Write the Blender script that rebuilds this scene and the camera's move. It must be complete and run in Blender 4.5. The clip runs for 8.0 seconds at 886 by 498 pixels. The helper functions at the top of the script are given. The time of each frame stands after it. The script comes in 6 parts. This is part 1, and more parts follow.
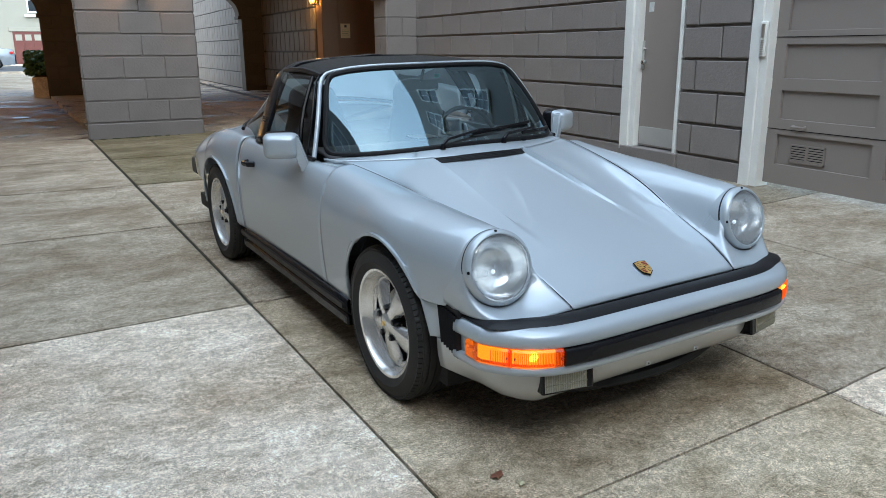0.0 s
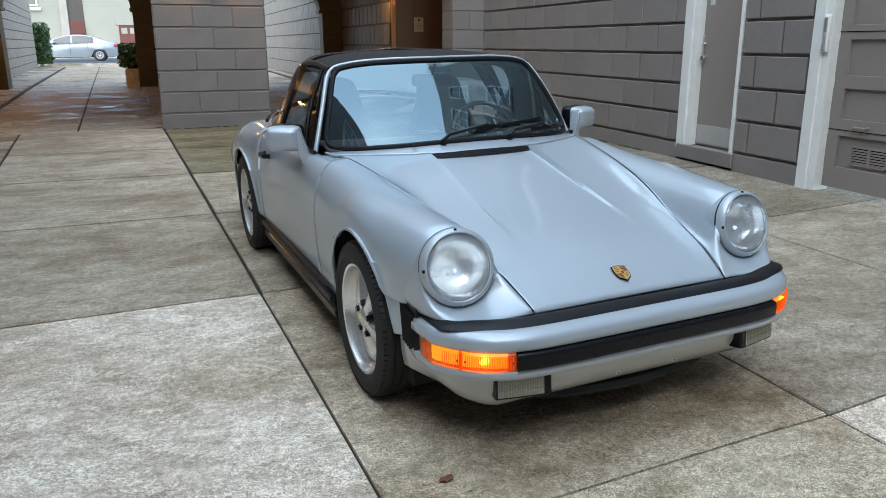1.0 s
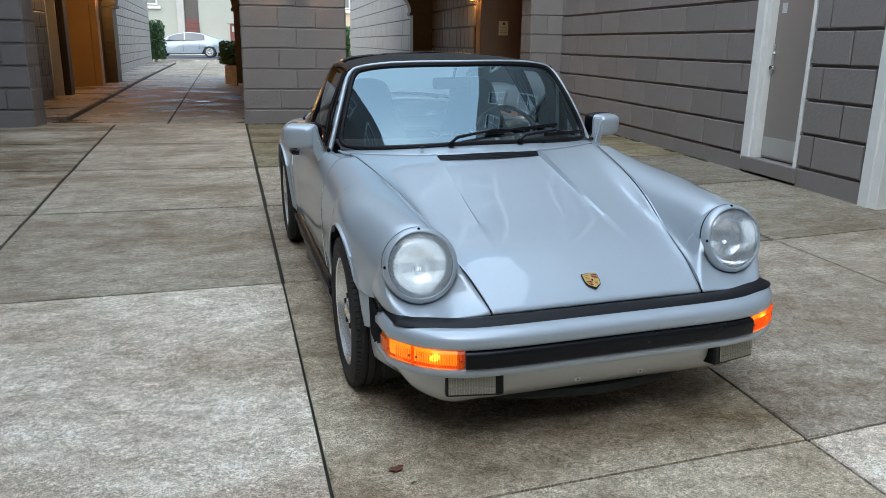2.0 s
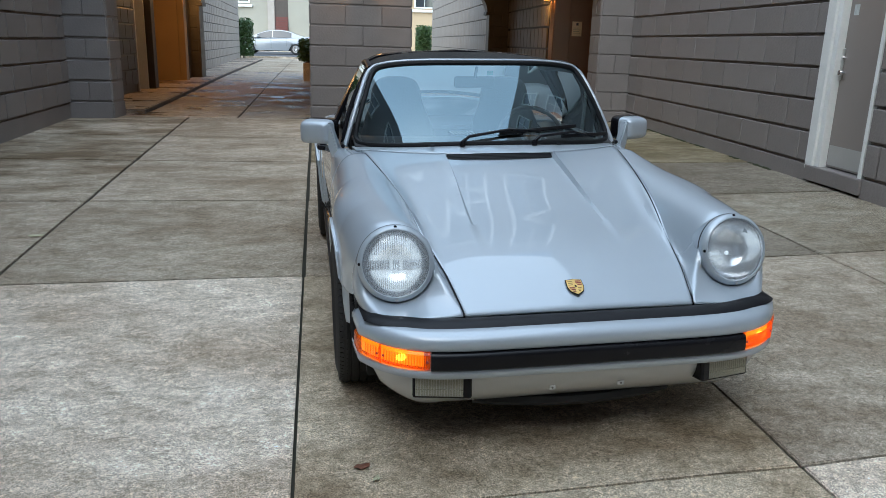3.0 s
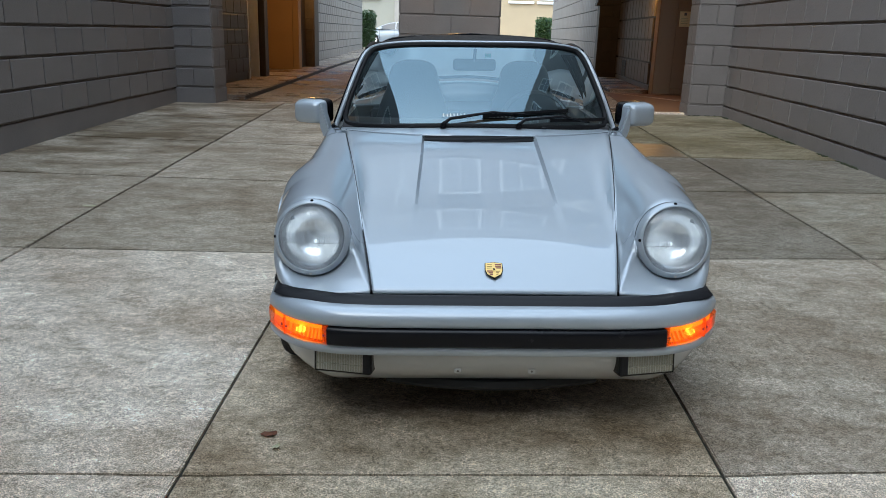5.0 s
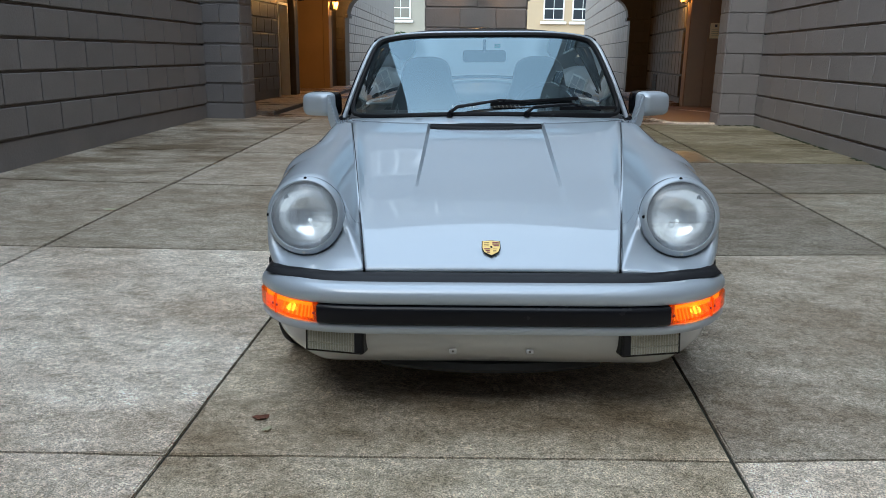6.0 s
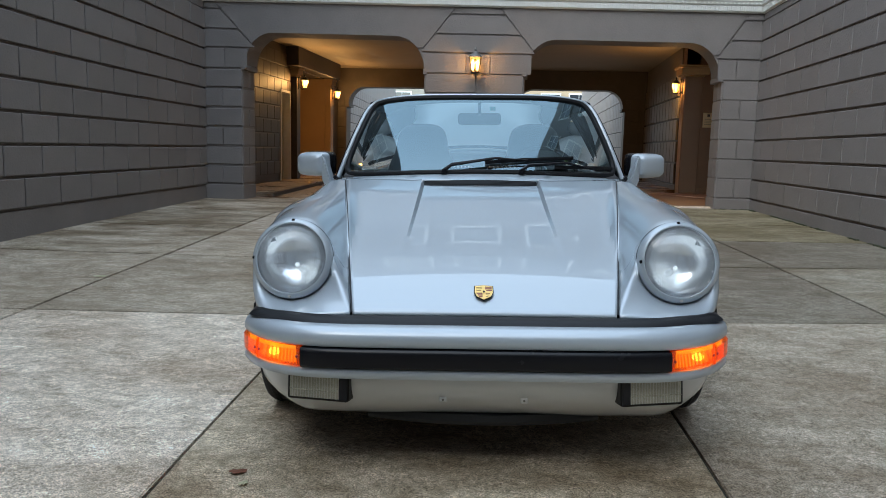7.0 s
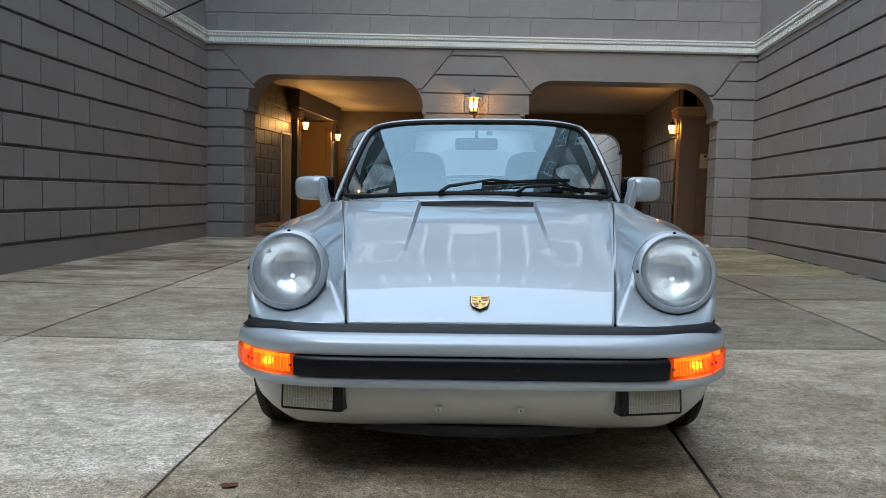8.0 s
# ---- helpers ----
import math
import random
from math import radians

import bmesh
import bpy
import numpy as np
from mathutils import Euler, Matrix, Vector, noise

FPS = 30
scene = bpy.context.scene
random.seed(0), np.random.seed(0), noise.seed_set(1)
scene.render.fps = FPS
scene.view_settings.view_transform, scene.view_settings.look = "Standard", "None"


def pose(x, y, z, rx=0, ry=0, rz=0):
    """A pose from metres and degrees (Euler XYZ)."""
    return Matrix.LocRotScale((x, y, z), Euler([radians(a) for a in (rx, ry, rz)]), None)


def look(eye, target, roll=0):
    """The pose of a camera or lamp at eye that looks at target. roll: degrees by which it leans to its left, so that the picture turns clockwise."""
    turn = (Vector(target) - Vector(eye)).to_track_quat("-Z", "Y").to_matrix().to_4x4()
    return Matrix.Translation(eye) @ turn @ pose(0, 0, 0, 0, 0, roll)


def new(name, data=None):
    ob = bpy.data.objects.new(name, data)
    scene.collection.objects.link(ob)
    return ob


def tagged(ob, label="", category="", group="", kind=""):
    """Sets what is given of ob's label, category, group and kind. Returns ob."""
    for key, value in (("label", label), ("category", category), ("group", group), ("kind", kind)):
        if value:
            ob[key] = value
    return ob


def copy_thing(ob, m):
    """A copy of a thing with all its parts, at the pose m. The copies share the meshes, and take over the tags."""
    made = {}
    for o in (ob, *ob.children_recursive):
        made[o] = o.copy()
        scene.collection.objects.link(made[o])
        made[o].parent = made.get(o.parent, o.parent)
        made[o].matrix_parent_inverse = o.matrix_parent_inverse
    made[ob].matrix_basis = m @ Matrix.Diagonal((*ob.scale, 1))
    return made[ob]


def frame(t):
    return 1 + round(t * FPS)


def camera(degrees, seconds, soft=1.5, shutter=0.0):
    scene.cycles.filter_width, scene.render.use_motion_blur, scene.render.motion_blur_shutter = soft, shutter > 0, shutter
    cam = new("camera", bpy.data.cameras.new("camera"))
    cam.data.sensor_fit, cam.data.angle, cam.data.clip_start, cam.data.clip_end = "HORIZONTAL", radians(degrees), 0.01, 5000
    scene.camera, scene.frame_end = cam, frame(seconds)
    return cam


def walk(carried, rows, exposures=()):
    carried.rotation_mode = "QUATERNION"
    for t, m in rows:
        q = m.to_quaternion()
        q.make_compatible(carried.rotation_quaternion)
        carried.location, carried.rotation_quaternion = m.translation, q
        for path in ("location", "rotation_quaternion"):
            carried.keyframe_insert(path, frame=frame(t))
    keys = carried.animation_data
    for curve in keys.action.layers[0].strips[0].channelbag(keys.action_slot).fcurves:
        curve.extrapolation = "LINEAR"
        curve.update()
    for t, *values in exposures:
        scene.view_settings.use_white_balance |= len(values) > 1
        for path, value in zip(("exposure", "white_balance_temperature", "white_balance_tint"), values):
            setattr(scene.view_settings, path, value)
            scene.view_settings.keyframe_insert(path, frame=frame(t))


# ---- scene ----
cam = camera(60.8, 8.0, soft=0.5)
PATH = [
    (0, (-1.839, -1.903, 1.362), (-0.998, -0.162, 0.847), -0.4),
    (0.5, (-1.625, -1.96, 1.343), (-0.891, -0.174, 0.822), -0.0),
    (1, (-1.44, -2.02, 1.36), (-0.808, -0.197, 0.832), -0.2),
    (1.5, (-1.229, -2.127, 1.365), (-0.713, -0.266, 0.845), 0.4),
    (2, (-1.048, -2.208, 1.371), (-0.652, -0.318, 0.848), 0.9),
    (2.2, (-0.981, -2.228, 1.375), (-0.638, -0.329, 0.85), 1.1),
    (3.5, (-0.511, -2.232, 1.361), (-0.4, -0.306, 0.832), 1.9),
    (4, (-0.303, -2.256, 1.356), (-0.282, -0.331, 0.816), 2.2),
    (5.5, (0.069, -2.203, 1.275), (-0.121, -0.29, 0.722), 1.2),
    (6, (0.115, -2.181, 1.174), (-0.111, -0.257, 0.676), 0.9),
    (6.5, (0.127, -2.154, 1.088), (-0.101, -0.204, 0.706), 1.3),
    (7, (0.135, -2.128, 1.013), (-0.097, -0.159, 0.75), 1.4),
    (7.5, (0.143, -2.13, 0.952), (-0.091, -0.152, 0.77), 1.5),
    (8, (0.15, -2.131, 0.903), (-0.085, -0.151, 0.759), 1.4),
]
walk(cam, [(t, look(eye, target, roll)) for t, eye, target, roll in PATH], exposures=((0.0, 1.76, 6000, 0), (2.0, 1.57, 6020, 1), (4.0, 1.40, 6020, 1), (6.5, 1.38, 6050, 1), (8.0, 1.53, 6080, 1)))

# ---- world, sun, light ----
world = bpy.data.worlds.new("overcast_sky")
scene.world = world
world.use_nodes = True
wn = world.node_tree.nodes
sky = wn.new("ShaderNodeTexSky")
sky.sky_type = "NISHITA"
sky.sun_disc = False
sky.sun_elevation, sky.sun_rotation = radians(46), radians(203)
sky.air_density, sky.dust_density, sky.ozone_density = 1.0, 1.2, 1.3
wn["Background"].inputs["Strength"].default_value = 0.15
world.node_tree.links.new(sky.outputs["Color"], wn["Background"].inputs["Color"])

sun_data = bpy.data.lights.new("sun", "SUN")
sun_data.energy, sun_data.angle, sun_data.color = 1.65, radians(150), (0.93, 0.97, 1.0)
sun = new("sun", sun_data)
sun.matrix_world = look((-5, -10.5, 20), (0.0, 1.5, 0))


# ---- materials ----
def mat(name, color, rough=0.6, metal=0.0, var=0.25, scale=6.0, bump=0.0, bump_scale=60.0, fine=0.12, coat=0.0, spec=0.5, obj_var=0.0, rough_var=0.1):
    m = bpy.data.materials.new(name)
    m.use_nodes = True
    nt = m.node_tree
    n, l = nt.nodes, nt.links
    b = n["Principled BSDF"]
    b.inputs["Roughness"].default_value = rough
    b.inputs["Metallic"].default_value = metal
    b.inputs["Specular IOR Level"].default_value = spec
    b.inputs["Coat Weight"].default_value = coat
    b.inputs["Coat Roughness"].default_value = 0.02
    tc = n.new("ShaderNodeTexCoord")
    if var or fine:
        big = n.new("ShaderNodeTexNoise")
        big.inputs["Scale"].default_value, big.inputs["Detail"].default_value = scale, 5
        small = n.new("ShaderNodeTexNoise")
        small.inputs["Scale"].default_value, small.inputs["Detail"].default_value = bump_scale * 2, 3
        l.new(tc.outputs["Object"], big.inputs["Vector"])
        l.new(tc.outputs["Object"], small.inputs["Vector"])
        add = n.new("ShaderNodeMath")
        add.operation = "MULTIPLY_ADD"
        add.inputs[1].default_value = var * 2
        l.new(big.outputs["Fac"], add.inputs[0])
        add2 = n.new("ShaderNodeMath")
        add2.operation = "MULTIPLY_ADD"
        add2.inputs[1].default_value = fine * 2
        l.new(small.outputs["Fac"], add2.inputs[0])
        l.new(add.outputs[0], add2.inputs[2])
        add.inputs[2].default_value = 1.0 - var - fine
        last = add2
        if obj_var:
            oi = n.new("ShaderNodeObjectInfo")
            add3 = n.new("ShaderNodeMath")
            add3.operation = "MULTIPLY_ADD"
            add3.inputs[1].default_value = obj_var * 2
            l.new(oi.outputs["Random"], add3.inputs[0])
            l.new(add2.outputs[0], add3.inputs[2])
            sub = n.new("ShaderNodeMath")
            sub.operation = "SUBTRACT"
            sub.inputs[1].default_value = obj_var
            l.new(add3.outputs[0], sub.inputs[0])
            last = sub
        mul = n.new("ShaderNodeVectorMath")
        mul.operation = "SCALE"
        mul.inputs[0].default_value = color[:3]
        l.new(last.outputs[0], mul.inputs["Scale"])
        l.new(mul.outputs["Vector"], b.inputs["Base Color"])
        rr = n.new("ShaderNodeMath")
        rr.operation = "MULTIPLY_ADD"
        rr.inputs[1].default_value = rough_var
        rr.inputs[2].default_value = rough - rough_var / 2
        l.new(big.outputs["Fac"], rr.inputs[0])
        l.new(rr.outputs[0], b.inputs["Roughness"])
    else:
        b.inputs["Base Color"].default_value = (*color[:3], 1)
    if bump:
        nz = n.new("ShaderNodeTexNoise")
        nz.inputs["Scale"].default_value, nz.inputs["Detail"].default_value = bump_scale, 4
        l.new(tc.outputs["Object"], nz.inputs["Vector"])
        bp = n.new("ShaderNodeBump")
        bp.inputs["Strength"].default_value, bp.inputs["Distance"].default_value = bump, 0.004
        l.new(nz.outputs["Fac"], bp.inputs["Height"])
        l.new(bp.outputs["Normal"], b.inputs["Normal"])
    return m


def glass(name, tint=(0.9, 0.95, 0.93), ior=1.5, rough=0.0, sheen=(1, 1, 1)):
    m = bpy.data.materials.new(name)
    m.use_nodes = True
    nt = m.node_tree
    nt.nodes.remove(nt.nodes["Principled BSDF"])
    t = nt.nodes.new("ShaderNodeBsdfTransparent")
    t.inputs["Color"].default_value = (*tint, 1)
    g = nt.nodes.new("ShaderNodeBsdfGlossy")
    g.inputs["Roughness"].default_value = rough
    g.inputs["Color"].default_value = (*sheen, 1)
    f = nt.nodes.new("ShaderNodeFresnel")
    f.inputs["IOR"].default_value = ior
    x = nt.nodes.new("ShaderNodeMixShader")
    nt.links.new(f.outputs[0], x.inputs["Fac"])
    nt.links.new(t.outputs[0], x.inputs[1])
    nt.links.new(g.outputs[0], x.inputs[2])
    nt.links.new(x.outputs[0], nt.nodes["Material Output"].inputs["Surface"])
    return m


def lens(name, tint, haze, haze_color, ior=1.5, rough=0.04):
    """Fluted or frosted glass: clear glass with part of its light scattered."""
    m = glass(name, tint, ior, rough)
    nt = m.node_tree
    clear = nt.nodes["Material Output"].inputs["Surface"].links[0].from_socket
    d = nt.nodes.new("ShaderNodeBsdfTranslucent")
    d.inputs["Color"].default_value = (*haze_color, 1)
    e = nt.nodes.new("ShaderNodeBsdfDiffuse")
    e.inputs["Color"].default_value = (*haze_color, 1)
    half = nt.nodes.new("ShaderNodeMixShader")
    half.inputs["Fac"].default_value = 0.6
    nt.links.new(d.outputs[0], half.inputs[1])
    nt.links.new(e.outputs[0], half.inputs[2])
    x = nt.nodes.new("ShaderNodeMixShader")
    x.inputs["Fac"].default_value = haze
    nt.links.new(clear, x.inputs[1])
    nt.links.new(half.outputs[0], x.inputs[2])
    nt.links.new(x.outputs[0], nt.nodes["Material Output"].inputs["Surface"])
    return m


def glow(name, color, strength):
    m = bpy.data.materials.new(name)
    m.use_nodes = True
    b = m.node_tree.nodes["Principled BSDF"]
    b.inputs["Base Color"].default_value = (*color, 1)
    b.inputs["Emission Color"].default_value = (*color, 1)
    b.inputs["Emission Strength"].default_value = strength
    return m


def concrete_mat(name, color, wet=0.0, dark=(0.66, 0.60, 0.53), edge=(0.36, 0.60)):
    """Old broom-finished concrete: dark blotches, pale scuffs, speckled aggregate."""
    m = bpy.data.materials.new(name)
    m.use_nodes = True
    n, l = m.node_tree.nodes, m.node_tree.links
    b = n["Principled BSDF"]
    tc = n.new("ShaderNodeTexCoord")
    geo = n.new("ShaderNodeNewGeometry")

    def noise_node(scale, detail, rough=0.6, off=(0, 0, 0), stretch=(1, 1, 1)):
        mp = n.new("ShaderNodeMapping")
        mp.inputs["Location"].default_value = off
        mp.inputs["Scale"].default_value = stretch
        l.new(geo.outputs["Position"], mp.inputs["Vector"])
        z = n.new("ShaderNodeTexNoise")
        z.inputs["Scale"].default_value, z.inputs["Detail"].default_value, z.inputs["Roughness"].default_value = scale, detail, rough
        l.new(mp.outputs[0], z.inputs["Vector"])
        return z

    def ramp(src, a, bb, ca, cb):
        r = n.new("ShaderNodeValToRGB")
        r.color_ramp.elements[0].position, r.color_ramp.elements[1].position = a, bb
        r.color_ramp.elements[0].color, r.color_ramp.elements[1].color = (*ca, 1), (*cb, 1)
        l.new(src, r.inputs["Fac"])
        return r

    def times(a, bb, fac=1.0):
        x = n.new("ShaderNodeMix")
        x.data_type, x.blend_type = "RGBA", "MULTIPLY"
        x.inputs["Factor"].default_value = fac
        l.new(a, x.inputs[6])
        l.new(bb, x.inputs[7])
        return x.outputs[2]

    blotch = ramp(noise_node(1.1, 7, 0.66, (0, 0, 0), (0.75, 1.35, 1)).outputs["Fac"], edge[0], edge[1], dark, (1.05, 1.05, 1.03))
    mid = ramp(noise_node(6.0, 9, 0.8, (3, 1, 0), (0.85, 1.25, 1)).outputs["Fac"], 0.38, 0.60, (0.69, 0.66, 0.60), (1.10, 1.10, 1.10))
    grit = ramp(noise_node(210, 2, 0.7, (7, 0, 0)).outputs["Fac"], 0.34, 0.60, (0.30, 0.29, 0.27), (1.30, 1.30, 1.30))
    scuff = ramp(noise_node(2.6, 9, 0.8, (11, 5, 0), (0.8, 1.7, 1)).outputs["Fac"], 0.58, 0.74, (1, 1, 1), (1.30, 1.34, 1.38))
    grain = ramp(noise_node(42, 5, 0.85, (4, 4, 0)).outputs["Fac"], 0.40, 0.60, (0.68, 0.67, 0.63), (1.18, 1.18, 1.18))
    fleck = ramp(noise_node(320, 1, 0.5, (2, 9, 0)).outputs["Fac"], 0.65, 0.71, (1, 1, 1), (1.8, 1.78, 1.72))
    base = n.new("ShaderNodeRGB")
    base.outputs[0].default_value = (*color, 1)
    c = times(times(times(times(base.outputs[0], blotch.outputs[0]), mid.outputs[0]), grit.outputs[0]), times(times(scuff.outputs[0], grain.outputs[0]), fleck.outputs[0]))
    oi = n.new("ShaderNodeObjectInfo")
    tone = ramp(oi.outputs["Random"], 0, 1, (0.9, 0.9, 0.89), (1.08, 1.08, 1.08))
    c = times(c, tone.outputs[0])
    l.new(c, b.inputs["Base Color"])
    rg = n.new("ShaderNodeMath")
    rg.operation = "MULTIPLY_ADD"
    rg.inputs[1].default_value, rg.inputs[2].default_value = 0.7 if wet else 0.35, 0.02 if wet else 0.6
    l.new(blotch.outputs[0], rg.inputs[0])
    l.new(rg.outputs[0], b.inputs["Roughness"])
    b.inputs["Specular IOR Level"].default_value = 0.35
    bp = n.new("ShaderNodeBump")
    bp.inputs["Strength"].default_value, bp.inputs["Distance"].default_value = 0.8, 0.003
    l.new(grit.outputs[0], bp.inputs["Height"])
    l.new(bp.outputs["Normal"], b.inputs["Normal"])
    return m


def paint_mat(name, color):
    """Silver metallic car paint: flake speckle under a clear coat."""
    m = mat(name, color, rough=0.45, metal=0.28, var=0.03, scale=3, fine=0.05, bump_scale=500, coat=1.0, rough_var=0.04)
    m.node_tree.nodes["Principled BSDF"].inputs["Coat IOR"].default_value = 1.6
    return m


M_BLOCK = mat("grey_painted_block", (0.199, 0.177, 0.164), 0.6, var=0.18, scale=2.6, bump=0.9, bump_scale=38, fine=0.15, obj_var=0.06)
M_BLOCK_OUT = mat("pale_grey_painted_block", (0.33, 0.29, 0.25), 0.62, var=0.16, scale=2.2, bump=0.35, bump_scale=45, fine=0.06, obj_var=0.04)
M_MORTAR = mat("dark_mortar", (0.10, 0.095, 0.085), 0.8, var=0.2)
M_STUCCO = mat("grey_painted_stucco", (0.199, 0.177, 0.164), 0.62, var=0.16, scale=1.8, bump=0.7, bump_scale=60, fine=0.08)
M_WHITE = mat("white_gloss_paint", (0.72, 0.72, 0.68), 0.42, var=0.10, scale=7, fine=0.06, bump=0.2, bump_scale=30)
# white greyed down so the bonnet's reflections of the end windows stay faint
M_DULLWHITE = mat("dulled_white_paint", (0.60, 0.60, 0.57), 0.6, var=0.15, scale=5)
M_DOOR = mat("grey_door_paint", (0.245, 0.212, 0.19), 0.38, var=0.05, scale=3, fine=0.03)
M_STEEL = mat("brushed_steel", (0.62, 0.61, 0.58), 0.34, 0.85, var=0.08, scale=9, fine=0.05)
M_KICK = mat("worn_brushed_kick_plate", (0.44, 0.43, 0.40), 0.45, 0.3, var=0.08, scale=9, fine=0.05)
M_CHROME = mat("chrome", (0.75, 0.75, 0.76), 0.12, 1.0, var=0.03, fine=0.02)
# far darker base than the yard's blocks, for walls of the covered drive
M_DARKSTONE = mat("dark_brown_block", (0.060, 0.045, 0.034), 0.5, var=0.4, scale=3, bump=0.5, bump_scale=30, obj_var=0.1)
M_GREYSTONE = mat("grey_brown_painted_block", (0.175, 0.147, 0.12), 0.5, var=0.3, scale=3, bump=0.6, bump_scale=30, obj_var=0.08)
M_OCHRE = mat("ochre_plaster", (0.42, 0.27, 0.12), 0.6, var=0.10, scale=2, bump=0.2, bump_scale=50)
M_BROWNDOOR = mat("brown_painted_door", (0.21, 0.095, 0.03), 0.5, var=0.12, scale=3, fine=0.06)
M_CEIL = mat("cream_plaster_ceiling", (0.36, 0.30, 0.22), 0.7, var=0.12, scale=2, bump=0.2)
M_WETPATCH = mat("wet_stained_concrete", (0.15, 0.105, 0.062), 0.36, var=0.45, scale=7, bump=0.7, bump_scale=45, fine=0.3, spec=0.5, rough_var=0.3)
M_TERRA = mat("reddish_brown_floor", (0.22, 0.105, 0.055), 0.45, var=0.25, scale=3, bump=0.3, bump_scale=40, fine=0.1)
M_BEAM = mat("dark_timber", (0.06, 0.045, 0.035), 0.6, var=0.25, scale=8)
M_IRON = mat("black_iron", (0.02, 0.02, 0.02), 0.5, 0.3, var=0.2)
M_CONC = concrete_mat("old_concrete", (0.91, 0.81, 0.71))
# the dimmer exposure of the garage-side bays is put into this base colour
M_CONC_SIDE = concrete_mat("dimmed_side_concrete", (0.32, 0.285, 0.24))
# mid tone for the farther rows of slabs
M_CONC_MID = concrete_mat("mid_tone_concrete", (0.58, 0.505, 0.42))
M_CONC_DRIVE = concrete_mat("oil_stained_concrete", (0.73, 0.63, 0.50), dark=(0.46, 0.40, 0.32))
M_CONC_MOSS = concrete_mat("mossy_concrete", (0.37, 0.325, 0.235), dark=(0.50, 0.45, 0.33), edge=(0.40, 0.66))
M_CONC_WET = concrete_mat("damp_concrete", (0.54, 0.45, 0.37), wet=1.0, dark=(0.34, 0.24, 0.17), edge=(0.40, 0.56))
# a step below the mid tone, for the nearer garage-side bays
M_CONC_FLANK = concrete_mat("flank_tone_concrete", (0.52, 0.46, 0.39))
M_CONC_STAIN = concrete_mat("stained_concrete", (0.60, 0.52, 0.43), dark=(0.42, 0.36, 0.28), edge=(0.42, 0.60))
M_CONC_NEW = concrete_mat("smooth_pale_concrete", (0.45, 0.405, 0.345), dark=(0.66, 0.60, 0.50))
M_JOINT = mat("mossy_dirt_in_joint", (0.024, 0.022, 0.013), 0.9, var=0.4, scale=12)
M_ASPHALT = mat("asphalt", (0.06, 0.06, 0.062), 0.85, var=0.2, scale=4, bump=0.4)
M_CREAM = mat("cream_stucco", (0.29, 0.27, 0.218), 0.7, var=0.08, scale=1, bump=0.2)
M_TANHOUSE = mat("tan_stucco", (0.42, 0.315, 0.195), 0.7, var=0.08, scale=1, bump=0.2)
M_REDWOOD = mat("red_brown_garage_door", (0.11, 0.026, 0.018), 0.5, var=0.15)
M_LEAF = mat("hedge_leaf", (0.055, 0.105, 0.025), 0.5, var=0.5, scale=3, obj_var=0.2)
M_TRUNK = mat("bark", (0.08, 0.06, 0.045), 0.8)
M_PAINT = paint_mat("silver_metallic_paint", (0.428, 0.480, 0.528))
M_SEDAN = paint_mat("silver_sedan_paint", (0.27, 0.285, 0.30))
# valance silver: paler and less blue than the body paint
M_PAINT2 = paint_mat("pale_silver_paint", (0.54, 0.55, 0.55))
M_RUBBER = mat("black_rubber", (0.010, 0.010, 0.012), 0.45, var=0.15, scale=14, fine=0.1, bump=0.1, bump_scale=120, spec=0.25)
M_SEAL = mat("black_window_seal", (0.008, 0.008, 0.009), 0.55, var=0.1, fine=0.05, spec=0.2)
M_TYRE = mat("tyre_rubber", (0.020, 0.019, 0.018), 0.72, var=0.2, scale=10, fine=0.15, bump=0.2, bump_scale=90)
M_TRIM = mat("satin_black_trim", (0.008, 0.008, 0.010), 0.26, var=0.1, fine=0.05, spec=0.25)
M_VINYL = mat("black_grained_vinyl", (0.020, 0.019, 0.018), 0.65, var=0.15, scale=5, bump=0.6, bump_scale=260, fine=0.1, spec=0.25)
M_ALLOY = mat("polished_alloy", (0.74, 0.74, 0.73), 0.24, 0.75, var=0.06, scale=8, fine=0.05)
# near-black for shaded hollows of the car, and for the rubber chin spoiler
M_NEARBLACK = mat("near_black_shade_and_rubber", (0.015, 0.015, 0.015), 0.8, var=0.1)
M_GLASS = glass("windscreen_glass", (0.80, 0.86, 0.85), 2.3, sheen=(0.66, 0.89, 1.0))
M_SIDEGLASS = glass("side_window_glass", (0.45, 0.48, 0.47), 1.45)
M_SEAT = mat("dark_grey_leather", (0.075, 0.075, 0.08), 0.5, var=0.15, bump=0.3, bump_scale=80)
M_AMBER = lens("amber_lens", (1.0, 0.50, 0.06), 0.30, (0.92, 0.22, 0.008), 1.5, 0.05)
M_AMBERRIB = lens("amber_rib", (1.0, 0.45, 0.05), 0.75, (1.0, 0.30, 0.015), 1.5, 0.05)
M_AMBERHOT = glow("amber_bulb", (1.0, 0.75, 0.30), 3.0)
M_AMBERBACK = glow("amber_lit_reflector", (1.0, 0.47, 0.08), 0.60)
M_BEAMHOT = glow("headlight_bulb", (0.92, 0.96, 1.0), 0.18)
M_SEALED = lens("fluted_headlight_glass", (0.96, 0.98, 1.0), 0.11, (0.84, 0.88, 0.92), 1.45, 0.04)
M_FLUTE = lens("headlight_flute", (0.97, 0.98, 1.0), 0.06, (0.88, 0.92, 0.94), 1.45, 0.04)
M_REFLECT = mat("silvered_reflector", (0.84, 0.86, 0.88), 0.21, 1.0, var=0.05, fine=0.03)
M_LANTERN = lens("frosted_lantern_glass", (1.0, 0.80, 0.5), 0.5, (0.95, 0.62, 0.28))
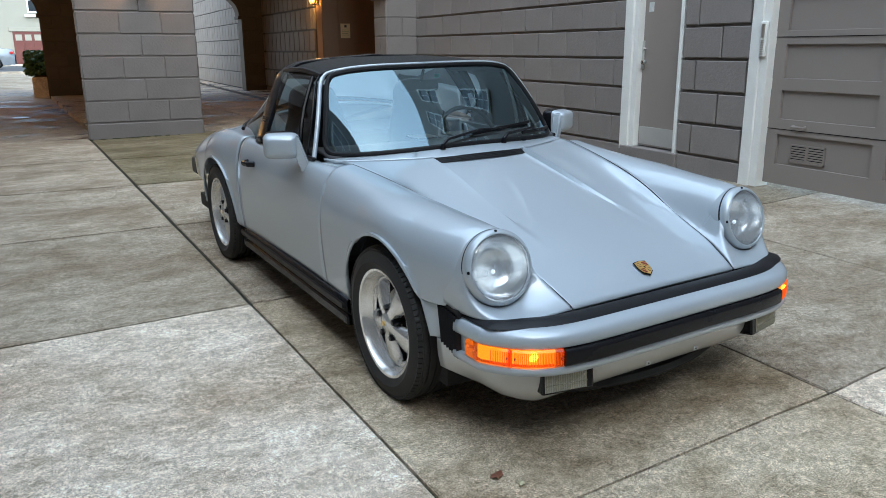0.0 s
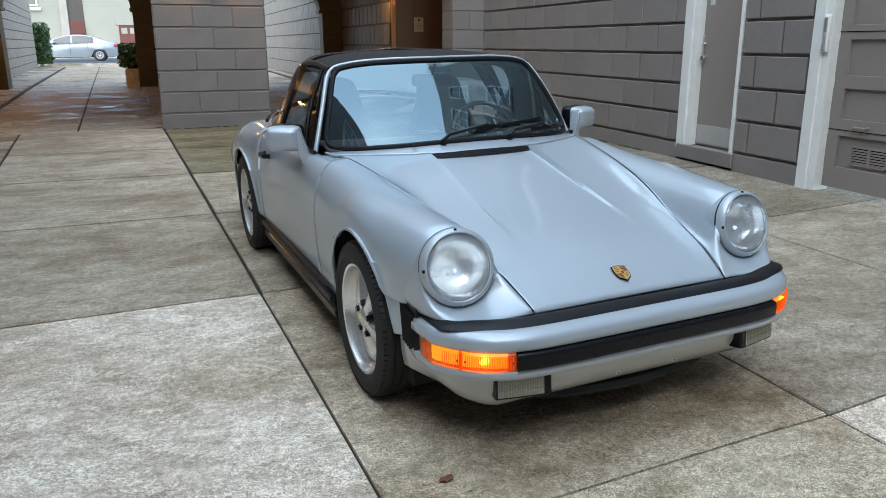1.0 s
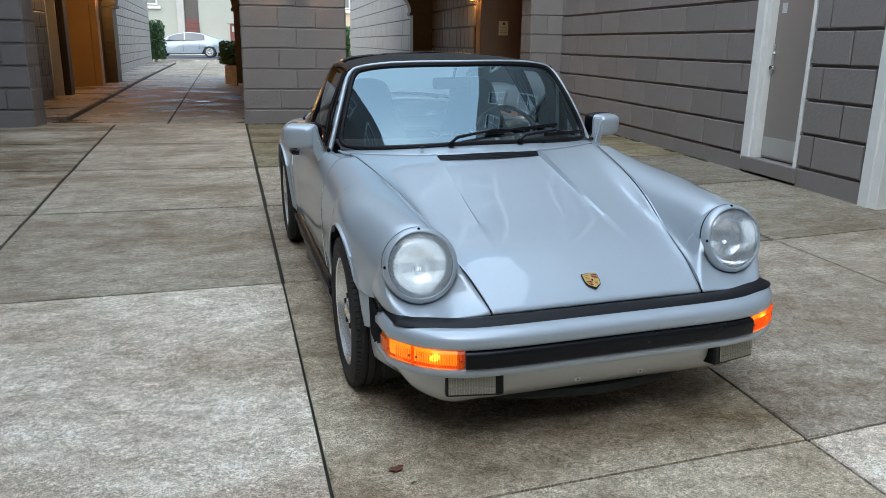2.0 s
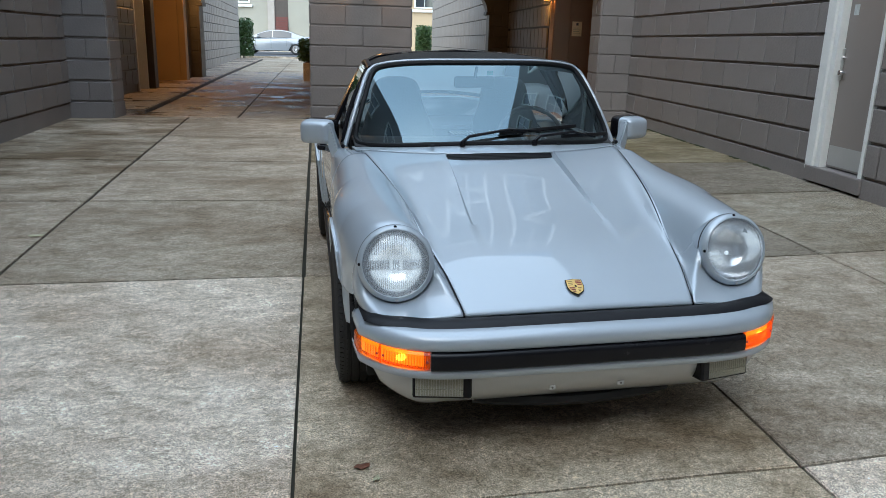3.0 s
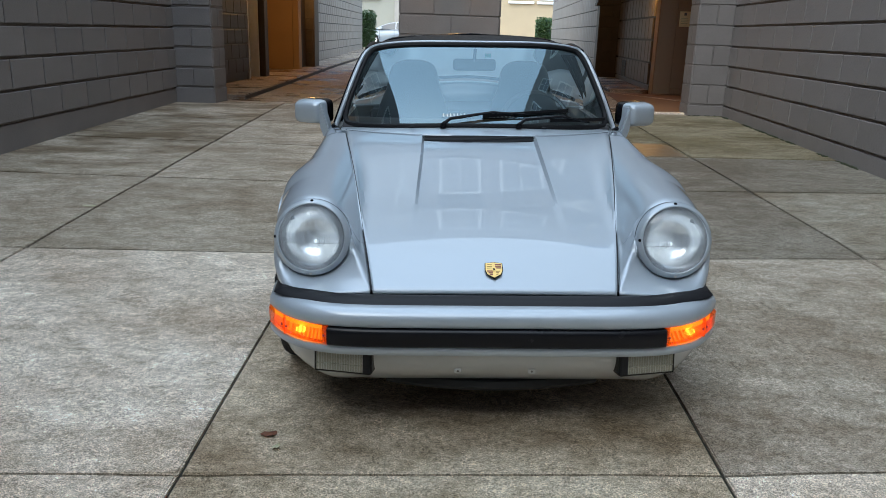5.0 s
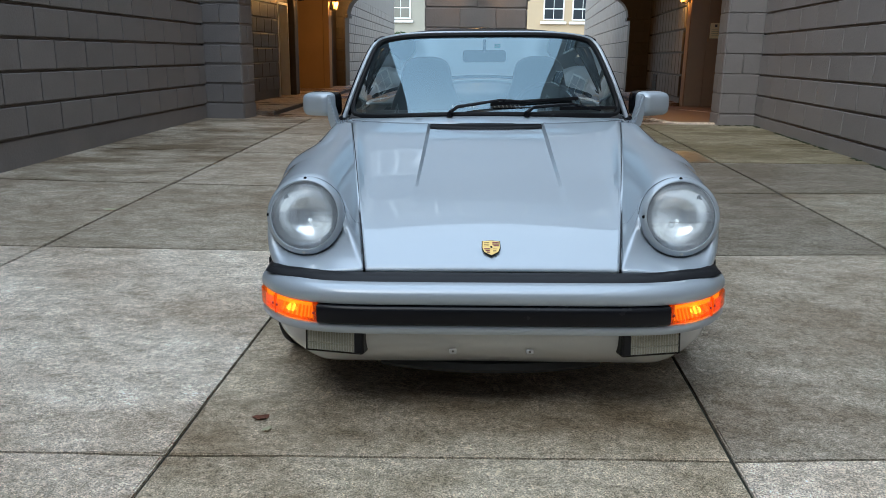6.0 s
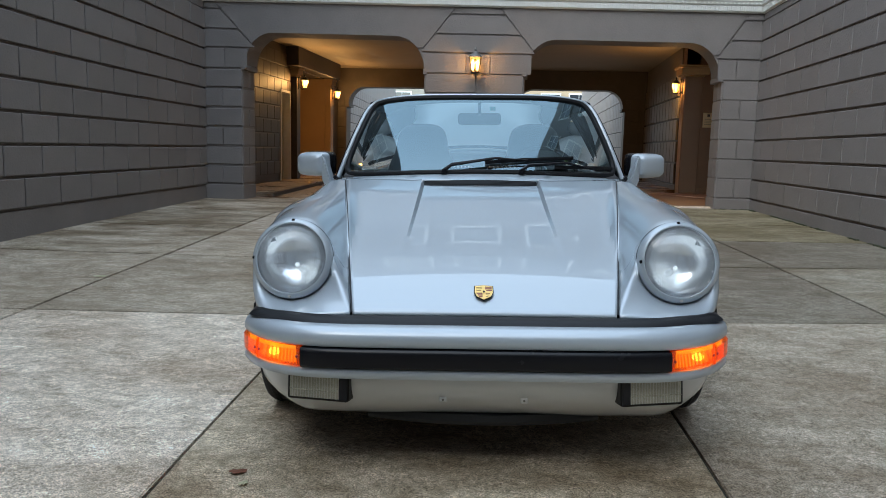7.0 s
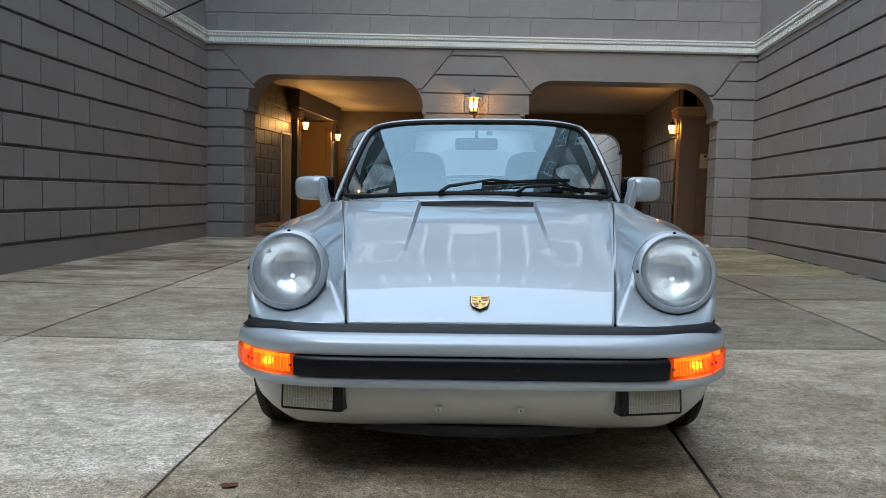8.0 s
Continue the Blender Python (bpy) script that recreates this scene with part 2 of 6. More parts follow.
M_LANTERN_CLEAR = lens("clear_lantern_glass", (1.0, 0.90, 0.72), 0.14, (0.95, 0.66, 0.32))
M_LEAD = mat("weathered_lead_grey_metal", (0.16, 0.155, 0.145), 0.55, 0.4, var=0.2, scale=12)
M_FLAME = glow("lantern_bulb", (1.0, 0.52, 0.13), 6.0)
M_FOGRIB = lens("fog_light_glass", (0.95, 0.94, 0.87), 0.28, (0.80, 0.78, 0.68), 1.45, 0.06)
M_FOG = mat("fog_light_reflector", (0.42, 0.41, 0.37), 0.3, 0.25, var=0.1, scale=30)
M_GOLD = mat("gilt_enamel", (0.72, 0.48, 0.16), 0.3, 0.7, var=0.1, fine=0.05)
M_MAROON = mat("maroon_enamel", (0.22, 0.02, 0.015), 0.3, var=0.05)
M_PAPER = mat("tan_paper_notice", (0.75, 0.55, 0.28), 0.6, var=0.08)
M_PANE = mat("dark_window_pane", (0.03, 0.035, 0.04), 0.06, var=0.05, fine=0.02, spec=0.8)
M_MOSS = mat("moss", (0.030, 0.036, 0.012), 0.9, var=0.5, scale=20)
M_SOIL = mat("leaf_litter", (0.16, 0.06, 0.03), 0.7, var=0.3)
M_PALELEAF = mat("pale_dry_leaf", (0.5, 0.47, 0.3), 0.7, var=0.2)


# ---- mesh helpers ----
def finish(bm, name, material, smooth=False):
    me = bpy.data.meshes.new(name)
    if bm.faces.layers.int.get("kept") is None:
        bmesh.ops.recalc_face_normals(bm, faces=bm.faces)
    bm.to_mesh(me)
    bm.free()
    me.materials.append(material)
    if smooth:
        me.polygons.foreach_set("use_smooth", [True] * len(me.polygons))
        me.set_sharp_from_angle(angle=radians(smooth if smooth is not True else 40))
    return me


def part(name, bm, material, parent, label="", smooth=False, kind=""):
    ob = new(name, finish(bm, name, material, smooth))
    ob.parent = parent
    return tagged(ob, label, kind=kind)


def thing(name, label, category, m=None, group="", kind=""):
    ob = new(name)
    ob.empty_display_size = 0.1
    if m is not None:
        ob.matrix_basis = m
    return tagged(ob, label, category, group, kind)


def box(bm, x0, x1, y0, y1, z0, z1, bevel=0.0, seg=1):
    r = bmesh.ops.create_cube(bm, size=1.0, matrix=Matrix.Translation(((x0 + x1) / 2, (y0 + y1) / 2, (z0 + z1) / 2)) @ Matrix.Diagonal((abs(x1 - x0), abs(y1 - y0), abs(z1 - z0), 1)))
    if bevel:
        edges = list({e for v in r["verts"] for e in v.link_edges})
        bmesh.ops.bevel(bm, geom=edges, offset=bevel, segments=seg, affect="EDGES", profile=0.5)
    return bm


def boxed(x0, x1, y0, y1, z0, z1, bevel=0.0, seg=1):
    return box(bmesh.new(), x0, x1, y0, y1, z0, z1, bevel, seg)


def prism(bm, pts, a, b, axis="y"):
    """A polygon of (p, q) pairs swept along an axis from a to b: axis y takes (x, z), z takes (x, y), x takes (y, z)."""
    put = {"y": lambda p, q, k: (p, k, q), "z": lambda p, q, k: (p, q, k), "x": lambda p, q, k: (k, p, q)}[axis]
    va = [bm.verts.new(put(p, q, a)) for p, q in pts]
    vb = [bm.verts.new(put(p, q, b)) for p, q in pts]
    bm.faces.new(va)
    bm.faces.new(vb[::-1])
    for i in range(len(pts)):
        j = (i + 1) % len(pts)
        bm.faces.new((va[i], vb[i], vb[j], va[j]))
    return bm


def grid(bm, rows, close=False):
    """Quads between rows of points."""
    vs = [[bm.verts.new(p) for p in row] for row in rows]
    for a, b in zip(vs, vs[1:]):
        n = len(a)
        for i in range(n if close else n - 1):
            j = (i + 1) % n
            bm.faces.new((a[i], a[j], b[j], b[i]))
    return vs


def lathe(bm, profile, seg=32, axis="x"):
    """Turn (radius, along) pairs about an axis."""
    rows = []
    for k in range(seg):
        a = 2 * math.pi * k / seg
        c, s = math.cos(a), math.sin(a)
        if axis == "x":
            rows.append([(h, r * c, r * s) for r, h in profile])
        elif axis == "y":
            rows.append([(r * c, h, r * s) for r, h in profile])
        else:
            rows.append([(r * c, r * s, h) for r, h in profile])
    rows.append(rows[0])
    grid(bm, rows)
    bmesh.ops.remove_doubles(bm, verts=bm.verts, dist=1e-5)
    return bm


def tube(bm, pts, r, seg=8, flat=1.0, cap=True):
    """A round bar along points."""
    pts = [Vector(p) for p in pts]
    rows = []
    for i, p in enumerate(pts):
        d = (pts[min(i + 1, len(pts) - 1)] - pts[max(i - 1, 0)]).normalized()
        side = d.cross(Vector((0, 0, 1)))
        if side.length < 1e-3:
            side = d.cross(Vector((0, 1, 0)))
        side.normalize()
        up = side.cross(d)
        rr = r[i] if isinstance(r, (list, tuple)) else r
        rows.append([p + rr * (math.cos(a) * side + flat * math.sin(a) * up) for a in [2 * math.pi * k / seg for k in range(seg)]])
    vs = grid(bm, rows, close=True)
    if cap:
        bm.faces.new(vs[0])
        bm.faces.new(vs[-1][::-1])
    return bm


def curve_of(table):
    """A monotone cubic through (x, value) pairs."""
    xs, ys = [p[0] for p in table], [p[1] for p in table]
    d = [(ys[i + 1] - ys[i]) / (xs[i + 1] - xs[i]) for i in range(len(xs) - 1)]
    m = [d[0]] + [0.0 if a * b <= 0 else 2 * a * b / (a + b) for a, b in zip(d, d[1:])] + [d[-1]]

    def at(x):
        if x <= xs[0]:
            return ys[0]
        if x >= xs[-1]:
            return ys[-1]
        i = max(k for k in range(len(xs) - 1) if xs[k] <= x)
        h = xs[i + 1] - xs[i]
        t = (x - xs[i]) / h
        return (1 + 2 * t) * (1 - t) ** 2 * ys[i] + t * (1 - t) ** 2 * h * m[i] + t * t * (3 - 2 * t) * ys[i + 1] + t * t * (t - 1) * h * m[i + 1]

    return at


def outward(bm, c):
    """Turn every face away from a point inside."""
    c = Vector(c)
    bm.faces.layers.int.new("kept")
    for f in bm.faces:
        f.normal_update()
        if f.normal.dot(f.calc_center_median() - c) < 0:
            f.normal_flip()
    return bm


def step(a, b, x):
    t = min(max((x - a) / (b - a), 0.0), 1.0)  # a may lie above b
    return t * t * (3 - 2 * t)


def lin(a, b, n):
    return [a + (b - a) * i / (n - 1) for i in range(n)]


# ---- ground ----
def ground_z(x, y):
    """Height of the yard's paving: it falls gently towards the near end and one side."""
    yy = min(max(y, -14.0), 10.0)
    xx = min(max(x, -6.0), 5.0) * (1 - step(10, 22, y))
    rise = max(xx - 0.7, 0.0) * (0.016 - 0.0031 * (min(max(y, 2.0), 10.0) - 2.0))
    return rise + 0.02 + 0.016 * xx + 0.019 * yy - 0.0006 * yy * yy + 0.0012 * xx * xx + 0.005 * max(y - 10.0, 0.0) * step(10, 14, y)


ARCH_Y, WALL_T = 9.98, 0.55
ROW0, ROW = 0.36, 0.302
CORN0, CORN1 = 3.18, 3.365
TOP = 11.5

# ---- structure: the ground ----
bm = bmesh.new()
ys = [-60, -30, -14] + lin(-13, 20, 34) + [24, 28, 34, 40, 46, 60, 90, 200]
xs = [-200, -60, -20, -10] + lin(-7, 6, 27) + [10, 20, 60, 200]
grid(bm, [[(x, y, ground_z(x, y) - 0.014) for x in xs] for y in ys])
ground = new("ground", finish(bm, "ground", M_JOINT, True))
tagged(ground, "dark soil under the concrete paving", "ground", kind="structure")

pavement = thing("pavement", "worn grey concrete slabs with dark joints and stains", "pavement", kind="structure")
LONG = [(-6.6, -0.09), (-4.5, -0.096), (-2.62, -0.096), (-0.957, -0.069), (0.732, -0.06), (2.29, -0.050), (4.15, -0.06), (6.0, -0.06)]
CROSS = [(-17.6, 0.04), (-15.4, 0.04), (-13.2, 0.04), (-11.0, 0.04), (-8.8, 0.04), (-6.6, 0.04), (-4.4, 0.04), (-2.3, 0.06), (-0.165, 0.095), (2.08, 0.060), (4.05, 0.010), (5.88, -0.045), (7.70, -0.09), (10.15, -0.05)]


def crossing(lng, crs):
    """Where a lengthwise and a crosswise joint meet."""
    (a, b), (c, d) = lng, crs
    y = (c + d * a) / (1 - d * b)
    return a + b * y, y


def slab(l0, l1, c0, c1, material, n=6):
    q = [Vector(crossing(l, c)) for l, c in ((l0, c0), (l1, c0), (l1, c1), (l0, c1))]
    mid = (q[0] + q[1] + q[2] + q[3]) / 4
    gap = 0.006 + 0.015 * step(1.0, 6.0, mid.y)
    gap_x = 0.006 + 0.009 * step(0.5, 5.0, mid.y)
    q = [p + Vector((gap_x if p.x < mid.x else -gap_x, gap if p.y < mid.y else -gap)) for p in q]
    bm = bmesh.new()
    rows = []
    for j in range(n + 1):
        a, b = q[0].lerp(q[3], j / n), q[1].lerp(q[2], j / n)
        rows.append([(p.x, p.y, ground_z(p.x, p.y)) for p in [a.lerp(b, i / n) for i in range(n + 1)]])
    grid(bm, rows)
    edge = [e for e in bm.edges if len(e.link_faces) == 1]
    low = bmesh.ops.extrude_edge_only(bm, edges=edge)
    for v in low["geom"]:
        if isinstance(v, bmesh.types.BMVert):
            v.co.z -= 0.06
    bmesh.ops.bevel(bm, geom=edge, offset=0.006, segments=2, affect="EDGES")
    return part("slab", bm, material, pavement, smooth=50)


# slab tones are picked by lane and row
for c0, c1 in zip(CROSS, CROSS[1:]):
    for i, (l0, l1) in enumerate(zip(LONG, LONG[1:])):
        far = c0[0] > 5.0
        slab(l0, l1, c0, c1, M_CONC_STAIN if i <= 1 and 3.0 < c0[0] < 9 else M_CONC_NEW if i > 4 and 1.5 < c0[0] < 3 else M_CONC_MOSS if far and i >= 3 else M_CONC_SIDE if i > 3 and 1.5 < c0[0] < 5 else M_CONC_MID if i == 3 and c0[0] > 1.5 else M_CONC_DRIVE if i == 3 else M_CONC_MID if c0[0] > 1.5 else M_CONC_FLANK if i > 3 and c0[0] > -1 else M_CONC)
# the drive under the house and out to the street
LONG_OUT = [(-6.6, -0.069), (-4.1, -0.069), (-2.15, -0.068), (-0.2, -0.068), (1.75, -0.06), (3.7, -0.04), (6.0, -0.04)]
OUT = [CROSS[-1], (14.3, 0.0), (19.5, 0.0), (25.0, 0.0), (31.0, 0.0), (37.0, 0.0), (42.0, 0.0)]
for c0, c1 in zip(OUT, OUT[1:]):
    for l0, l1 in zip(LONG_OUT, LONG_OUT[1:]):
        slab(l0, l1, c0, c1, M_CONC_WET if c0[0] < 25 else M_CONC_MID, 3)

# ---- structure: block walls ----
block_meshes = {}


def block_mesh(w, h, d, material):
    key = (round(w, 2), round(h, 3), round(d, 3), material.name)
    if key not in block_meshes:
        w = key[0]
        bm = bmesh.new()
        b = min(0.0065, d * 0.5)
        rows = []
        for inset, out in ((0, 0.0), (0, d - b), (b, d)):
            rows.append([(inset, -out, inset), (w - inset, -out, inset), (w - inset, -out, h - inset), (inset, -out, h - inset)])
        vs = grid(bm, rows, close=True)
        bm.faces.new(vs[-1])
        block_meshes[key] = finish(bm, "block", material)
    return block_meshes[key]


def blocks(parent, frame_m, spans, z0, rows, length=0.66, material=None, h=ROW, d=0.03, gap_z=0.026, gap_u=0.012, shift=0.0, name="block"):
    """Running-bond blocks on a wall whose frame has x along it, -y out of it. spans: row number -> list of (u0, u1)."""
    material = material or M_BLOCK
    for r in range(rows):
        for u0, u1 in spans(r):
            off = (r % 2) * length / 2 + shift
            k = math.floor((u0 - off) / length)
            while True:
                a, b = max(u0, off + k * length), min(u1, off + (k + 1) * length)
                k += 1
                if a >= u1 - 1e-6:
                    break
                if b - a < 0.06:
                    continue
                ob = new(name, block_mesh(b - a - gap_u, h - gap_z, d, material))
                ob.parent = parent
                ob.matrix_basis = frame_m @ pose(a + gap_u / 2, 0, z0 + r * h + gap_z / 2)


def wall_frame(x, y, degrees):
    """A wall's frame at its foot: x runs along it, -y points into the yard."""
    return pose(x, y, 0, 0, 0, degrees)


# arch wall between the yard and the drive
AR1, AR2, SPRING, CROWN = (-4.61, -1.67), (-0.06, 2.86), 2.235, 2.725


def arch_curve(a, b, n=10, spring=SPRING, crown=CROWN, rx=0.47):
    left = [(a + rx - rx * math.cos(t), spring + (crown - spring) * math.sin(t)) for t in lin(0, math.pi / 2, n)]
    return left + [(a + b - x, z) for x, z in left[::-1]]


def arch_wall(name, y0, y1, xl, xr, a1, a2, piers, top, material, label):
    w = new(name)
    tagged(w, label, "wall", kind="structure")
    bm = bmesh.new()
    line = [(xl, SPRING)] + arch_curve(*a1) + arch_curve(*a2) + [(xr, SPRING), (xr, top), (xl, top)]
    prism(bm, line, y0, y1)
    part("spandrel_wall", bm, material, w)
    for p0, p1 in piers:
        part("pier", prism(bmesh.new(), [(p0, -0.3), (p1, -0.3), (p1, SPRING), (p0, SPRING)], y0, y1), material, w)
    return w


wall_arch = arch_wall("wall_arch", ARCH_Y + 0.02, ARCH_Y + WALL_T, -5.6, 3.9, AR1, AR2, ((-5.6, -4.67), (-1.65, -0.09), (2.92, 3.9)), TOP, M_STUCCO, "grey painted block wall with two low arched carriage openings")
F_ARCH = pose(0, ARCH_Y + 0.02, 0)
PIERS = ((-5.33, -4.67), (-1.65, -0.09), (2.92, 3.46))
NB = 6
FINE = dict(gap_z=0.017, gap_u=0.013, d=0.014)
blocks(wall_arch, F_ARCH, lambda r: [PIERS[0]], ROW0, NB, 0.66, shift=-5.33 + 0.33, gap_z=0.026, gap_u=0.014, d=0.024)
P1 = PIERS[1]
blocks(wall_arch, F_ARCH, lambda r: [(P1[0], P1[0] + 0.54), (P1[0] + 0.54, P1[0] + 1.10), (P1[0] + 1.10, P1[1])] if r % 2 == 0 else [(P1[0], P1[0] + 0.81), (P1[0] + 0.81, P1[1])], ROW0, NB, 50.0, shift=-100.0, **FINE)
blocks(wall_arch, F_ARCH, lambda r: [PIERS[2]], ROW0, NB, 0.54, shift=2.92 + 0.27, **FINE)
# blocks on the jambs of the openings
for xj, turn in ((-4.67, 90), (-0.09, 90), (-1.65, -90), (2.92, -90)):
    fm = pose(xj, ARCH_Y + (0.02 if turn > 0 else WALL_T), 0, 0, 0, turn)
    blocks(wall_arch, fm, lambda r: [(0.0, WALL_T - 0.02)], ROW0, NB, 0.53, d=0.012, shift=0.0)
    bmp = bmesh.new()
    box(bmp, 0, WALL_T - 0.02, -0.016, 0.0, -0.2, ROW0 - 0.014)
    o = part("plinth", bmp, M_BLOCK, wall_arch)
    o.matrix_basis = fm
for p0, p1 in PIERS:
    part("plinth", boxed(p0, p1, ARCH_Y - 0.008, ARCH_Y + 0.02, -0.2, ROW0 - 0.014, 0.006), M_BLOCK, wall_arch)


def poly_block(pts, y=ARCH_Y, d=0.02, parent=None, name="panel"):
    """A flat raised panel with its own edges."""
    bm = bmesh.new()
    prism(bm, pts, y + 0.02, y)
    front = [f for f in bm.faces if all(abs(v.co.y - y) < 1e-6 for v in f.verts)]
    bmesh.ops.inset_region(bm, faces=front, thickness=0.005, depth=0.0)
    for f in front:
        for v in f.verts:
            v.co.y -= 0.003
    return part(name, bm, M_BLOCK, parent or wall_arch)


def clip_rows(diag_l, diag_r, rows):
    """Courses between two slanting joints, each diag a function of z (or a fixed x)."""
    for za, zb in rows:
        g = 0.013
        a0, a1, b0, b1 = diag_l(za) + g, diag_l(zb) + g, diag_r(za) - g, diag_r(zb) - g
        poly_block([(a0, za + g), (b0, za + g), (b1, zb - g), (a1, zb - g)], name="block")


def slant(x0, z0, x1, z1):
    return lambda z: x0 + (x1 - x0) * (z - z0) / (z1 - z0)


Z6 = ROW0 + 6 * ROW
ROWS_UP = [(Z6 + 0.30, Z6 + 0.60), (Z6 + 0.60, Z6 + 0.90), (Z6 + 0.90, CORN0)]
L1 = slant(-4.52, 2.57, -5.12, CORN0)
C1, C2 = slant(-1.69, 2.53, -1.17, CORN0), slant(0.05, 2.53, -0.49, CORN0)
R1 = slant(2.83, 2.53, 3.25, CORN0)
clip_rows(lambda z: -5.33, L1, [(max(a, 2.49), b) for a, b in ROWS_UP])
clip_rows(C1, C2, [(max(a, 2.49), b) for a, b in ROWS_UP])
clip_rows(R1, lambda z: 3.46, [(max(a, 2.49), b) for a, b in ROWS_UP])
# the course at the springing, split into blocks
for segs in ([-5.33, -4.95, -4.57], [-1.68, -1.0, -0.62, 0.03], [2.83, 3.1, 3.46]):
    for a, b in zip(segs, segs[1:]):
        poly_block([(a + 0.008, Z6 + 0.014), (b - 0.008, Z6 + 0.014), (b - 0.008, 2.475), (a + 0.008, 2.475)], name="block")
# smooth panels over the arches
for (a, b), dl, dr in ((AR1, L1, C1), (AR2, C2, R1)):
    cv = [p for p in arch_curve(a, b) if p[1] > 2.54]
    pts = [(dl(2.56) + 0.015, 2.56)] + [p for p in cv if dl(2.56) + 0.02 < p[0] < dr(2.56) - 0.02] + [(dr(2.56) - 0.015, 2.56), (dr(CORN0) - 0.012, CORN0), (dl(CORN0) + 0.012, CORN0)]
    poly_block(pts)
# imposts
for a, b in ((-4.685, -4.60), (-1.68, -1.61), (-0.12, -0.04), (2.85, 2.935)):
    part("impost", boxed(a, b, ARCH_Y - 0.004, ARCH_Y + WALL_T, SPRING - 0.085, SPRING - 0.005, 0.008), M_STUCCO, wall_arch)


def wall_run(name, x, y, degrees, length, label, openings=(), t=0.3, top=TOP, row0=ROW0):
    """A long wall: a core with through openings (u0, u1, z1), blocks by courses and a plinth."""
    fm = wall_frame(x, y, degrees)
    w = new(name)
    tagged(w, label, "wall", kind="structure")
    us = [0.0] + [u for o in openings for u in o[:2]] + [length]
    for a, b in zip(us[::2], us[1::2]):
        o = part("core", boxed(a, b, 0.0, t, -0.4, top), M_STUCCO, w)
        o.matrix_basis = fm
        bmp = bmesh.new()
        box(bmp, a, b, -0.03, 0, -0.35, row0 - 0.014, 0.005)
        o = part("plinth", bmp, M_BLOCK, w)
        o.matrix_basis = fm
    for a, b, z1 in openings:
        o = part("lintel", boxed(a, b, 0.0, t, z1, top), M_STUCCO, w)
        o.matrix_basis = fm
    return w, fm


# side wall on the lamp-lit passage's side (no openings)
LW_DEG = 90 + 4.86
LW_LEN = 26.5
dxl, dyl = math.cos(radians(LW_DEG)), math.sin(radians(LW_DEG))
wall_west, F_WEST = wall_run("wall_west", -5.33 - LW_LEN * dxl, ARCH_Y - LW_LEN * dyl, LW_DEG, LW_LEN, "long grey painted block wall in deep horizontal courses", top=8.2, row0=0.325)
ROW_W = 0.316
blocks(wall_west, F_WEST, lambda r: [(LW_LEN - 8.6, LW_LEN)], 0.325, 9, 0.652, h=ROW_W, shift=LW_LEN, gap_z=0.032, gap_u=0.018, d=0.05)
o = part("upper_courses", boxed(LW_LEN - 8.6, LW_LEN, -0.02, 0, 0.325 + 9 * ROW_W + 0.014, CORN0 + 0.13, 0.004), M_BLOCK, wall_west)
o.matrix_basis = F_WEST

# side wall with the steel door and the garage
RW_DEG = -90.0
dxr, dyr = math.cos(radians(RW_DEG)), math.sin(radians(RW_DEG))
RW_LEN = 26.5
ROW_E = 0.295
D0, D1, G0, G1 = 5.36, 6.215, 7.03, 10.25
wall_east, F_EAST = wall_run("wall_east", 3.47, ARCH_Y, RW_DEG, RW_LEN, "long grey painted block wall with a steel door and a garage door", openings=((D0, D1, 2.42), (G0, G1, 2.45)))
blocks(wall_east, F_EAST, lambda r: [(0.0, D0), (D1, G0)] if ROW0 + (r + 1) * ROW_E < 2.45 else [(0.0, 9.0)], ROW0, 9, 0.60, shift=0.40, h=ROW_E, d=0.036)
o = part("upper_courses", boxed(0, 9.0, -0.02, 0, ROW0 + 9 * ROW_E + 0.014, CORN0 + 0.02, 0.004), M_BLOCK, wall_east)
o.matrix_basis = F_EAST

# far end of the yard
wall_south = new("wall_south", finish(boxed(-9, 9, -16.4, -16.0, -0.4, 16.4), "wall_south", M_STUCCO))
tagged(wall_south, "grey stucco wall closing the far end of the yard", "wall", kind="structure")

# cornice
def cornice(fm, u0, u1, parent):
    prof = [(0.0, CORN0), (-0.035, CORN0), (-0.05, CORN0 + 0.02), (-0.055, CORN0 + 0.10), (-0.075, CORN0 + 0.115), (-0.085, CORN0 + 0.155), (-0.10, CORN0 + 0.165), (-0.10, CORN1), (0.0, CORN1)]
    bm = prism(bmesh.new(), prof, u0, u1, "x")
    c = part("cornice", bm, M_WHITE, parent, "white moulded cornice band")
    c.matrix_basis = fm
    bm = bmesh.new()
    n = int((u1 - u0) / 0.062)
    for i in range(n):
        u = u0 + (i + 0.5) * (u1 - u0) / n
        box(bm, u - 0.021, u + 0.021, -0.066, -0.05, CORN0 + 0.022, CORN0 + 0.092)
        box(bm, u - 0.012, u + 0.012, -0.094, -0.08, CORN0 + 0.122, CORN0 + 0.148)
    d = part("dentils", bm, M_WHITE, parent, kind="stuff")
    d.matrix_basis = fm


trim = new("trim")
tagged(trim, "white moulded cornice running round the yard", "cornice", kind="structure")
cornice(pose(0, ARCH_Y + 0.0, 0), -5.33, 3.46, trim)
cornice(F_WEST, LW_LEN - 14, LW_LEN - 0.04, trim)
cornice(F_EAST, 0.04, 14, trim)

# courses above the cornice
blocks(wall_arch, F_ARCH, lambda r: [(-5.33, 3.46)], CORN1 + 0.0, 4, 0.64, d=0.008, gap_z=0.014, gap_u=0.012)


# the old front has settled: its courses and cornice fall gently towards the garage side
def sag(x, z):
    return (z - 0.55) * (0.004 - 0.0075 * x)


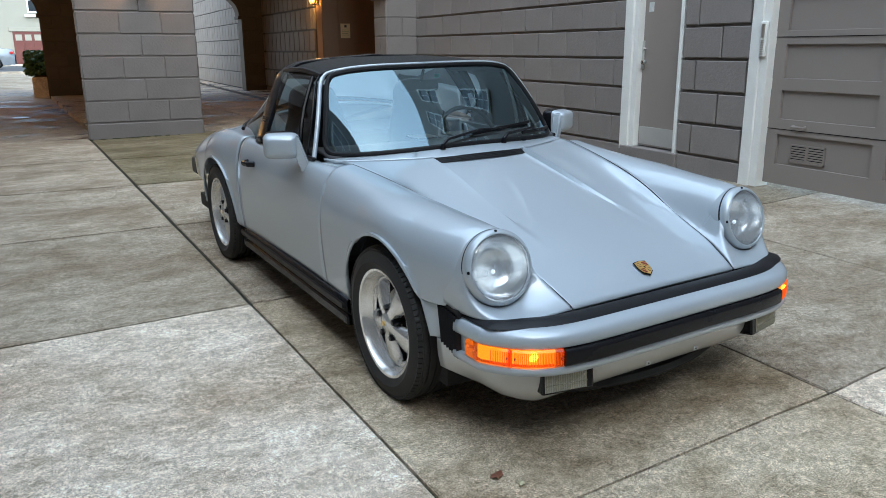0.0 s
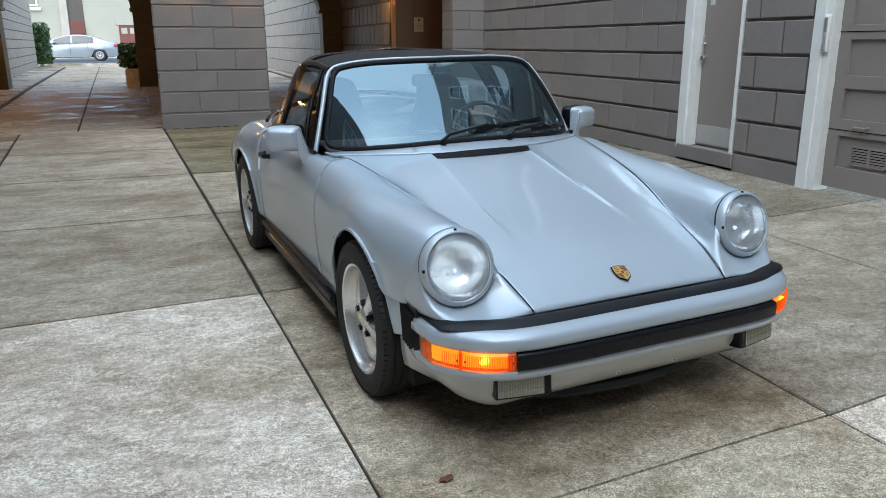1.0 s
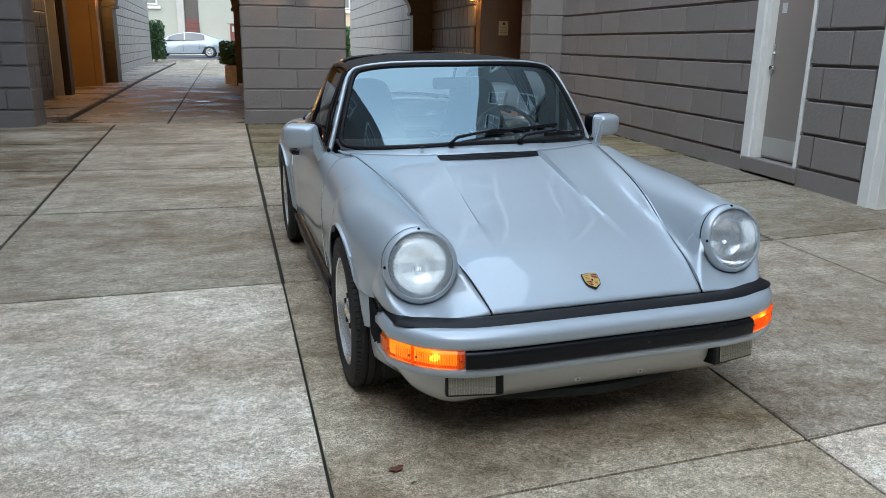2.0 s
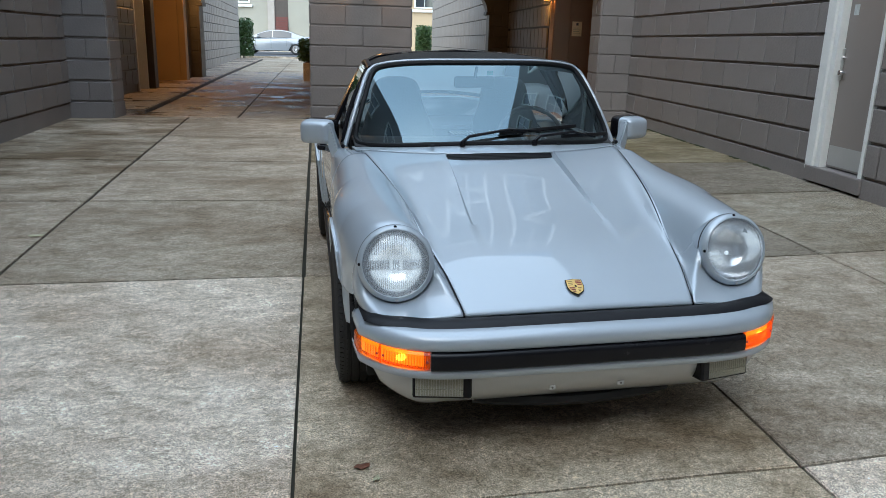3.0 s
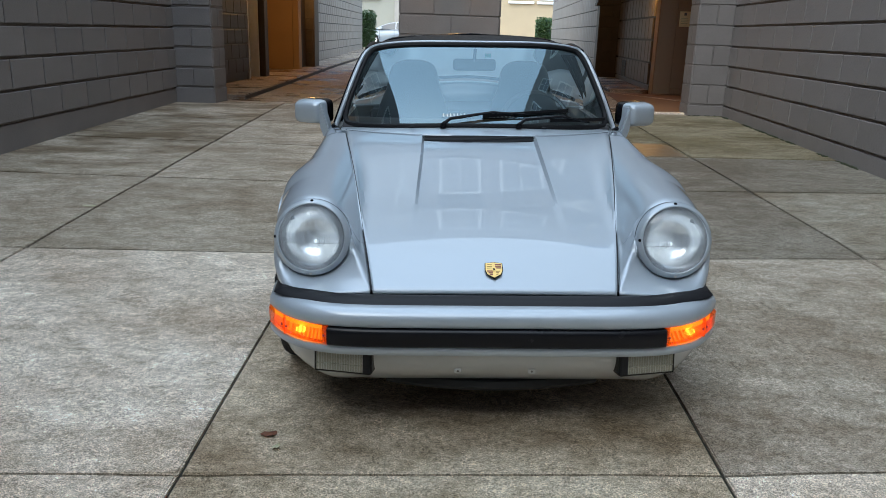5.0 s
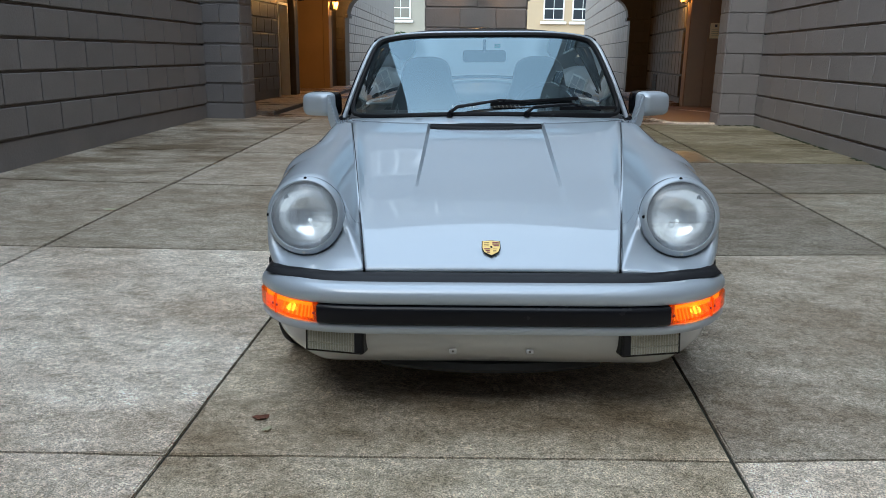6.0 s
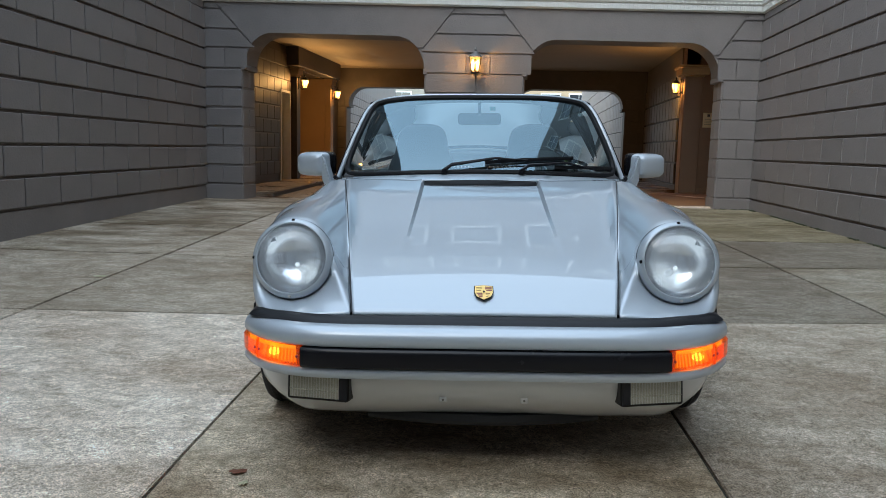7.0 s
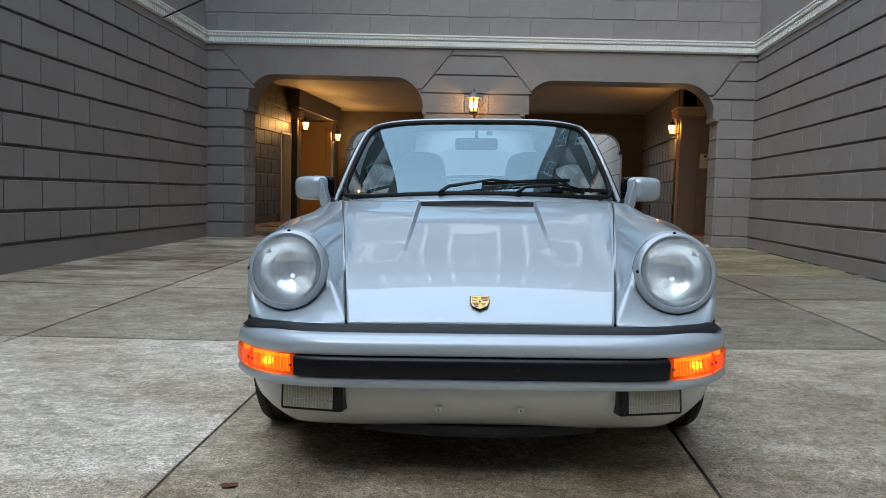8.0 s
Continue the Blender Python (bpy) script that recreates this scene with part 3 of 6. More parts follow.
for o in list(wall_arch.children) + list(trim.children):
    at = o.matrix_basis.translation
    if abs(at.x) < 0.01 and abs(at.z) < 0.01:
        for v in o.data.vertices:
            v.co.z += sag(v.co.x, v.co.z)
    elif o.parent == trim:
        o.location.z += sag(-5.33 if at.x < 0 else 3.46, CORN0)
    else:
        o.location.z += sag(at.x, at.z)


# ---- windows of the upper storeys ----
def sash_window(w, h, paint=M_WHITE):
    win = thing("window_1", "white painted sash window with dark panes", "window", kind="structure")
    part("window_frame", box(box(box(box(bmesh.new(), -w / 2 - 0.09, -w / 2, -0.06, 0.03, 0, h), w / 2, w / 2 + 0.09, -0.06, 0.03, 0, h), -w / 2 - 0.09, w / 2 + 0.09, -0.07, 0.03, h, h + 0.12), -w / 2, w / 2, -0.05, 0.03, h / 2 - 0.03, h / 2 + 0.03), paint, win)
    part("window_sill", boxed(-w / 2 - 0.14, w / 2 + 0.14, -0.12, 0.03, -0.08, 0, 0.01), paint, win)
    for k in range(2):
        part("pane", boxed(-w / 2, w / 2, -0.02, -0.012, k * (h / 2 + 0.03) + 0.0, k * (h / 2 + 0.03) + h / 2 - 0.03), M_PANE, win)
    part("glazing_bar", boxed(-0.018, 0.018, -0.04, -0.012, 0, h), paint, win)
    return win


first_window = sash_window(1.0, 1.7)
spots = []
for z in (4.9, 8.1):
    spots += [pose(0, ARCH_Y + 0.02, 0) @ pose(x, 0, z) for x in (-4.3, -2.6, -0.9, 0.8, 2.5)]
    spots += [F_WEST @ pose(LW_LEN - u, 0, z) for u in (3.0, 5.2, 8.0, 10.2, 13.0, 15.2, 18.0) if z < 6]
    spots += [F_EAST @ pose(u, 0, z) for u in (3.0, 5.2, 8.0, 10.2, 13.0, 15.2, 18.0)]
first_window.matrix_basis = spots[0]
for m in spots[1:]:
    copy_thing(first_window, m)

south_window = sash_window(0.8, 1.3, M_DULLWHITE)
spots = [pose(x, -16.0, z, 0, 0, 180) for z in (4.6, 7.4, 10.2, 13.0) for x in (-5.6, -4.2, -2.8, -1.4, 0.0, 1.4, 2.8, 4.2)]
south_window.matrix_basis = spots[0]
for m in spots[1:]:
    copy_thing(south_window, m)

# stay rod from the cornice up over the yard
rod = new("stay_rod", finish(tube(bmesh.new(), [(-5.13, 8.21, 3.31), (-2.60, 4.67, 2.79)], 0.013, 8), "stay_rod", M_IRON, True))
tagged(rod, "thin dark iron stay rod fixed to the wall by the cornice", "rod")

# ---- steel door, frame and garage door in the east wall ----
door_1 = thing("door_1", "grey steel door with a brushed kick plate in a white frame, closed", "door", F_EAST, kind="structure")
SILL = 0.345
part("door_leaf", boxed(D0 + 0.195, D1 - 0.055, 0.05, 0.095, SILL + 0.012, 2.34, 0.003), M_DOOR, door_1)
part("kick_plate", boxed(D0 + 0.21, D1 - 0.065, 0.046, 0.05, SILL + 0.03, SILL + 0.21, 0.001), M_KICK, door_1, "brushed steel kick plate")
bm = bmesh.new()
box(bm, D0, D0 + 0.125, -0.045, 0.12, SILL - 0.04, 2.36, 0.006)
box(bm, D0 + 0.125, D0 + 0.195, -0.02, 0.12, SILL - 0.04, 2.36, 0.005)
part("jamb_casing", bm, M_WHITE, door_1, "broad white casing with chipped paint")
part("jamb", boxed(D1 - 0.055, D1 - 0.01, -0.035, 0.12, SILL - 0.04, 2.36, 0.004), M_WHITE, door_1)
part("head_casing", boxed(D0, D1 - 0.01, -0.045, 0.12, 2.36, 2.44, 0.004), M_WHITE, door_1)
part("door_sill", boxed(D0 + 0.02, D1 + 0.02, -0.055, 0.30, SILL - 0.14, SILL, 0.008), M_BLOCK, door_1, "grey painted door sill")
part("back_panel", boxed(D0, D1, 0.22, 0.26, SILL, 2.42), M_DOOR, door_1)
part("lock_plate", boxed(D0 + 0.188, D0 + 0.225, 0.038, 0.05, 1.14, 1.42, 0.004), M_STEEL, door_1, "tall steel lock plate")
bm = lathe(bmesh.new(), [(0.0, -0.055), (0.022, -0.052), (0.028, -0.035), (0.014, -0.02), (0.014, 0.0)], 16, "y")
bmesh.ops.translate(bm, verts=bm.verts, vec=(D0 + 0.25, 0.05, 1.205))
part("door_knob", bm, M_CHROME, door_1, smooth=True)
bm = tube(bmesh.new(), [(D0 + 0.24, 0.05, 1.335), (D0 + 0.24, 0.015, 1.335), (D0 + 0.265, 0.01, 1.345)], 0.011, 10)
part("cylinder_lock", bm, M_CHROME, door_1, smooth=True)
part("sticker", boxed(D0 + 0.255, D0 + 0.325, 0.048, 0.05, 1.70, 1.79), mat("faded_sticker", (0.5, 0.52, 0.5), 0.5, var=0.3, scale=30), door_1, "small worn sticker with unreadable print")

garage = thing("door_2", "grey panelled wooden garage door with a small louvred vent, closed", "garage door", F_EAST, kind="structure")
gx0, gx1, gz0 = G0 + 0.185, G1 - 0.1, 0.215
part("casing", box(box(bmesh.new(), G0, G0 + 0.11, -0.05, 0.12, 0.02, 2.46, 0.006), G0 + 0.105, G0 + 0.185, -0.03, 0.12, 0.02, 2.46, 0.005), M_WHITE, garage, "tall white painted casing")
part("casing", boxed(G0, G1 + 0.1, -0.05, 0.12, 2.40, 2.56, 0.006), M_WHITE, garage)
part("casing", boxed(G1 - 0.1, G1 + 0.1, -0.05, 0.12, 0.02, 2.40, 0.006), M_WHITE, garage)
part("door_panel_back", boxed(gx0, gx1, 0.075, 0.09, gz0, 2.40), M_DOOR, garage)
rail_z = [gz0, 0.385, 0.635, 0.765, 1.00, 1.10, 1.37, 1.48, 1.74, 1.85, 2.12, 2.4]
for za, zb in zip(rail_z[::2], rail_z[1::2]):
    part("rail", boxed(gx0, gx1, 0.0515, 0.075, za, zb, 0.002), M_DOOR, garage)
for u in (gx0, gx0 + 0.98, gx0 + 1.96, gx1 - 0.1):
    for za, zb in zip(rail_z[1:-1:2], rail_z[2::2]):
        part("stile", boxed(u, u + 0.11, 0.0495, 0.075, za - 0.004, zb + 0.004), M_DOOR, garage)
for za in (0.68, 1.43):
    part("section_joint", boxed(gx0, gx1, 0.0475, 0.0515, za - 0.003, za + 0.003), M_TRIM, garage)
vent = part("vent", box(box(box(box(bmesh.new(), gx0 + 0.235, gx0 + 0.575, 0.06, 0.077, 0.415, 0.428), gx0 + 0.235, gx0 + 0.575, 0.06, 0.077, 0.552, 0.565), gx0 + 0.235, gx0 + 0.248, 0.06, 0.077, 0.415, 0.565), gx0 + 0.562, gx0 + 0.575, 0.06, 0.077, 0.415, 0.565), M_DOOR, garage, "small louvred vent")
part("vent_back", boxed(gx0 + 0.245, gx0 + 0.565, 0.0735, 0.0745, 0.42, 0.56), M_TRIM, vent)
part("vent_divider", boxed(gx0 + 0.395, gx0 + 0.415, 0.061, 0.0735, 0.428, 0.552), M_DOOR, vent)
for c in (0, 1):
    for k in range(6):
        bm = boxed(gx0 + 0.25 + c * 0.165, gx0 + 0.395 + c * 0.165, 0.061, 0.0735, 0.431 + k * 0.020, 0.4425 + k * 0.020)
        part("slat", bm, M_DOOR, vent)
bm = tube(bmesh.new(), [(gx0 + 0.27, 0.05, 0.715), (gx0 + 0.27, 0.015, 0.71), (gx0 + 0.38, 0.015, 0.71), (gx0 + 0.38, 0.05, 0.715)], 0.011, 8)
part("pull_handle", bm, M_DOOR, garage, smooth=True)
intercom = thing("door_intercom", "slim white plastic keypad box on the garage casing", "intercom", F_EAST)
part("body", boxed(G0 + 0.11, G0 + 0.17, -0.062, -0.03, 1.27, 1.56, 0.012, 3), M_WHITE, intercom, smooth=True)
part("cover", boxed(G0 + 0.122, G0 + 0.158, -0.068, -0.062, 1.43, 1.54, 0.003), M_STEEL, intercom)
for k in range(7):
    part("key_bar", boxed(G0 + 0.124, G0 + 0.156, -0.0655, -0.062, 1.29 + k * 0.018, 1.30 + k * 0.018), M_STEEL, intercom)

# ---- the covered drive under the house ----
BACK_Y = 19.6
PW, PE, CEIL_Z = -5.6, 3.14, 3.25
BR1, BR2 = (-5.28, -2.33), (-0.45, 2.50)
ceiling = new("ceiling", finish(boxed(-7.2, 4.6, ARCH_Y + WALL_T, BACK_Y, CEIL_Z, CEIL_Z + 0.25), "ceiling", M_CEIL))
tagged(ceiling, "cream plaster ceiling over the covered drive", "ceiling", kind="structure")
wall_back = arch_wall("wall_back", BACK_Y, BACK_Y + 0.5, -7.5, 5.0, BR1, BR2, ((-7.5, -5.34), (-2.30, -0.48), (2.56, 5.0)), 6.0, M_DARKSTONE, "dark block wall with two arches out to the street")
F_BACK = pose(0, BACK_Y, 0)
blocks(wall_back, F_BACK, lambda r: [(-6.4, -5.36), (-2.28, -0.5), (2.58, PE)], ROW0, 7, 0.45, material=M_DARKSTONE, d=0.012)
for a, b in ((-5.38, -5.25), (-2.36, -2.22), (-0.56, -0.42), (2.47, 2.60)):
    part("impost", boxed(a, b, BACK_Y - 0.03, BACK_Y + 0.5, SPRING - 0.085, SPRING - 0.005, 0.008), M_DARKSTONE, wall_back)

wall_passage_west = new("wall_passage_west")
tagged(wall_passage_west, "dark block wall of the covered drive with a doorway and a lit alcove", "wall", kind="structure")
F_PW = pose(PW, ARCH_Y + WALL_T, 0, 0, 0, 90)
U_D0, U_D1, U_P0, U_A0, U_A1 = 4.0, 4.72, 4.76, 5.04, 7.72
U_END = BACK_Y - ARCH_Y - WALL_T


def wpart(name, u0, u1, n0, n1, z0, z1, material, fm, parent, bevel=0.0, label=""):
    o = part(name, boxed(u0, u1, n0, n1, z0, z1, bevel), material, parent, label)
    o.matrix_basis = fm
    return o


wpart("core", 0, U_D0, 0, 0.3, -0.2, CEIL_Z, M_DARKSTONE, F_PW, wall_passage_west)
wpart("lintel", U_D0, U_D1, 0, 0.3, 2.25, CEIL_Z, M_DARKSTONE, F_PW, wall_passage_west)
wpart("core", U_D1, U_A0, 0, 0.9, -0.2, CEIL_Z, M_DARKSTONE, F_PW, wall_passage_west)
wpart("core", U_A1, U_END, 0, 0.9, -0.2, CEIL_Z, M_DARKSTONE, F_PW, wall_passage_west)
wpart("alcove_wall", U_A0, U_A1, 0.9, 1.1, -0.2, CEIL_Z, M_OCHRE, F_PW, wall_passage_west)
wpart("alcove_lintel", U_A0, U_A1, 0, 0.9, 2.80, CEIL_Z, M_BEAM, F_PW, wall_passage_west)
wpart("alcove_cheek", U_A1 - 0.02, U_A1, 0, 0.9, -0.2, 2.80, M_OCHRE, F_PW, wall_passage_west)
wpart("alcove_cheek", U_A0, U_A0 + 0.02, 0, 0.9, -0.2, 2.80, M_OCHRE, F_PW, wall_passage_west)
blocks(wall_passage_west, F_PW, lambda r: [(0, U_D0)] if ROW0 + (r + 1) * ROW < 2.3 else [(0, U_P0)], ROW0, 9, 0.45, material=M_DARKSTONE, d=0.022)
for u0, u1 in ((U_P0, U_P0 + 0.26), (U_A1, U_A1 + 0.28)):
    wpart("pilaster", u0, u1, -0.16, 0, 0, 2.60, M_BEAM if u0 == U_P0 else M_OCHRE, F_PW, wall_passage_west, 0.01)
    for k, (grow, za, zb) in enumerate(((0.02, 2.60, 2.65), (0.05, 2.65, 2.76), (0.08, 2.76, 2.82))):
        wpart("capital", u0 - grow, u1 + grow, -0.16 - grow, 0, za, zb, M_OCHRE, F_PW, wall_passage_west, 0.008)
wpart("beam", U_P0 - 0.3, U_A1 + 0.5, -0.30, 0, 2.82, CEIL_Z, M_BEAM, F_PW, wall_passage_west, 0.01)
pdoor = thing("door_3", "pale painted door in the dark side wall", "door", F_PW, kind="structure")
wpart("door_leaf", U_D0 + 0.05, U_D1 - 0.05, 0.16, 0.2, 0.15, 2.2, M_CREAM, pose(0, 0, 0), pdoor, 0.004)
wpart("door_frame", U_D0, U_D0 + 0.05, -0.03, 0.2, 0.1, 2.25, M_WHITE, pose(0, 0, 0), pdoor)
wpart("door_frame", U_D1 - 0.05, U_D1, -0.03, 0.2, 0.1, 2.25, M_WHITE, pose(0, 0, 0), pdoor)
wpart("door_frame", U_D0, U_D1, -0.03, 0.2, 2.2, 2.25, M_WHITE, pose(0, 0, 0), pdoor)

# raised walk on that side
walk_w = new("pavement_2")
tagged(walk_w, "raised concrete walk with a worn dark kerb", "kerb", kind="structure")


def raised_walk(parent, edge, outer, ya, yb, n, h, material):
    ysr = lin(ya, yb, n + 1)
    away = 1 if outer > edge(ya) else -1
    for a, b in zip(ysr, ysr[1:]):
        bm = bmesh.new()
        prism(bm, [(edge(a), a + 0.0015), (outer, a + 0.0015), (outer, b - 0.0015), (edge(b), b - 0.0015)], 0, 1, "z")
        for v in bm.verts:
            v.co.z = ground_z(v.co.x, v.co.y) + (h if v.co.z > 0.5 else -0.1)
        rim = [e for e in bm.edges if all(abs(v.co.x - edge(v.co.y)) < 0.01 and v.co.z > ground_z(v.co.x, v.co.y) + h - 0.001 for v in e.verts)]
        bmesh.ops.bevel(bm, geom=rim, offset=0.015, segments=2, affect="EDGES")
        part("walk_slab", bm, material, parent)
        face = prism(bmesh.new(), [(edge(a) - 0.02 * away, a), (edge(a) - 0.003 * away, a), (edge(b) - 0.003 * away, b), (edge(b) - 0.02 * away, b)], 0, 1, "z")
        for v in face.verts:
            v.co.z = ground_z(v.co.x, v.co.y) + (h - 0.012 if v.co.z > 0.5 else -0.1)
        part("kerb_face", face, M_BEAM, parent)


raised_walk(walk_w, lambda y: -4.45 - 0.0635 * (y - 11), -9.5, 10.80, 37.0, 9, 0.075, M_CONC_WET)
raised_walk(walk_w, lambda y: 2.35 - 0.01 * (y - 12), 3.6, 14.6, 40.0, 8, 0.06, M_CONC_WET)

# low island between the two lanes
island = new("pavement_4")
tagged(island, "low damp concrete island between the two lanes", "kerb", kind="structure")
for a, b in ((10.60, 15.0), (15.0, 19.5)):
    bm = prism(bmesh.new(), [(-1.60 - 0.075 * (a - 10.6), a + 0.004), (-0.12 - 0.04 * (a - 10.6), a + 0.004), (-0.12 - 0.04 * (b - 10.6), b - 0.004), (-1.60 - 0.075 * (b - 10.6), b - 0.004)], 0, 1, "z")
    for v in bm.verts:
        v.co.z = ground_z(v.co.x, v.co.y) + (0.08 if v.co.z > 0.5 else -0.1)
    part("island_slab", bm, M_CONC_WET, island)

wall_passage_east = new("wall_passage_east")
tagged(wall_passage_east, "dark block wall of the covered drive beside a brown entry", "wall", kind="structure")
F_PE = pose(PE, BACK_Y, 0, 0, 0, -90)
ENTRY_Y = 14.2
E_A0 = BACK_Y - ENTRY_Y
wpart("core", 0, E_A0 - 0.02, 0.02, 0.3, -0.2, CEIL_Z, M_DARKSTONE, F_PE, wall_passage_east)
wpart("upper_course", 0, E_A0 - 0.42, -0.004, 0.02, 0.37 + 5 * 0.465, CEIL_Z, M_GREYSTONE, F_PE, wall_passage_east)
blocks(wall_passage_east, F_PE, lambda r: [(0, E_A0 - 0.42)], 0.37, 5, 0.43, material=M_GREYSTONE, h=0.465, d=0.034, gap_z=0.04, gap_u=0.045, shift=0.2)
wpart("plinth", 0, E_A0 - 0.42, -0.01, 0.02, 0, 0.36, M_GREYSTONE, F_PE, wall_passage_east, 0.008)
# entry wall that closes the drive's side bay, square to the drive
F_EN = pose(PE, ENTRY_Y, 0)
wpart("pilaster", 0.0, 0.36, 0.0, 0.40, 0, 2.60, M_BROWNDOOR, F_EN, wall_passage_east, 0.01)
wpart("pilaster_face", -0.004, 0.0, 0.03, 0.37, 0.1, 2.56, M_OCHRE, F_EN, wall_passage_east)
for grow, za, zb in ((0.03, 2.60, 2.64), (0.10, 2.64, 2.78), (0.14, 2.78, 2.83)):
    wpart("capital", -grow, 0.36 + grow, -grow, 0.40 + grow, za, zb, M_OCHRE, F_EN, wall_passage_east, 0.012)
wpart("beam", 0.02, 1.46, 0.02, 0.40, 2.83, CEIL_Z, M_BROWNDOOR, F_EN, wall_passage_east)
wpart("entry_wall", 0.364, 1.46, 0.03, 0.25, -0.2, 2.83, M_BROWNDOOR, F_EN, wall_passage_east)
wpart("skirting", 0.364, 1.46, 0.012, 0.03, 0.1, 0.34, M_BROWNDOOR, F_EN, wall_passage_east, 0.004)
wpart("side_wall", 1.46, 1.66, ARCH_Y + WALL_T - ENTRY_Y, 0.25, -0.2, CEIL_Z, M_BROWNDOOR, F_EN, wall_passage_east)
notice = thing("wall_notice", "tan paper notice with a dark emblem and unreadable lines", "sign", F_EN)
part("sheet", boxed(0.41, 0.62, 0.022, 0.029, 1.58, 1.88), M_PAPER, notice)
part("printed_mark", boxed(0.495, 0.545, 0.0205, 0.022, 1.80, 1.85), M_BEAM, notice)
for k in range(4):
    part("printed_line", boxed(0.44, 0.59 - 0.02 * (k % 2), 0.0205, 0.022, 1.64 + 0.035 * k, 1.645 + 0.035 * k), M_DARKSTONE, notice)
vent_e = thing("wall_vent", "small dark metal vent cover low on the block wall", "vent", F_PE)
part("plate", boxed(BACK_Y - 18.35, BACK_Y - 17.75, -0.045, -0.031, 0.40, 0.78, 0.004), M_IRON, vent_e)
for k in range(4):
    part("slat", boxed(BACK_Y - 18.30, BACK_Y - 17.80, -0.052, -0.045, 0.45 + 0.08 * k, 0.49 + 0.08 * k), M_BEAM, vent_e)

# reddish brown floor of the entry, with a worn stone lip and a pale flush strip
entry_floor = new("pavement_5")
tagged(entry_floor, "reddish brown entry floor with a worn stone lip", "pavement", kind="structure")


def floor_sheet(name, pts, h, material, parent):
    bm = prism(bmesh.new(), pts, 0, 1, "z")
    for v in bm.verts:
        v.co.z = ground_z(v.co.x, v.co.y) + (h if v.co.z > 0.5 else -0.05)
    return part(name, bm, material, parent)


floor_sheet("floor_slab", [(2.12, 11.0), (2.22, 10.42), (2.40, 10.26), (4.6, 10.26), (4.6, ENTRY_Y), (2.20, ENTRY_Y)], 0.012, M_TERRA, entry_floor)
floor_sheet("stone_lip", [(2.04, 11.0), (2.15, 10.36), (2.37, 10.14), (4.6, 10.14), (4.6, 10.25), (2.395, 10.25), (2.21, 10.41), (2.11, 11.0)], 0.024, M_CONC, entry_floor)
wet_patch = thing("wet_patch", "shallow wet patch shining on the concrete", "puddle", kind="structure")
floor_sheet("water_film", [(1.42, 5.80), (1.70, 5.78), (1.955, 5.79), (1.93, 6.20), (1.945, 6.52), (1.86, 6.70), (1.70, 6.66), (1.52, 6.74), (1.38, 6.60), (1.40, 6.15)], 0.003, M_WETPATCH, wet_patch)
floor_sheet("pale_strip", [(2.30, 14.19), (2.35, 14.19), (3.46, 12.52), (3.40, 12.52)], 0.018, M_CONC, entry_floor)
utility = thing("utility_plate", "small dark metal cover plate on the block wall", "cover plate", F_PW)
part("plate", boxed(1.55, 1.72, -0.036, -0.023, 0.45, 0.85, 0.004), M_IRON, utility)


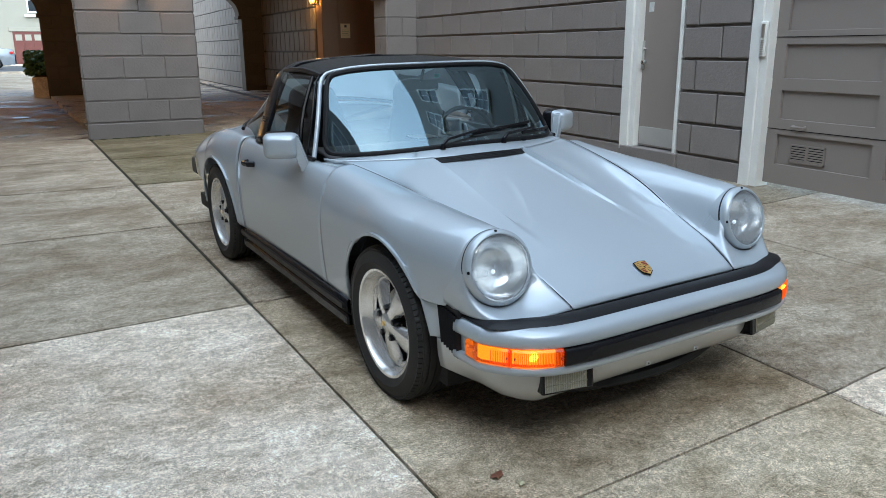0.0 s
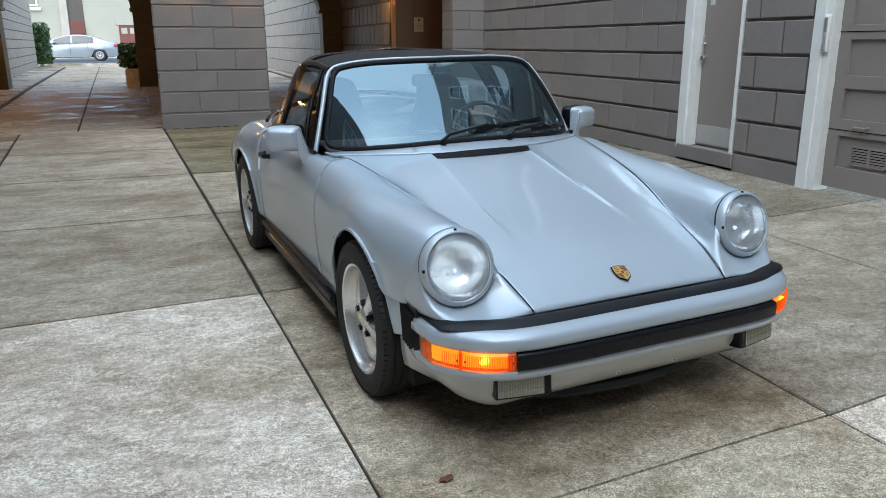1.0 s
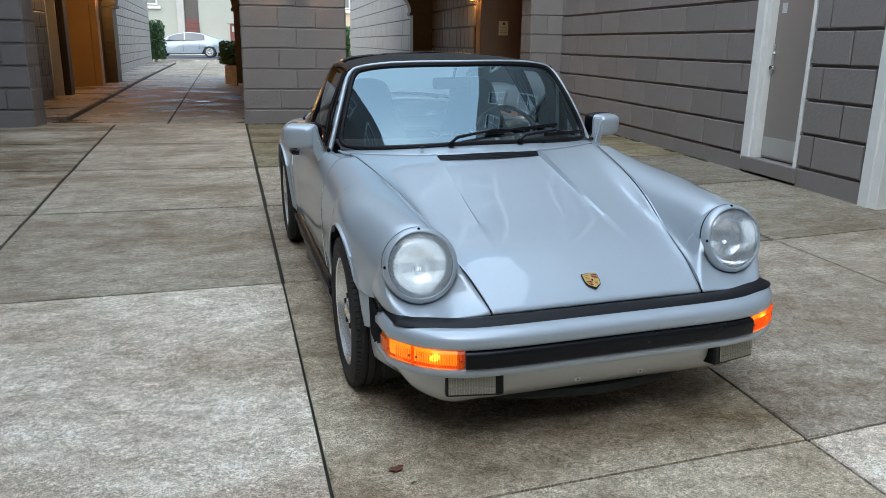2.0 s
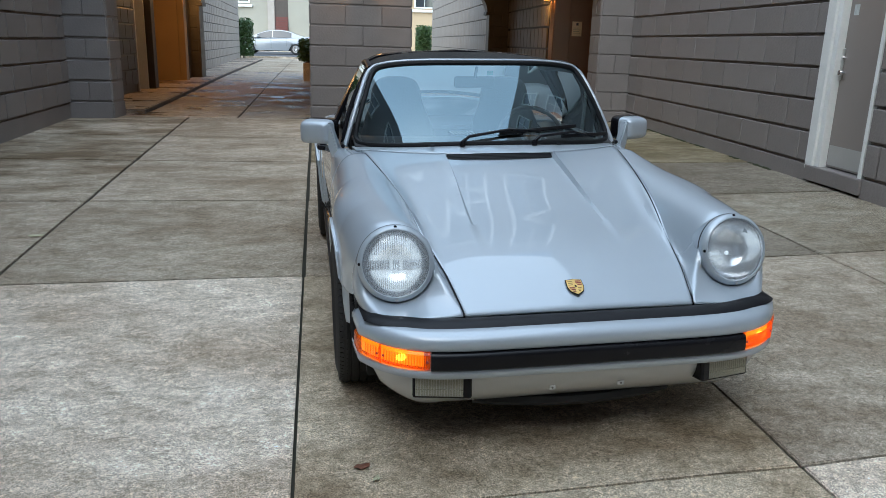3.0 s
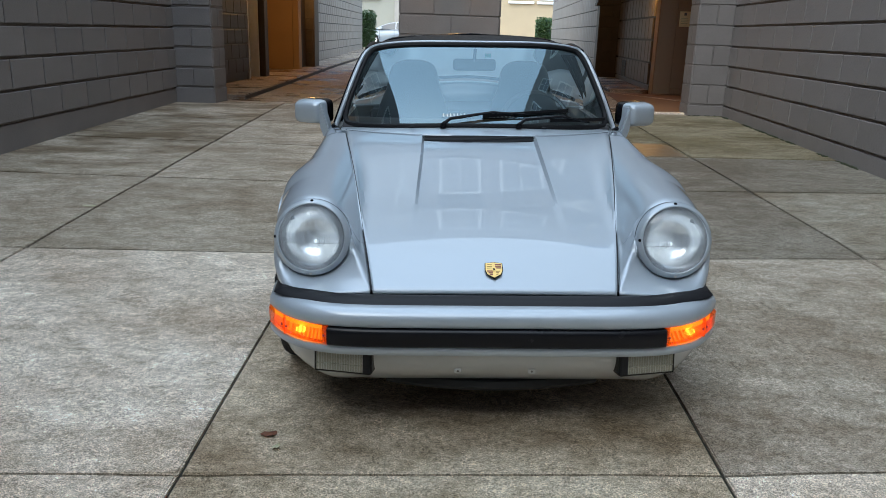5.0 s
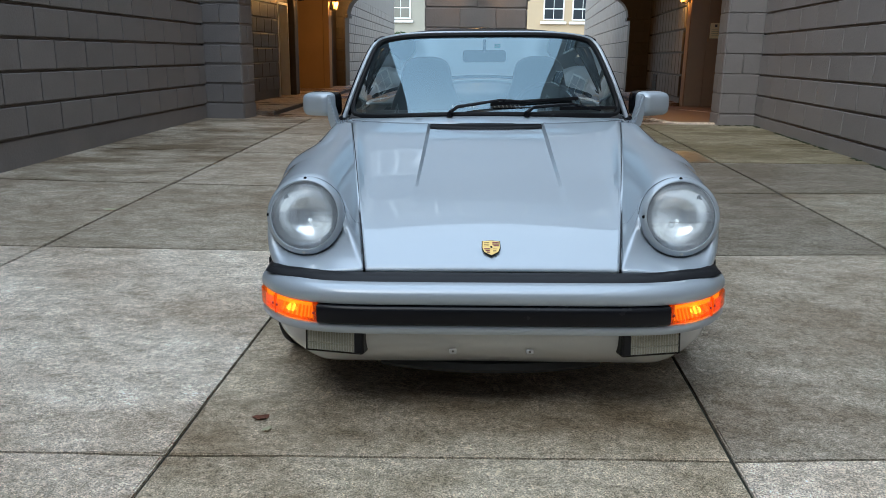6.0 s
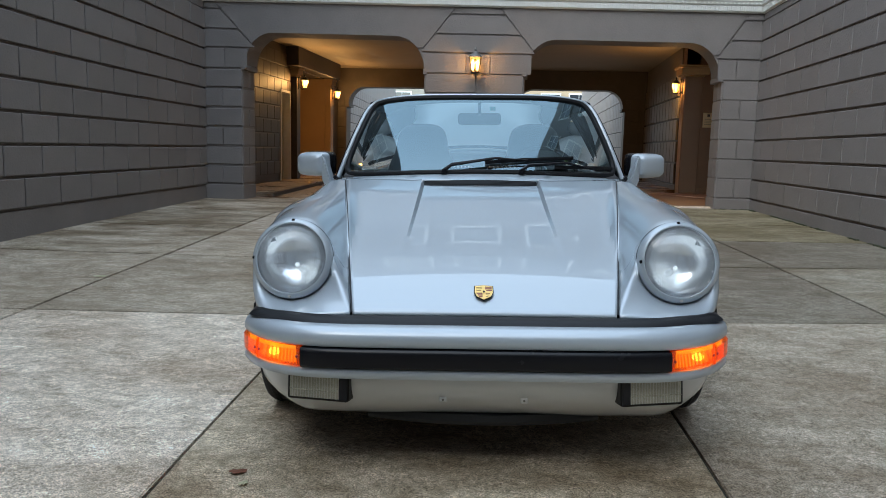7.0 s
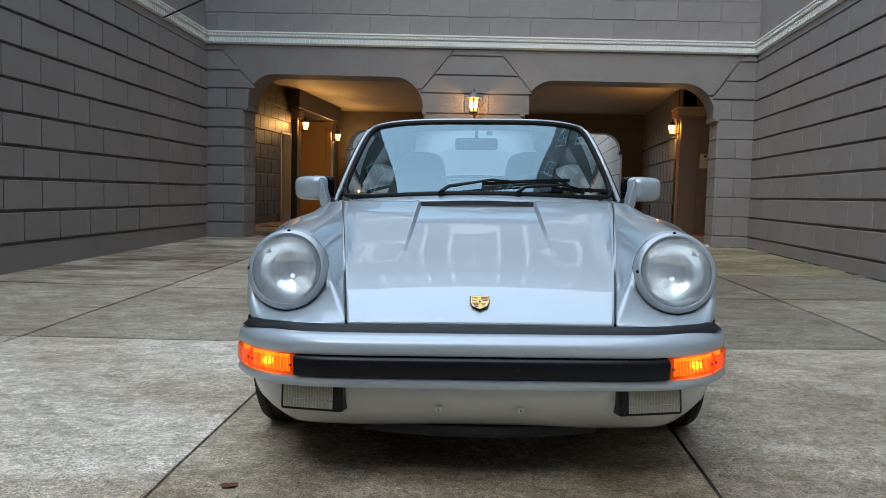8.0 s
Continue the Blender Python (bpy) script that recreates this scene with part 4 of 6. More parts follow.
# ---- lanterns ----
def lantern(m, power=9.0, w=1.05, h=0.80, bulbs=1, cap=None, glass_mat=None):
    t = thing("wall_lantern", "lit black iron wall lantern with warm glowing glass", "lantern", m, "wall lanterns")
    part("backplate", boxed(-0.03, 0.03, -0.02, 0.0, -0.16, 0.14, 0.004), M_IRON, t)
    part("arm", tube(bmesh.new(), [(0, -0.01, -0.1), (0, -0.08, -0.16), (0, -0.15, -0.15)], 0.01, 8), M_IRON, t, smooth=True)
    part("gallery", lathe(bmesh.new(), [(0.0, -0.155), (0.05, -0.15), (0.055, -0.13), (0.045, -0.12), (0.0, -0.12)], 12, "z"), M_IRON, t)
    part("cap", lathe(bmesh.new(), [(0.085, 0.10), (0.08, 0.115), (0.045, 0.16), (0.03, 0.19), (0.012, 0.20), (0.02, 0.225), (0.012, 0.245), (0.004, 0.27), (0.0, 0.272)], 16, "z"), cap or M_IRON, t, smooth=True)
    for k in range(6):
        a = 2 * math.pi * (k + 0.5) / 6
        c, s = math.cos(a), math.sin(a)
        part("cage_bar", tube(bmesh.new(), [(0.048 * c, 0.048 * s, -0.12), (0.078 * c, 0.078 * s, 0.1)], 0.005, 6), M_IRON, t)
        a2 = 2 * math.pi * (k + 1.5) / 6
        c2, s2 = math.cos(a2), math.sin(a2)
        bm = bmesh.new()
        bm.faces.new([bm.verts.new(p) for p in ((0.047 * c, 0.047 * s, -0.12), (0.047 * c2, 0.047 * s2, -0.12), (0.077 * c2, 0.077 * s2, 0.1), (0.077 * c, 0.077 * s, 0.1))])
        p = part("pane", bm, glass_mat or M_LANTERN, t)
        p.visible_shadow = False
    for k in range(bulbs):
        thin, off = (1.0, 0.0) if bulbs == 1 else (0.62, 0.03 * (2 * k - 1))
        part("bulb", lathe(bmesh.new(), [(0.0, -0.11), (0.022 * thin, -0.1), (0.034 * thin, -0.04), (0.032 * thin, 0.02), (0.014 * thin, 0.06), (0.0, 0.07)], 12, "z"), M_FLAME, t, "glowing warm bulb", smooth=True).data.transform(Matrix.Translation((off, 0, 0)))
    for o in t.children:
        if o.name.split(".")[0] in ("gallery", "cap", "cage_bar", "pane", "bulb"):
            o.data.transform(Matrix.Diagonal((w, w, h, 1)))
            o.matrix_basis = pose(0, -0.15, -0.15 * (1 - h))
    li = bpy.data.lights.new("lantern_light", "POINT")
    li.energy, li.color, li.shadow_soft_size = power, (1.0, 0.50, 0.16), 0.03
    lo = new("lantern_light", li)
    lo.parent = t
    lo.matrix_basis = pose(0, -0.21 - 0.02, 0.0)
    return t


lantern(pose(-0.84, ARCH_Y - 0.003, 2.34), 7, 1.3, 0.95, 2, M_LEAD, M_LANTERN_CLEAR)
lantern(F_PW @ pose(U_P0 + 0.13, -0.16, 2.48), power=21)
lantern(F_PW @ pose(U_A1 + 0.14, -0.16, 2.44), power=21)
lantern(F_PE @ pose(E_A0 - 0.16, 0.0, 2.42), power=15)

# ---- beyond the house: garden walls, hedges, street ----
def garden_wall(name, x0, y0, x1, y1, h, flip, size, run, row=ROW, rows=9):
    deg = math.degrees(math.atan2(y1 - y0, x1 - x0))
    ln = math.hypot(x1 - x0, y1 - y0)
    fm = pose(x0, y0, 0, 0, 0, deg) if not flip else pose(x1, y1, 0, 0, 0, deg + 180)
    w = new(name)
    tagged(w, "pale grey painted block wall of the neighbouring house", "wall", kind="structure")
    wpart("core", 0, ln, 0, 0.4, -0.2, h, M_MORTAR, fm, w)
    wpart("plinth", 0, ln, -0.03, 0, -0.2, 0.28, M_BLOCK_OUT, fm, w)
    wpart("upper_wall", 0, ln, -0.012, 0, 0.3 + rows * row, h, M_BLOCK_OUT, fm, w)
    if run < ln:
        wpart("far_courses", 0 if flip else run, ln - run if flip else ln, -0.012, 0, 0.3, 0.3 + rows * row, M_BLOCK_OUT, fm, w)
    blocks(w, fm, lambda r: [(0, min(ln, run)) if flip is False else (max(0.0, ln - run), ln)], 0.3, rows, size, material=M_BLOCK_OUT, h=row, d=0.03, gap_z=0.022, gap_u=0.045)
    return w


garden_wall("wall_garden_west", -5.80, 20.12, -7.45, 38.6, 7.0, False, 0.56, 18.5)
garden_wall("wall_garden_east", 2.62, 20.2, 2.45, 38.6, 7.0, True, 0.44, 18.4, 0.44, 8)

road = new("road", finish(boxed(-60, 60, 40.6, 56.0, 0.2, 0.40), "road", M_ASPHALT))
tagged(road, "grey asphalt street", "road", kind="structure")
kerb = new("pavement_3", finish(boxed(-60, 60, 56.0, 59.5, 0.2, 0.46, 0.02), "pavement_3", M_CONC))
tagged(kerb, "concrete pavement across the street", "pavement", kind="structure")
road_line = new("road_marking", finish(boxed(-60, 60, 40.5, 40.66, 0.2, 0.406), "road_marking", M_CONC))
tagged(road_line, "pale worn concrete edge of the street", "road marking", kind="structure")


def street_house(name, x0, x1, y, label, wall_mat, door_xs, win_xs, steps_x=None):
    h = thing(name, label, "house")
    part("wall", boxed(x0, x1, y, y + 8, 0.2, 9.5), wall_mat, h)
    for x in door_xs:
        d = part("garage_door", boxed(x - 1.25, x + 1.25, y - 0.05, y, 0.45, 2.65), M_REDWOOD, h, "red-brown panelled garage door")
        for k in range(4):
            part("panel", boxed(x - 1.15 + k * 0.58, x - 0.65 + k * 0.58, y - 0.07, y - 0.05, 0.6, 1.9, 0.01), M_REDWOOD, d)
            part("light", boxed(x - 1.1 + k * 0.58, x - 0.7 + k * 0.58, y - 0.065, y - 0.05, 2.05, 2.45), M_CREAM, d)
        part("lintel", boxed(x - 1.45, x + 1.45, y - 0.1, y, 2.65, 2.95, 0.02), M_CREAM, h)
    for x in win_xs:
        for z in (3.9, 6.6):
            w = part("window", boxed(x - 0.8, x + 0.8, y - 0.10, y, z, z + 1.7), M_WHITE, h, "white framed window")
            for k in range(2):
                for r in range(2):
                    part("pane", boxed(x - 0.7 + k * 0.72, x - 0.02 + k * 0.72, y - 0.108, y - 0.10, z + 0.1 + r * 0.78, z + 0.8 + r * 0.78), M_PANE, w)
            part("sill", boxed(x - 1.0, x + 1.0, y - 0.25, y, z - 0.3, z - 0.1, 0.03), M_WHITE, h)
    if steps_x is not None:
        part("pilaster", boxed(steps_x - 1.05, steps_x - 0.52, y - 0.18, y, 0.45, 9.0, 0.02), M_BLOCK_OUT, h)
        # thin dark sheet on the wall stands for the shade inside the stairway
        d = part("stair_opening", boxed(steps_x - 0.5, steps_x + 0.5, y - 0.02, y, 0.45, 5.6), M_BEAM, h)
        for k in range(14):
            part("step", boxed(steps_x - 0.46, steps_x + 0.46, y - 0.05 - 0.1 * (13 - k) * 0.0 - 0.03 * (14 - k), y - 0.02, 0.45 + k * 0.18, 0.45 + (k + 1) * 0.18 - 0.02), M_REDWOOD, h)
    return h


street_house("town_house", -26.0, -13.6, 59.5, "pale stucco town house across the street", M_CREAM, (-17.5,), (-20.0, -15.6))
street_house("town_house", -13.5, -1.0, 59.6, "cream stucco town house with red-brown steps", M_CREAM, (-3.65,), (-10.8, -3.0), steps_x=-7.62)
street_house("town_house", -0.9, 12.0, 59.5, "tan stucco town house with white framed windows", M_TANHOUSE, (7.0,), (1.2, 3.4, 5.6))


def hedge(x, y, w, d, h, seed, lift=0.0):
    rnd = random.Random(seed)
    t = thing("hedge", "clipped dark green hedge beside the drive", "hedge", pose(x, y, ground_z(x, y) + lift), "hedges by the drive")
    bm = bmesh.new()
    for k in range(4):
        tube(bm, [(rnd.uniform(-w, w) * 0.3, rnd.uniform(-d, d) * 0.3, -0.05), (rnd.uniform(-w, w) * 0.35, rnd.uniform(-d, d) * 0.35, h * 0.8)], [0.03, 0.01], 6)
    part("stems", bm, M_TRUNK, t)
    bm = bmesh.new()
    for k in range(3600):
        a, b, c = rnd.uniform(-1, 1), rnd.uniform(-1, 1), rnd.uniform(0.08, 1)
        if max(abs(a), abs(b)) < 0.7 and c < 0.85:
            a *= 1.3
        p = Vector((a * w / 2 * rnd.uniform(0.85, 1.08), b * d / 2 * rnd.uniform(0.85, 1.08), c * h * rnd.uniform(0.94, 1.05)))
        n = Vector((rnd.gauss(0, 1), rnd.gauss(0, 1), rnd.gauss(0, 1))).normalized()
        u = n.orthogonal().normalized() * rnd.uniform(0.05, 0.09)
        v = n.cross(u).normalized() * rnd.uniform(0.03, 0.05)
        bm.faces.new([bm.verts.new(q) for q in (p - u, p - v + n * 0.01, p + u, p + v + n * 0.01)])
    part("foliage", bm, M_LEAF, t, kind="stuff")


hedge(-7.42, 39.5, 1.0, 1.4, 1.95, 1)
hedge(2.05, 39.6, 0.8, 1.4, 1.85, 3)
planter = thing("planter_box", "low concrete planter box beside the drive", "planter", pose(-2.40, 21.9, ground_z(-2.40, 21.9)))
part("trough", boxed(-0.26, 0.26, -1.6, 1.6, -0.05, 0.5, 0.02), M_CONC, planter)
part("soil", boxed(-0.22, 0.22, -1.56, 1.56, 0.49, 0.505), M_SOIL, planter)
hedge(-2.46, 21.9, 0.66, 3.1, 0.62, 4, 0.5)

# ---- wheels ----
def wheel(parent, x, y, z, side, width, r=0.308, rim_r=0.214):
    w = new("wheel")
    w.parent = parent
    w.matrix_basis = pose(x, y, z, 0, 0, 0 if side > 0 else 180)
    tagged(w, "five-spoke forged alloy wheel with a black tyre")
    hw = width / 2
    prof = [(rim_r - 0.004, -hw + 0.012), (rim_r + 0.02, -hw), (r - 0.06, -hw - 0.008), (r - 0.022, -hw + 0.004), (r - 0.006, -hw + 0.02)]
    tread = []
    for k in range(5):
        c = -hw + 0.03 + k * (width - 0.06) / 4
        tread += [(r, c - 0.012), (r, c + 0.012), (r - 0.008, c + 0.0135), (r - 0.008, c + (width - 0.06) / 4 - 0.0135)]
    prof += tread[:-2] + [(q, -h) for q, h in prof[::-1]]
    part("tyre", lathe(bmesh.new(), prof, 64), M_TYRE, w, "black road tyre", smooth=45)
    # tread blocks across the shoulders
    bm = bmesh.new()
    for k in range(84):
        a = 2 * math.pi * k / 84
        for s in (-1, 1):
            c0 = bmesh.ops.create_cube(bm, size=1.0, matrix=Matrix.Rotation(a, 4, "X") @ Matrix.Translation((s * (hw - 0.019), 0, r - 0.0085)) @ Matrix.Rotation(s * 0.42, 4, "Y") @ Matrix.Diagonal((0.032, 0.0175, 0.010, 1)))
    part("tread", bm, M_TYRE, w, kind="stuff")
    face = hw - 0.012
    # alloy barrel coloured near-black: the shade between the spokes is in its colour
    part("barrel", lathe(bmesh.new(), [(rim_r - 0.006, -hw + 0.02), (rim_r - 0.026, -hw + 0.03), (rim_r - 0.027, face - 0.036)], 48), M_NEARBLACK, w, smooth=40)
    barrel = [(rim_r - 0.034, face - 0.040), (rim_r - 0.029, face - 0.032), (rim_r - 0.022, face - 0.026), (rim_r - 0.012, face - 0.012), (rim_r - 0.006, face + 0.003), (rim_r + 0.004, face + 0.006), (rim_r + 0.008, face + 0.002), (rim_r + 0.006, face - 0.02)]
    part("rim", lathe(bmesh.new(), barrel, 64), M_ALLOY, w, "polished alloy rim", smooth=40)
    part("rim_face", lathe(bmesh.new(), [(0.164, face - 0.050), (0.167, face - 0.044), (0.172, face - 0.041), (rim_r - 0.034, face - 0.041), (rim_r - 0.030, face - 0.036)], 64), M_ALLOY, w, "satin ring between petals and lip", smooth=40)
    # flat dark disc added as the shade behind the spokes
    part("brake_well", lathe(bmesh.new(), [(0.0, -0.02), (rim_r - 0.034, -0.02), (rim_r - 0.034, -0.03)], 32), M_NEARBLACK, w)
    part("brake_disc", lathe(bmesh.new(), [(0.05, 0.0), (0.125, 0.0), (0.125, -0.012), (0.05, -0.012)], 32), M_STEEL, w)
    for k in range(5):
        a = 2 * math.pi * k / 5 + 0.942
        rows = []
        for rad, half, xo, dish in ((0.028, 0.019, face - 0.014, 0.002), (0.05, 0.026, face - 0.014, 0.005), (0.075, 0.033, face - 0.015, 0.008), (0.105, 0.042, face - 0.018, 0.011), (0.135, 0.050, face - 0.022, 0.013), (0.156, 0.052, face - 0.027, 0.013), (0.170, 0.046, face - 0.034, 0.010)):
            row = []
            for q in (-1, -0.8, -0.45, 0, 0.45, 0.8, 1):
                row.append((xo - (0.022 if abs(q) == 1 else 0) - dish * q * q + 0.004, rad, q * half))
            rows.append(row)
        bm = bmesh.new()
        grid(bm, rows)
        bmesh.ops.rotate(bm, verts=bm.verts, cent=(0, 0, 0), matrix=Matrix.Rotation(a, 3, "X"))
        part("spoke", bm, M_ALLOY, w, smooth=60)
        an = a + math.pi / 5
        bm = lathe(bmesh.new(), [(0.0, face - 0.004), (0.011, face - 0.005), (0.013, face - 0.02), (0.013, face - 0.06)], 6)
        bmesh.ops.translate(bm, verts=bm.verts, vec=(0, 0.064 * math.cos(an), 0.064 * math.sin(an)))
        part("lug_nut", bm, M_TRIM, w)
    part("hub_cap", lathe(bmesh.new(), [(0.0, face + 0.001), (0.018, face - 0.001), (0.036, face - 0.006), (0.042, face - 0.014), (0.044, face - 0.03), (0.044, face - 0.06)], 24), M_ALLOY, w, smooth=40)
    bm = lathe(bmesh.new(), [(0.0, face + 0.0035), (0.011, face + 0.003), (0.012, face - 0.001)], 12)
    part("hub_badge", bm, M_GOLD, w, "small gilt badge")
    return w


# ---- the silver sports car ----
CAR_YAW = 4.85
CAR = pose(0.020, 0.0, ground_z(0.03, 1.5) - 0.0175 * 1.5 - 0.006, 0.97, -1.1, CAR_YAW)
car = thing("sports_car", "silver two-seat sports car with a black lift-out roof and lit headlights", "car", CAR)

FRONT_Y, REAR_Y = 0.785, 3.06
f_W = curve_of([(0.05, 0.715), (0.15, 0.735), (0.3, 0.757), (0.5, 0.785), (0.8, 0.802), (1.2, 0.797), (1.6, 0.792), (2.4, 0.80), (2.8, 0.82), (3.06, 0.832), (3.4, 0.825), (3.8, 0.78), (4.1, 0.70), (4.22, 0.60)])
f_zw = curve_of([(0.1, 0.50), (0.22, 0.56), (0.4, 0.60), (0.8, 0.60), (1.5, 0.55), (2.6, 0.55), (3.06, 0.58), (4.1, 0.52)])
f_xs = curve_of([(0.1, 0.60), (0.3, 0.612), (0.8, 0.632), (1.4, 0.675), (1.7, 0.715), (2.6, 0.725), (3.06, 0.69), (3.6, 0.60), (4.1, 0.48), (4.22, 0.42)])
f_zs = curve_of([(0.08, 0.495), (0.19, 0.505), (0.222, 0.53), (0.238, 0.75), (0.27, 0.770), (0.5, 0.782), (0.8, 0.793), (1.1, 0.803), (1.4, 0.815), (1.7, 0.822), (2.6, 0.828), (3.0, 0.83), (3.4, 0.785), (3.8, 0.70), (4.1, 0.61), (4.22, 0.54)])
f_zc = curve_of([(0.10, 0.494), (0.115, 0.504), (0.14, 0.520), (0.19, 0.549), (0.3, 0.598), (0.75, 0.712), (1.25, 0.842), (1.45, 0.872), (2.0, 0.88), (3.0, 0.955), (3.4, 0.885), (3.8, 0.775), (4.1, 0.64), (4.22, 0.55)])
f_crown = curve_of([(0.1, 0.0), (0.2, 0.02), (0.5, 0.035), (1.3, 0.05), (4.0, 0.08)])
f_R = curve_of([(0.2, 0.125), (0.5, 0.14), (0.9, 0.17), (1.4, 0.25), (4.0, 0.4)])
f_hx = curve_of([(0.1, 0.398), (0.6, 0.487), (1.1, 0.574), (1.55, 0.652)])
f_arch = 0.348


def smax(a, b, k):
    return 0.5 * (a + b + math.sqrt((a - b) ** 2 + k * k))


def z_in(x, y):
    """Height of the upper body inside the wing's crest."""
    x = abs(x)
    hood = f_zc(y) - f_crown(y) * (x / 0.65) ** 2
    d, r = max(f_xs(y) - x, 0.0), f_R(y)
    q = d / r
    wing = f_zs(y) - r * (0.5 * q * q + 0.45 * q ** 4)
    return smax(hood, wing, 0.045) - 0.004


def shear(x, y, z):
    """Lean of the headlamp end of the wings."""
    w = step(0.36, 0.50, abs(x)) * (1 - step(0.3, 0.95, y))
    nose = max(0.0, -0.02 + 0.25 * (min(abs(x), 0.745) / 0.765) ** 7 + 0.10 - 0.118)
    return y + 0.27 * w * max(z - 0.5, 0.0) + nose * (1 - step(0.13, 0.42, y)) * (1 - 0.7 * step(0.50, 0.58, z))


def wing_top(x, y):
    """Height of the leaned wing over a place on the plan."""
    y0 = y
    for _ in range(8):
        z = z_in(x, y0)
        y0 = y - (shear(x, y0, z) - y0)
    return z_in(x, y0)


def tuck_in(x, y, z):
    """The wing draws in above the bumper's corner."""
    k = min(max((x - 0.50) / 0.24, 0.0), 1.0)
    return 0.020 * k * (1 - step(0.29, 0.46, y)) * (1 - step(0.49, 0.64, z))


def sill_z(y):
    """Lower edge of the side: sill, or the rim of a wheel arch."""
    if y < FRONT_Y - 0.30:
        return 0.50
    for c in (FRONT_Y, REAR_Y):
        if abs(y - c) < f_arch:
            return max(0.295, 0.312 + math.sqrt(max(f_arch ** 2 - (y - c) ** 2, 0.0))) if abs(y - c) < f_arch else 0.295
    return 0.295 if y < REAR_Y else 0.45


def side_pt(y, s, n=2.3):
    """s 0..1 from the crest to the widest line, 1..2 on to the lower edge."""
    xs, zs, w, zw, z0 = f_xs(y), f_zs(y), f_W(y), f_zw(y), sill_z(y)
    zw = max(min(zw, zs - 0.02), z0 + 0.01)
    if s <= 1:
        a = s * math.pi / 2
        return xs + (w - xs) * math.sin(a) ** (2 / n), zw + (zs - zw) * math.cos(a) ** (2 / n)
    t = s - 1
    z = zw + (z0 - zw) * t
    drop = max(0.58 - z, 0.0)
    flare = 0.012 * math.exp(-((z - z0) / 0.03) ** 2) if (-0.29 < y - FRONT_Y < f_arch or abs(y - REAR_Y) < f_arch) else 0.0
    return w - 0.20 * drop * drop - 0.01 * drop + flare, z


def y_list(a, b, n):
    ys = set(lin(a, b, n))
    for c in (FRONT_Y, REAR_Y):
        for k in range(25):
            y = c - f_arch * math.cos(math.pi * k / 24)
            if a < y < b:
                ys.add(y)
    for y in (0.19, 0.205, 0.222, 0.228, 0.234, 0.238, 0.25, 0.27, FRONT_Y - 0.301, FRONT_Y - 0.299):
        if a < y < b:
            ys.add(y)
    ys = sorted(ys)
    out = [ys[0]]
    for y in ys[1:]:
        if y - out[-1] > 0.0015:
            out.append(y)
    return out


def thick(ob, t=0.012):
    m = ob.modifiers.new("thickness", "SOLIDIFY")
    m.thickness, m.offset = t, -1
    return ob


def panel(name, rows, parent, material=M_PAINT, label="", t=0.012, smooth=50, cut=None):
    bm = bmesh.new()
    grid(bm, rows)
    bmesh.ops.remove_doubles(bm, verts=bm.verts, dist=2e-4)
    if cut:
        bmesh.ops.delete(bm, geom=[f for f in bm.faces if cut(f.calc_center_median())], context="FACES")
    bmesh.ops.recalc_face_normals(bm, faces=bm.faces)
    up = sum((f.normal.z + abs(f.normal.x) * (1 if f.normal.x * f.calc_center_median().x > 0 else -1)) * f.calc_area() for f in bm.faces)
    me = bpy.data.meshes.new(name)
    if up < 0:
        bmesh.ops.reverse_faces(bm, faces=bm.faces)
    bm.to_mesh(me)
    bm.free()
    me.materials.append(material)
    me.polygons.foreach_set("use_smooth", [True] * len(me.polygons))
    me.set_sharp_from_angle(angle=radians(smooth))
    ob = new(name, me)
    ob.parent = parent
    tagged(ob, label)
    return thick(ob, t) if t else ob


def hood_back(x):
    return 1.262 + 0.25 * (x / 0.69) ** 2


# hood, with the shallow trough that runs to the air inlet
rows = []
for j in range(57):
    v = j / 56
    row = []
    for i in range(-30, 31):
        side, k = (1 if i >= 0 else -1), abs(i)
        for _ in range(2):
            # columns follow the crease: 14 inside it, one on its foot, the rest outside
            y = 0.116 + (hood_back(0.63 * k / 30) - 0.116) * v
            edge, lim = 0.262 + 0.014 * (1 - step(0.6, 1.25, y)), f_hx(y) - 0.0022
            x = (edge - 0.011) * k / 14 if k <= 14 else edge + (lim - edge) * (k - 15) / 15
            y = 0.116 + (hood_back(x) - 0.116) * v
        z = z_in(x, y)
        fade = step(0.35, 1.22, y)
        z -= 0.018 * fade if k <= 14 else 0.0
        z += 0.003 * fade * math.exp(-((x - edge) / 0.02) ** 2) if k > 14 else 0.0
        row.append((side * x, y, z))
    rows.append(row)
hood = panel("hood", rows, car, label="silver bonnet lid with a shallow central trough", smooth=24)

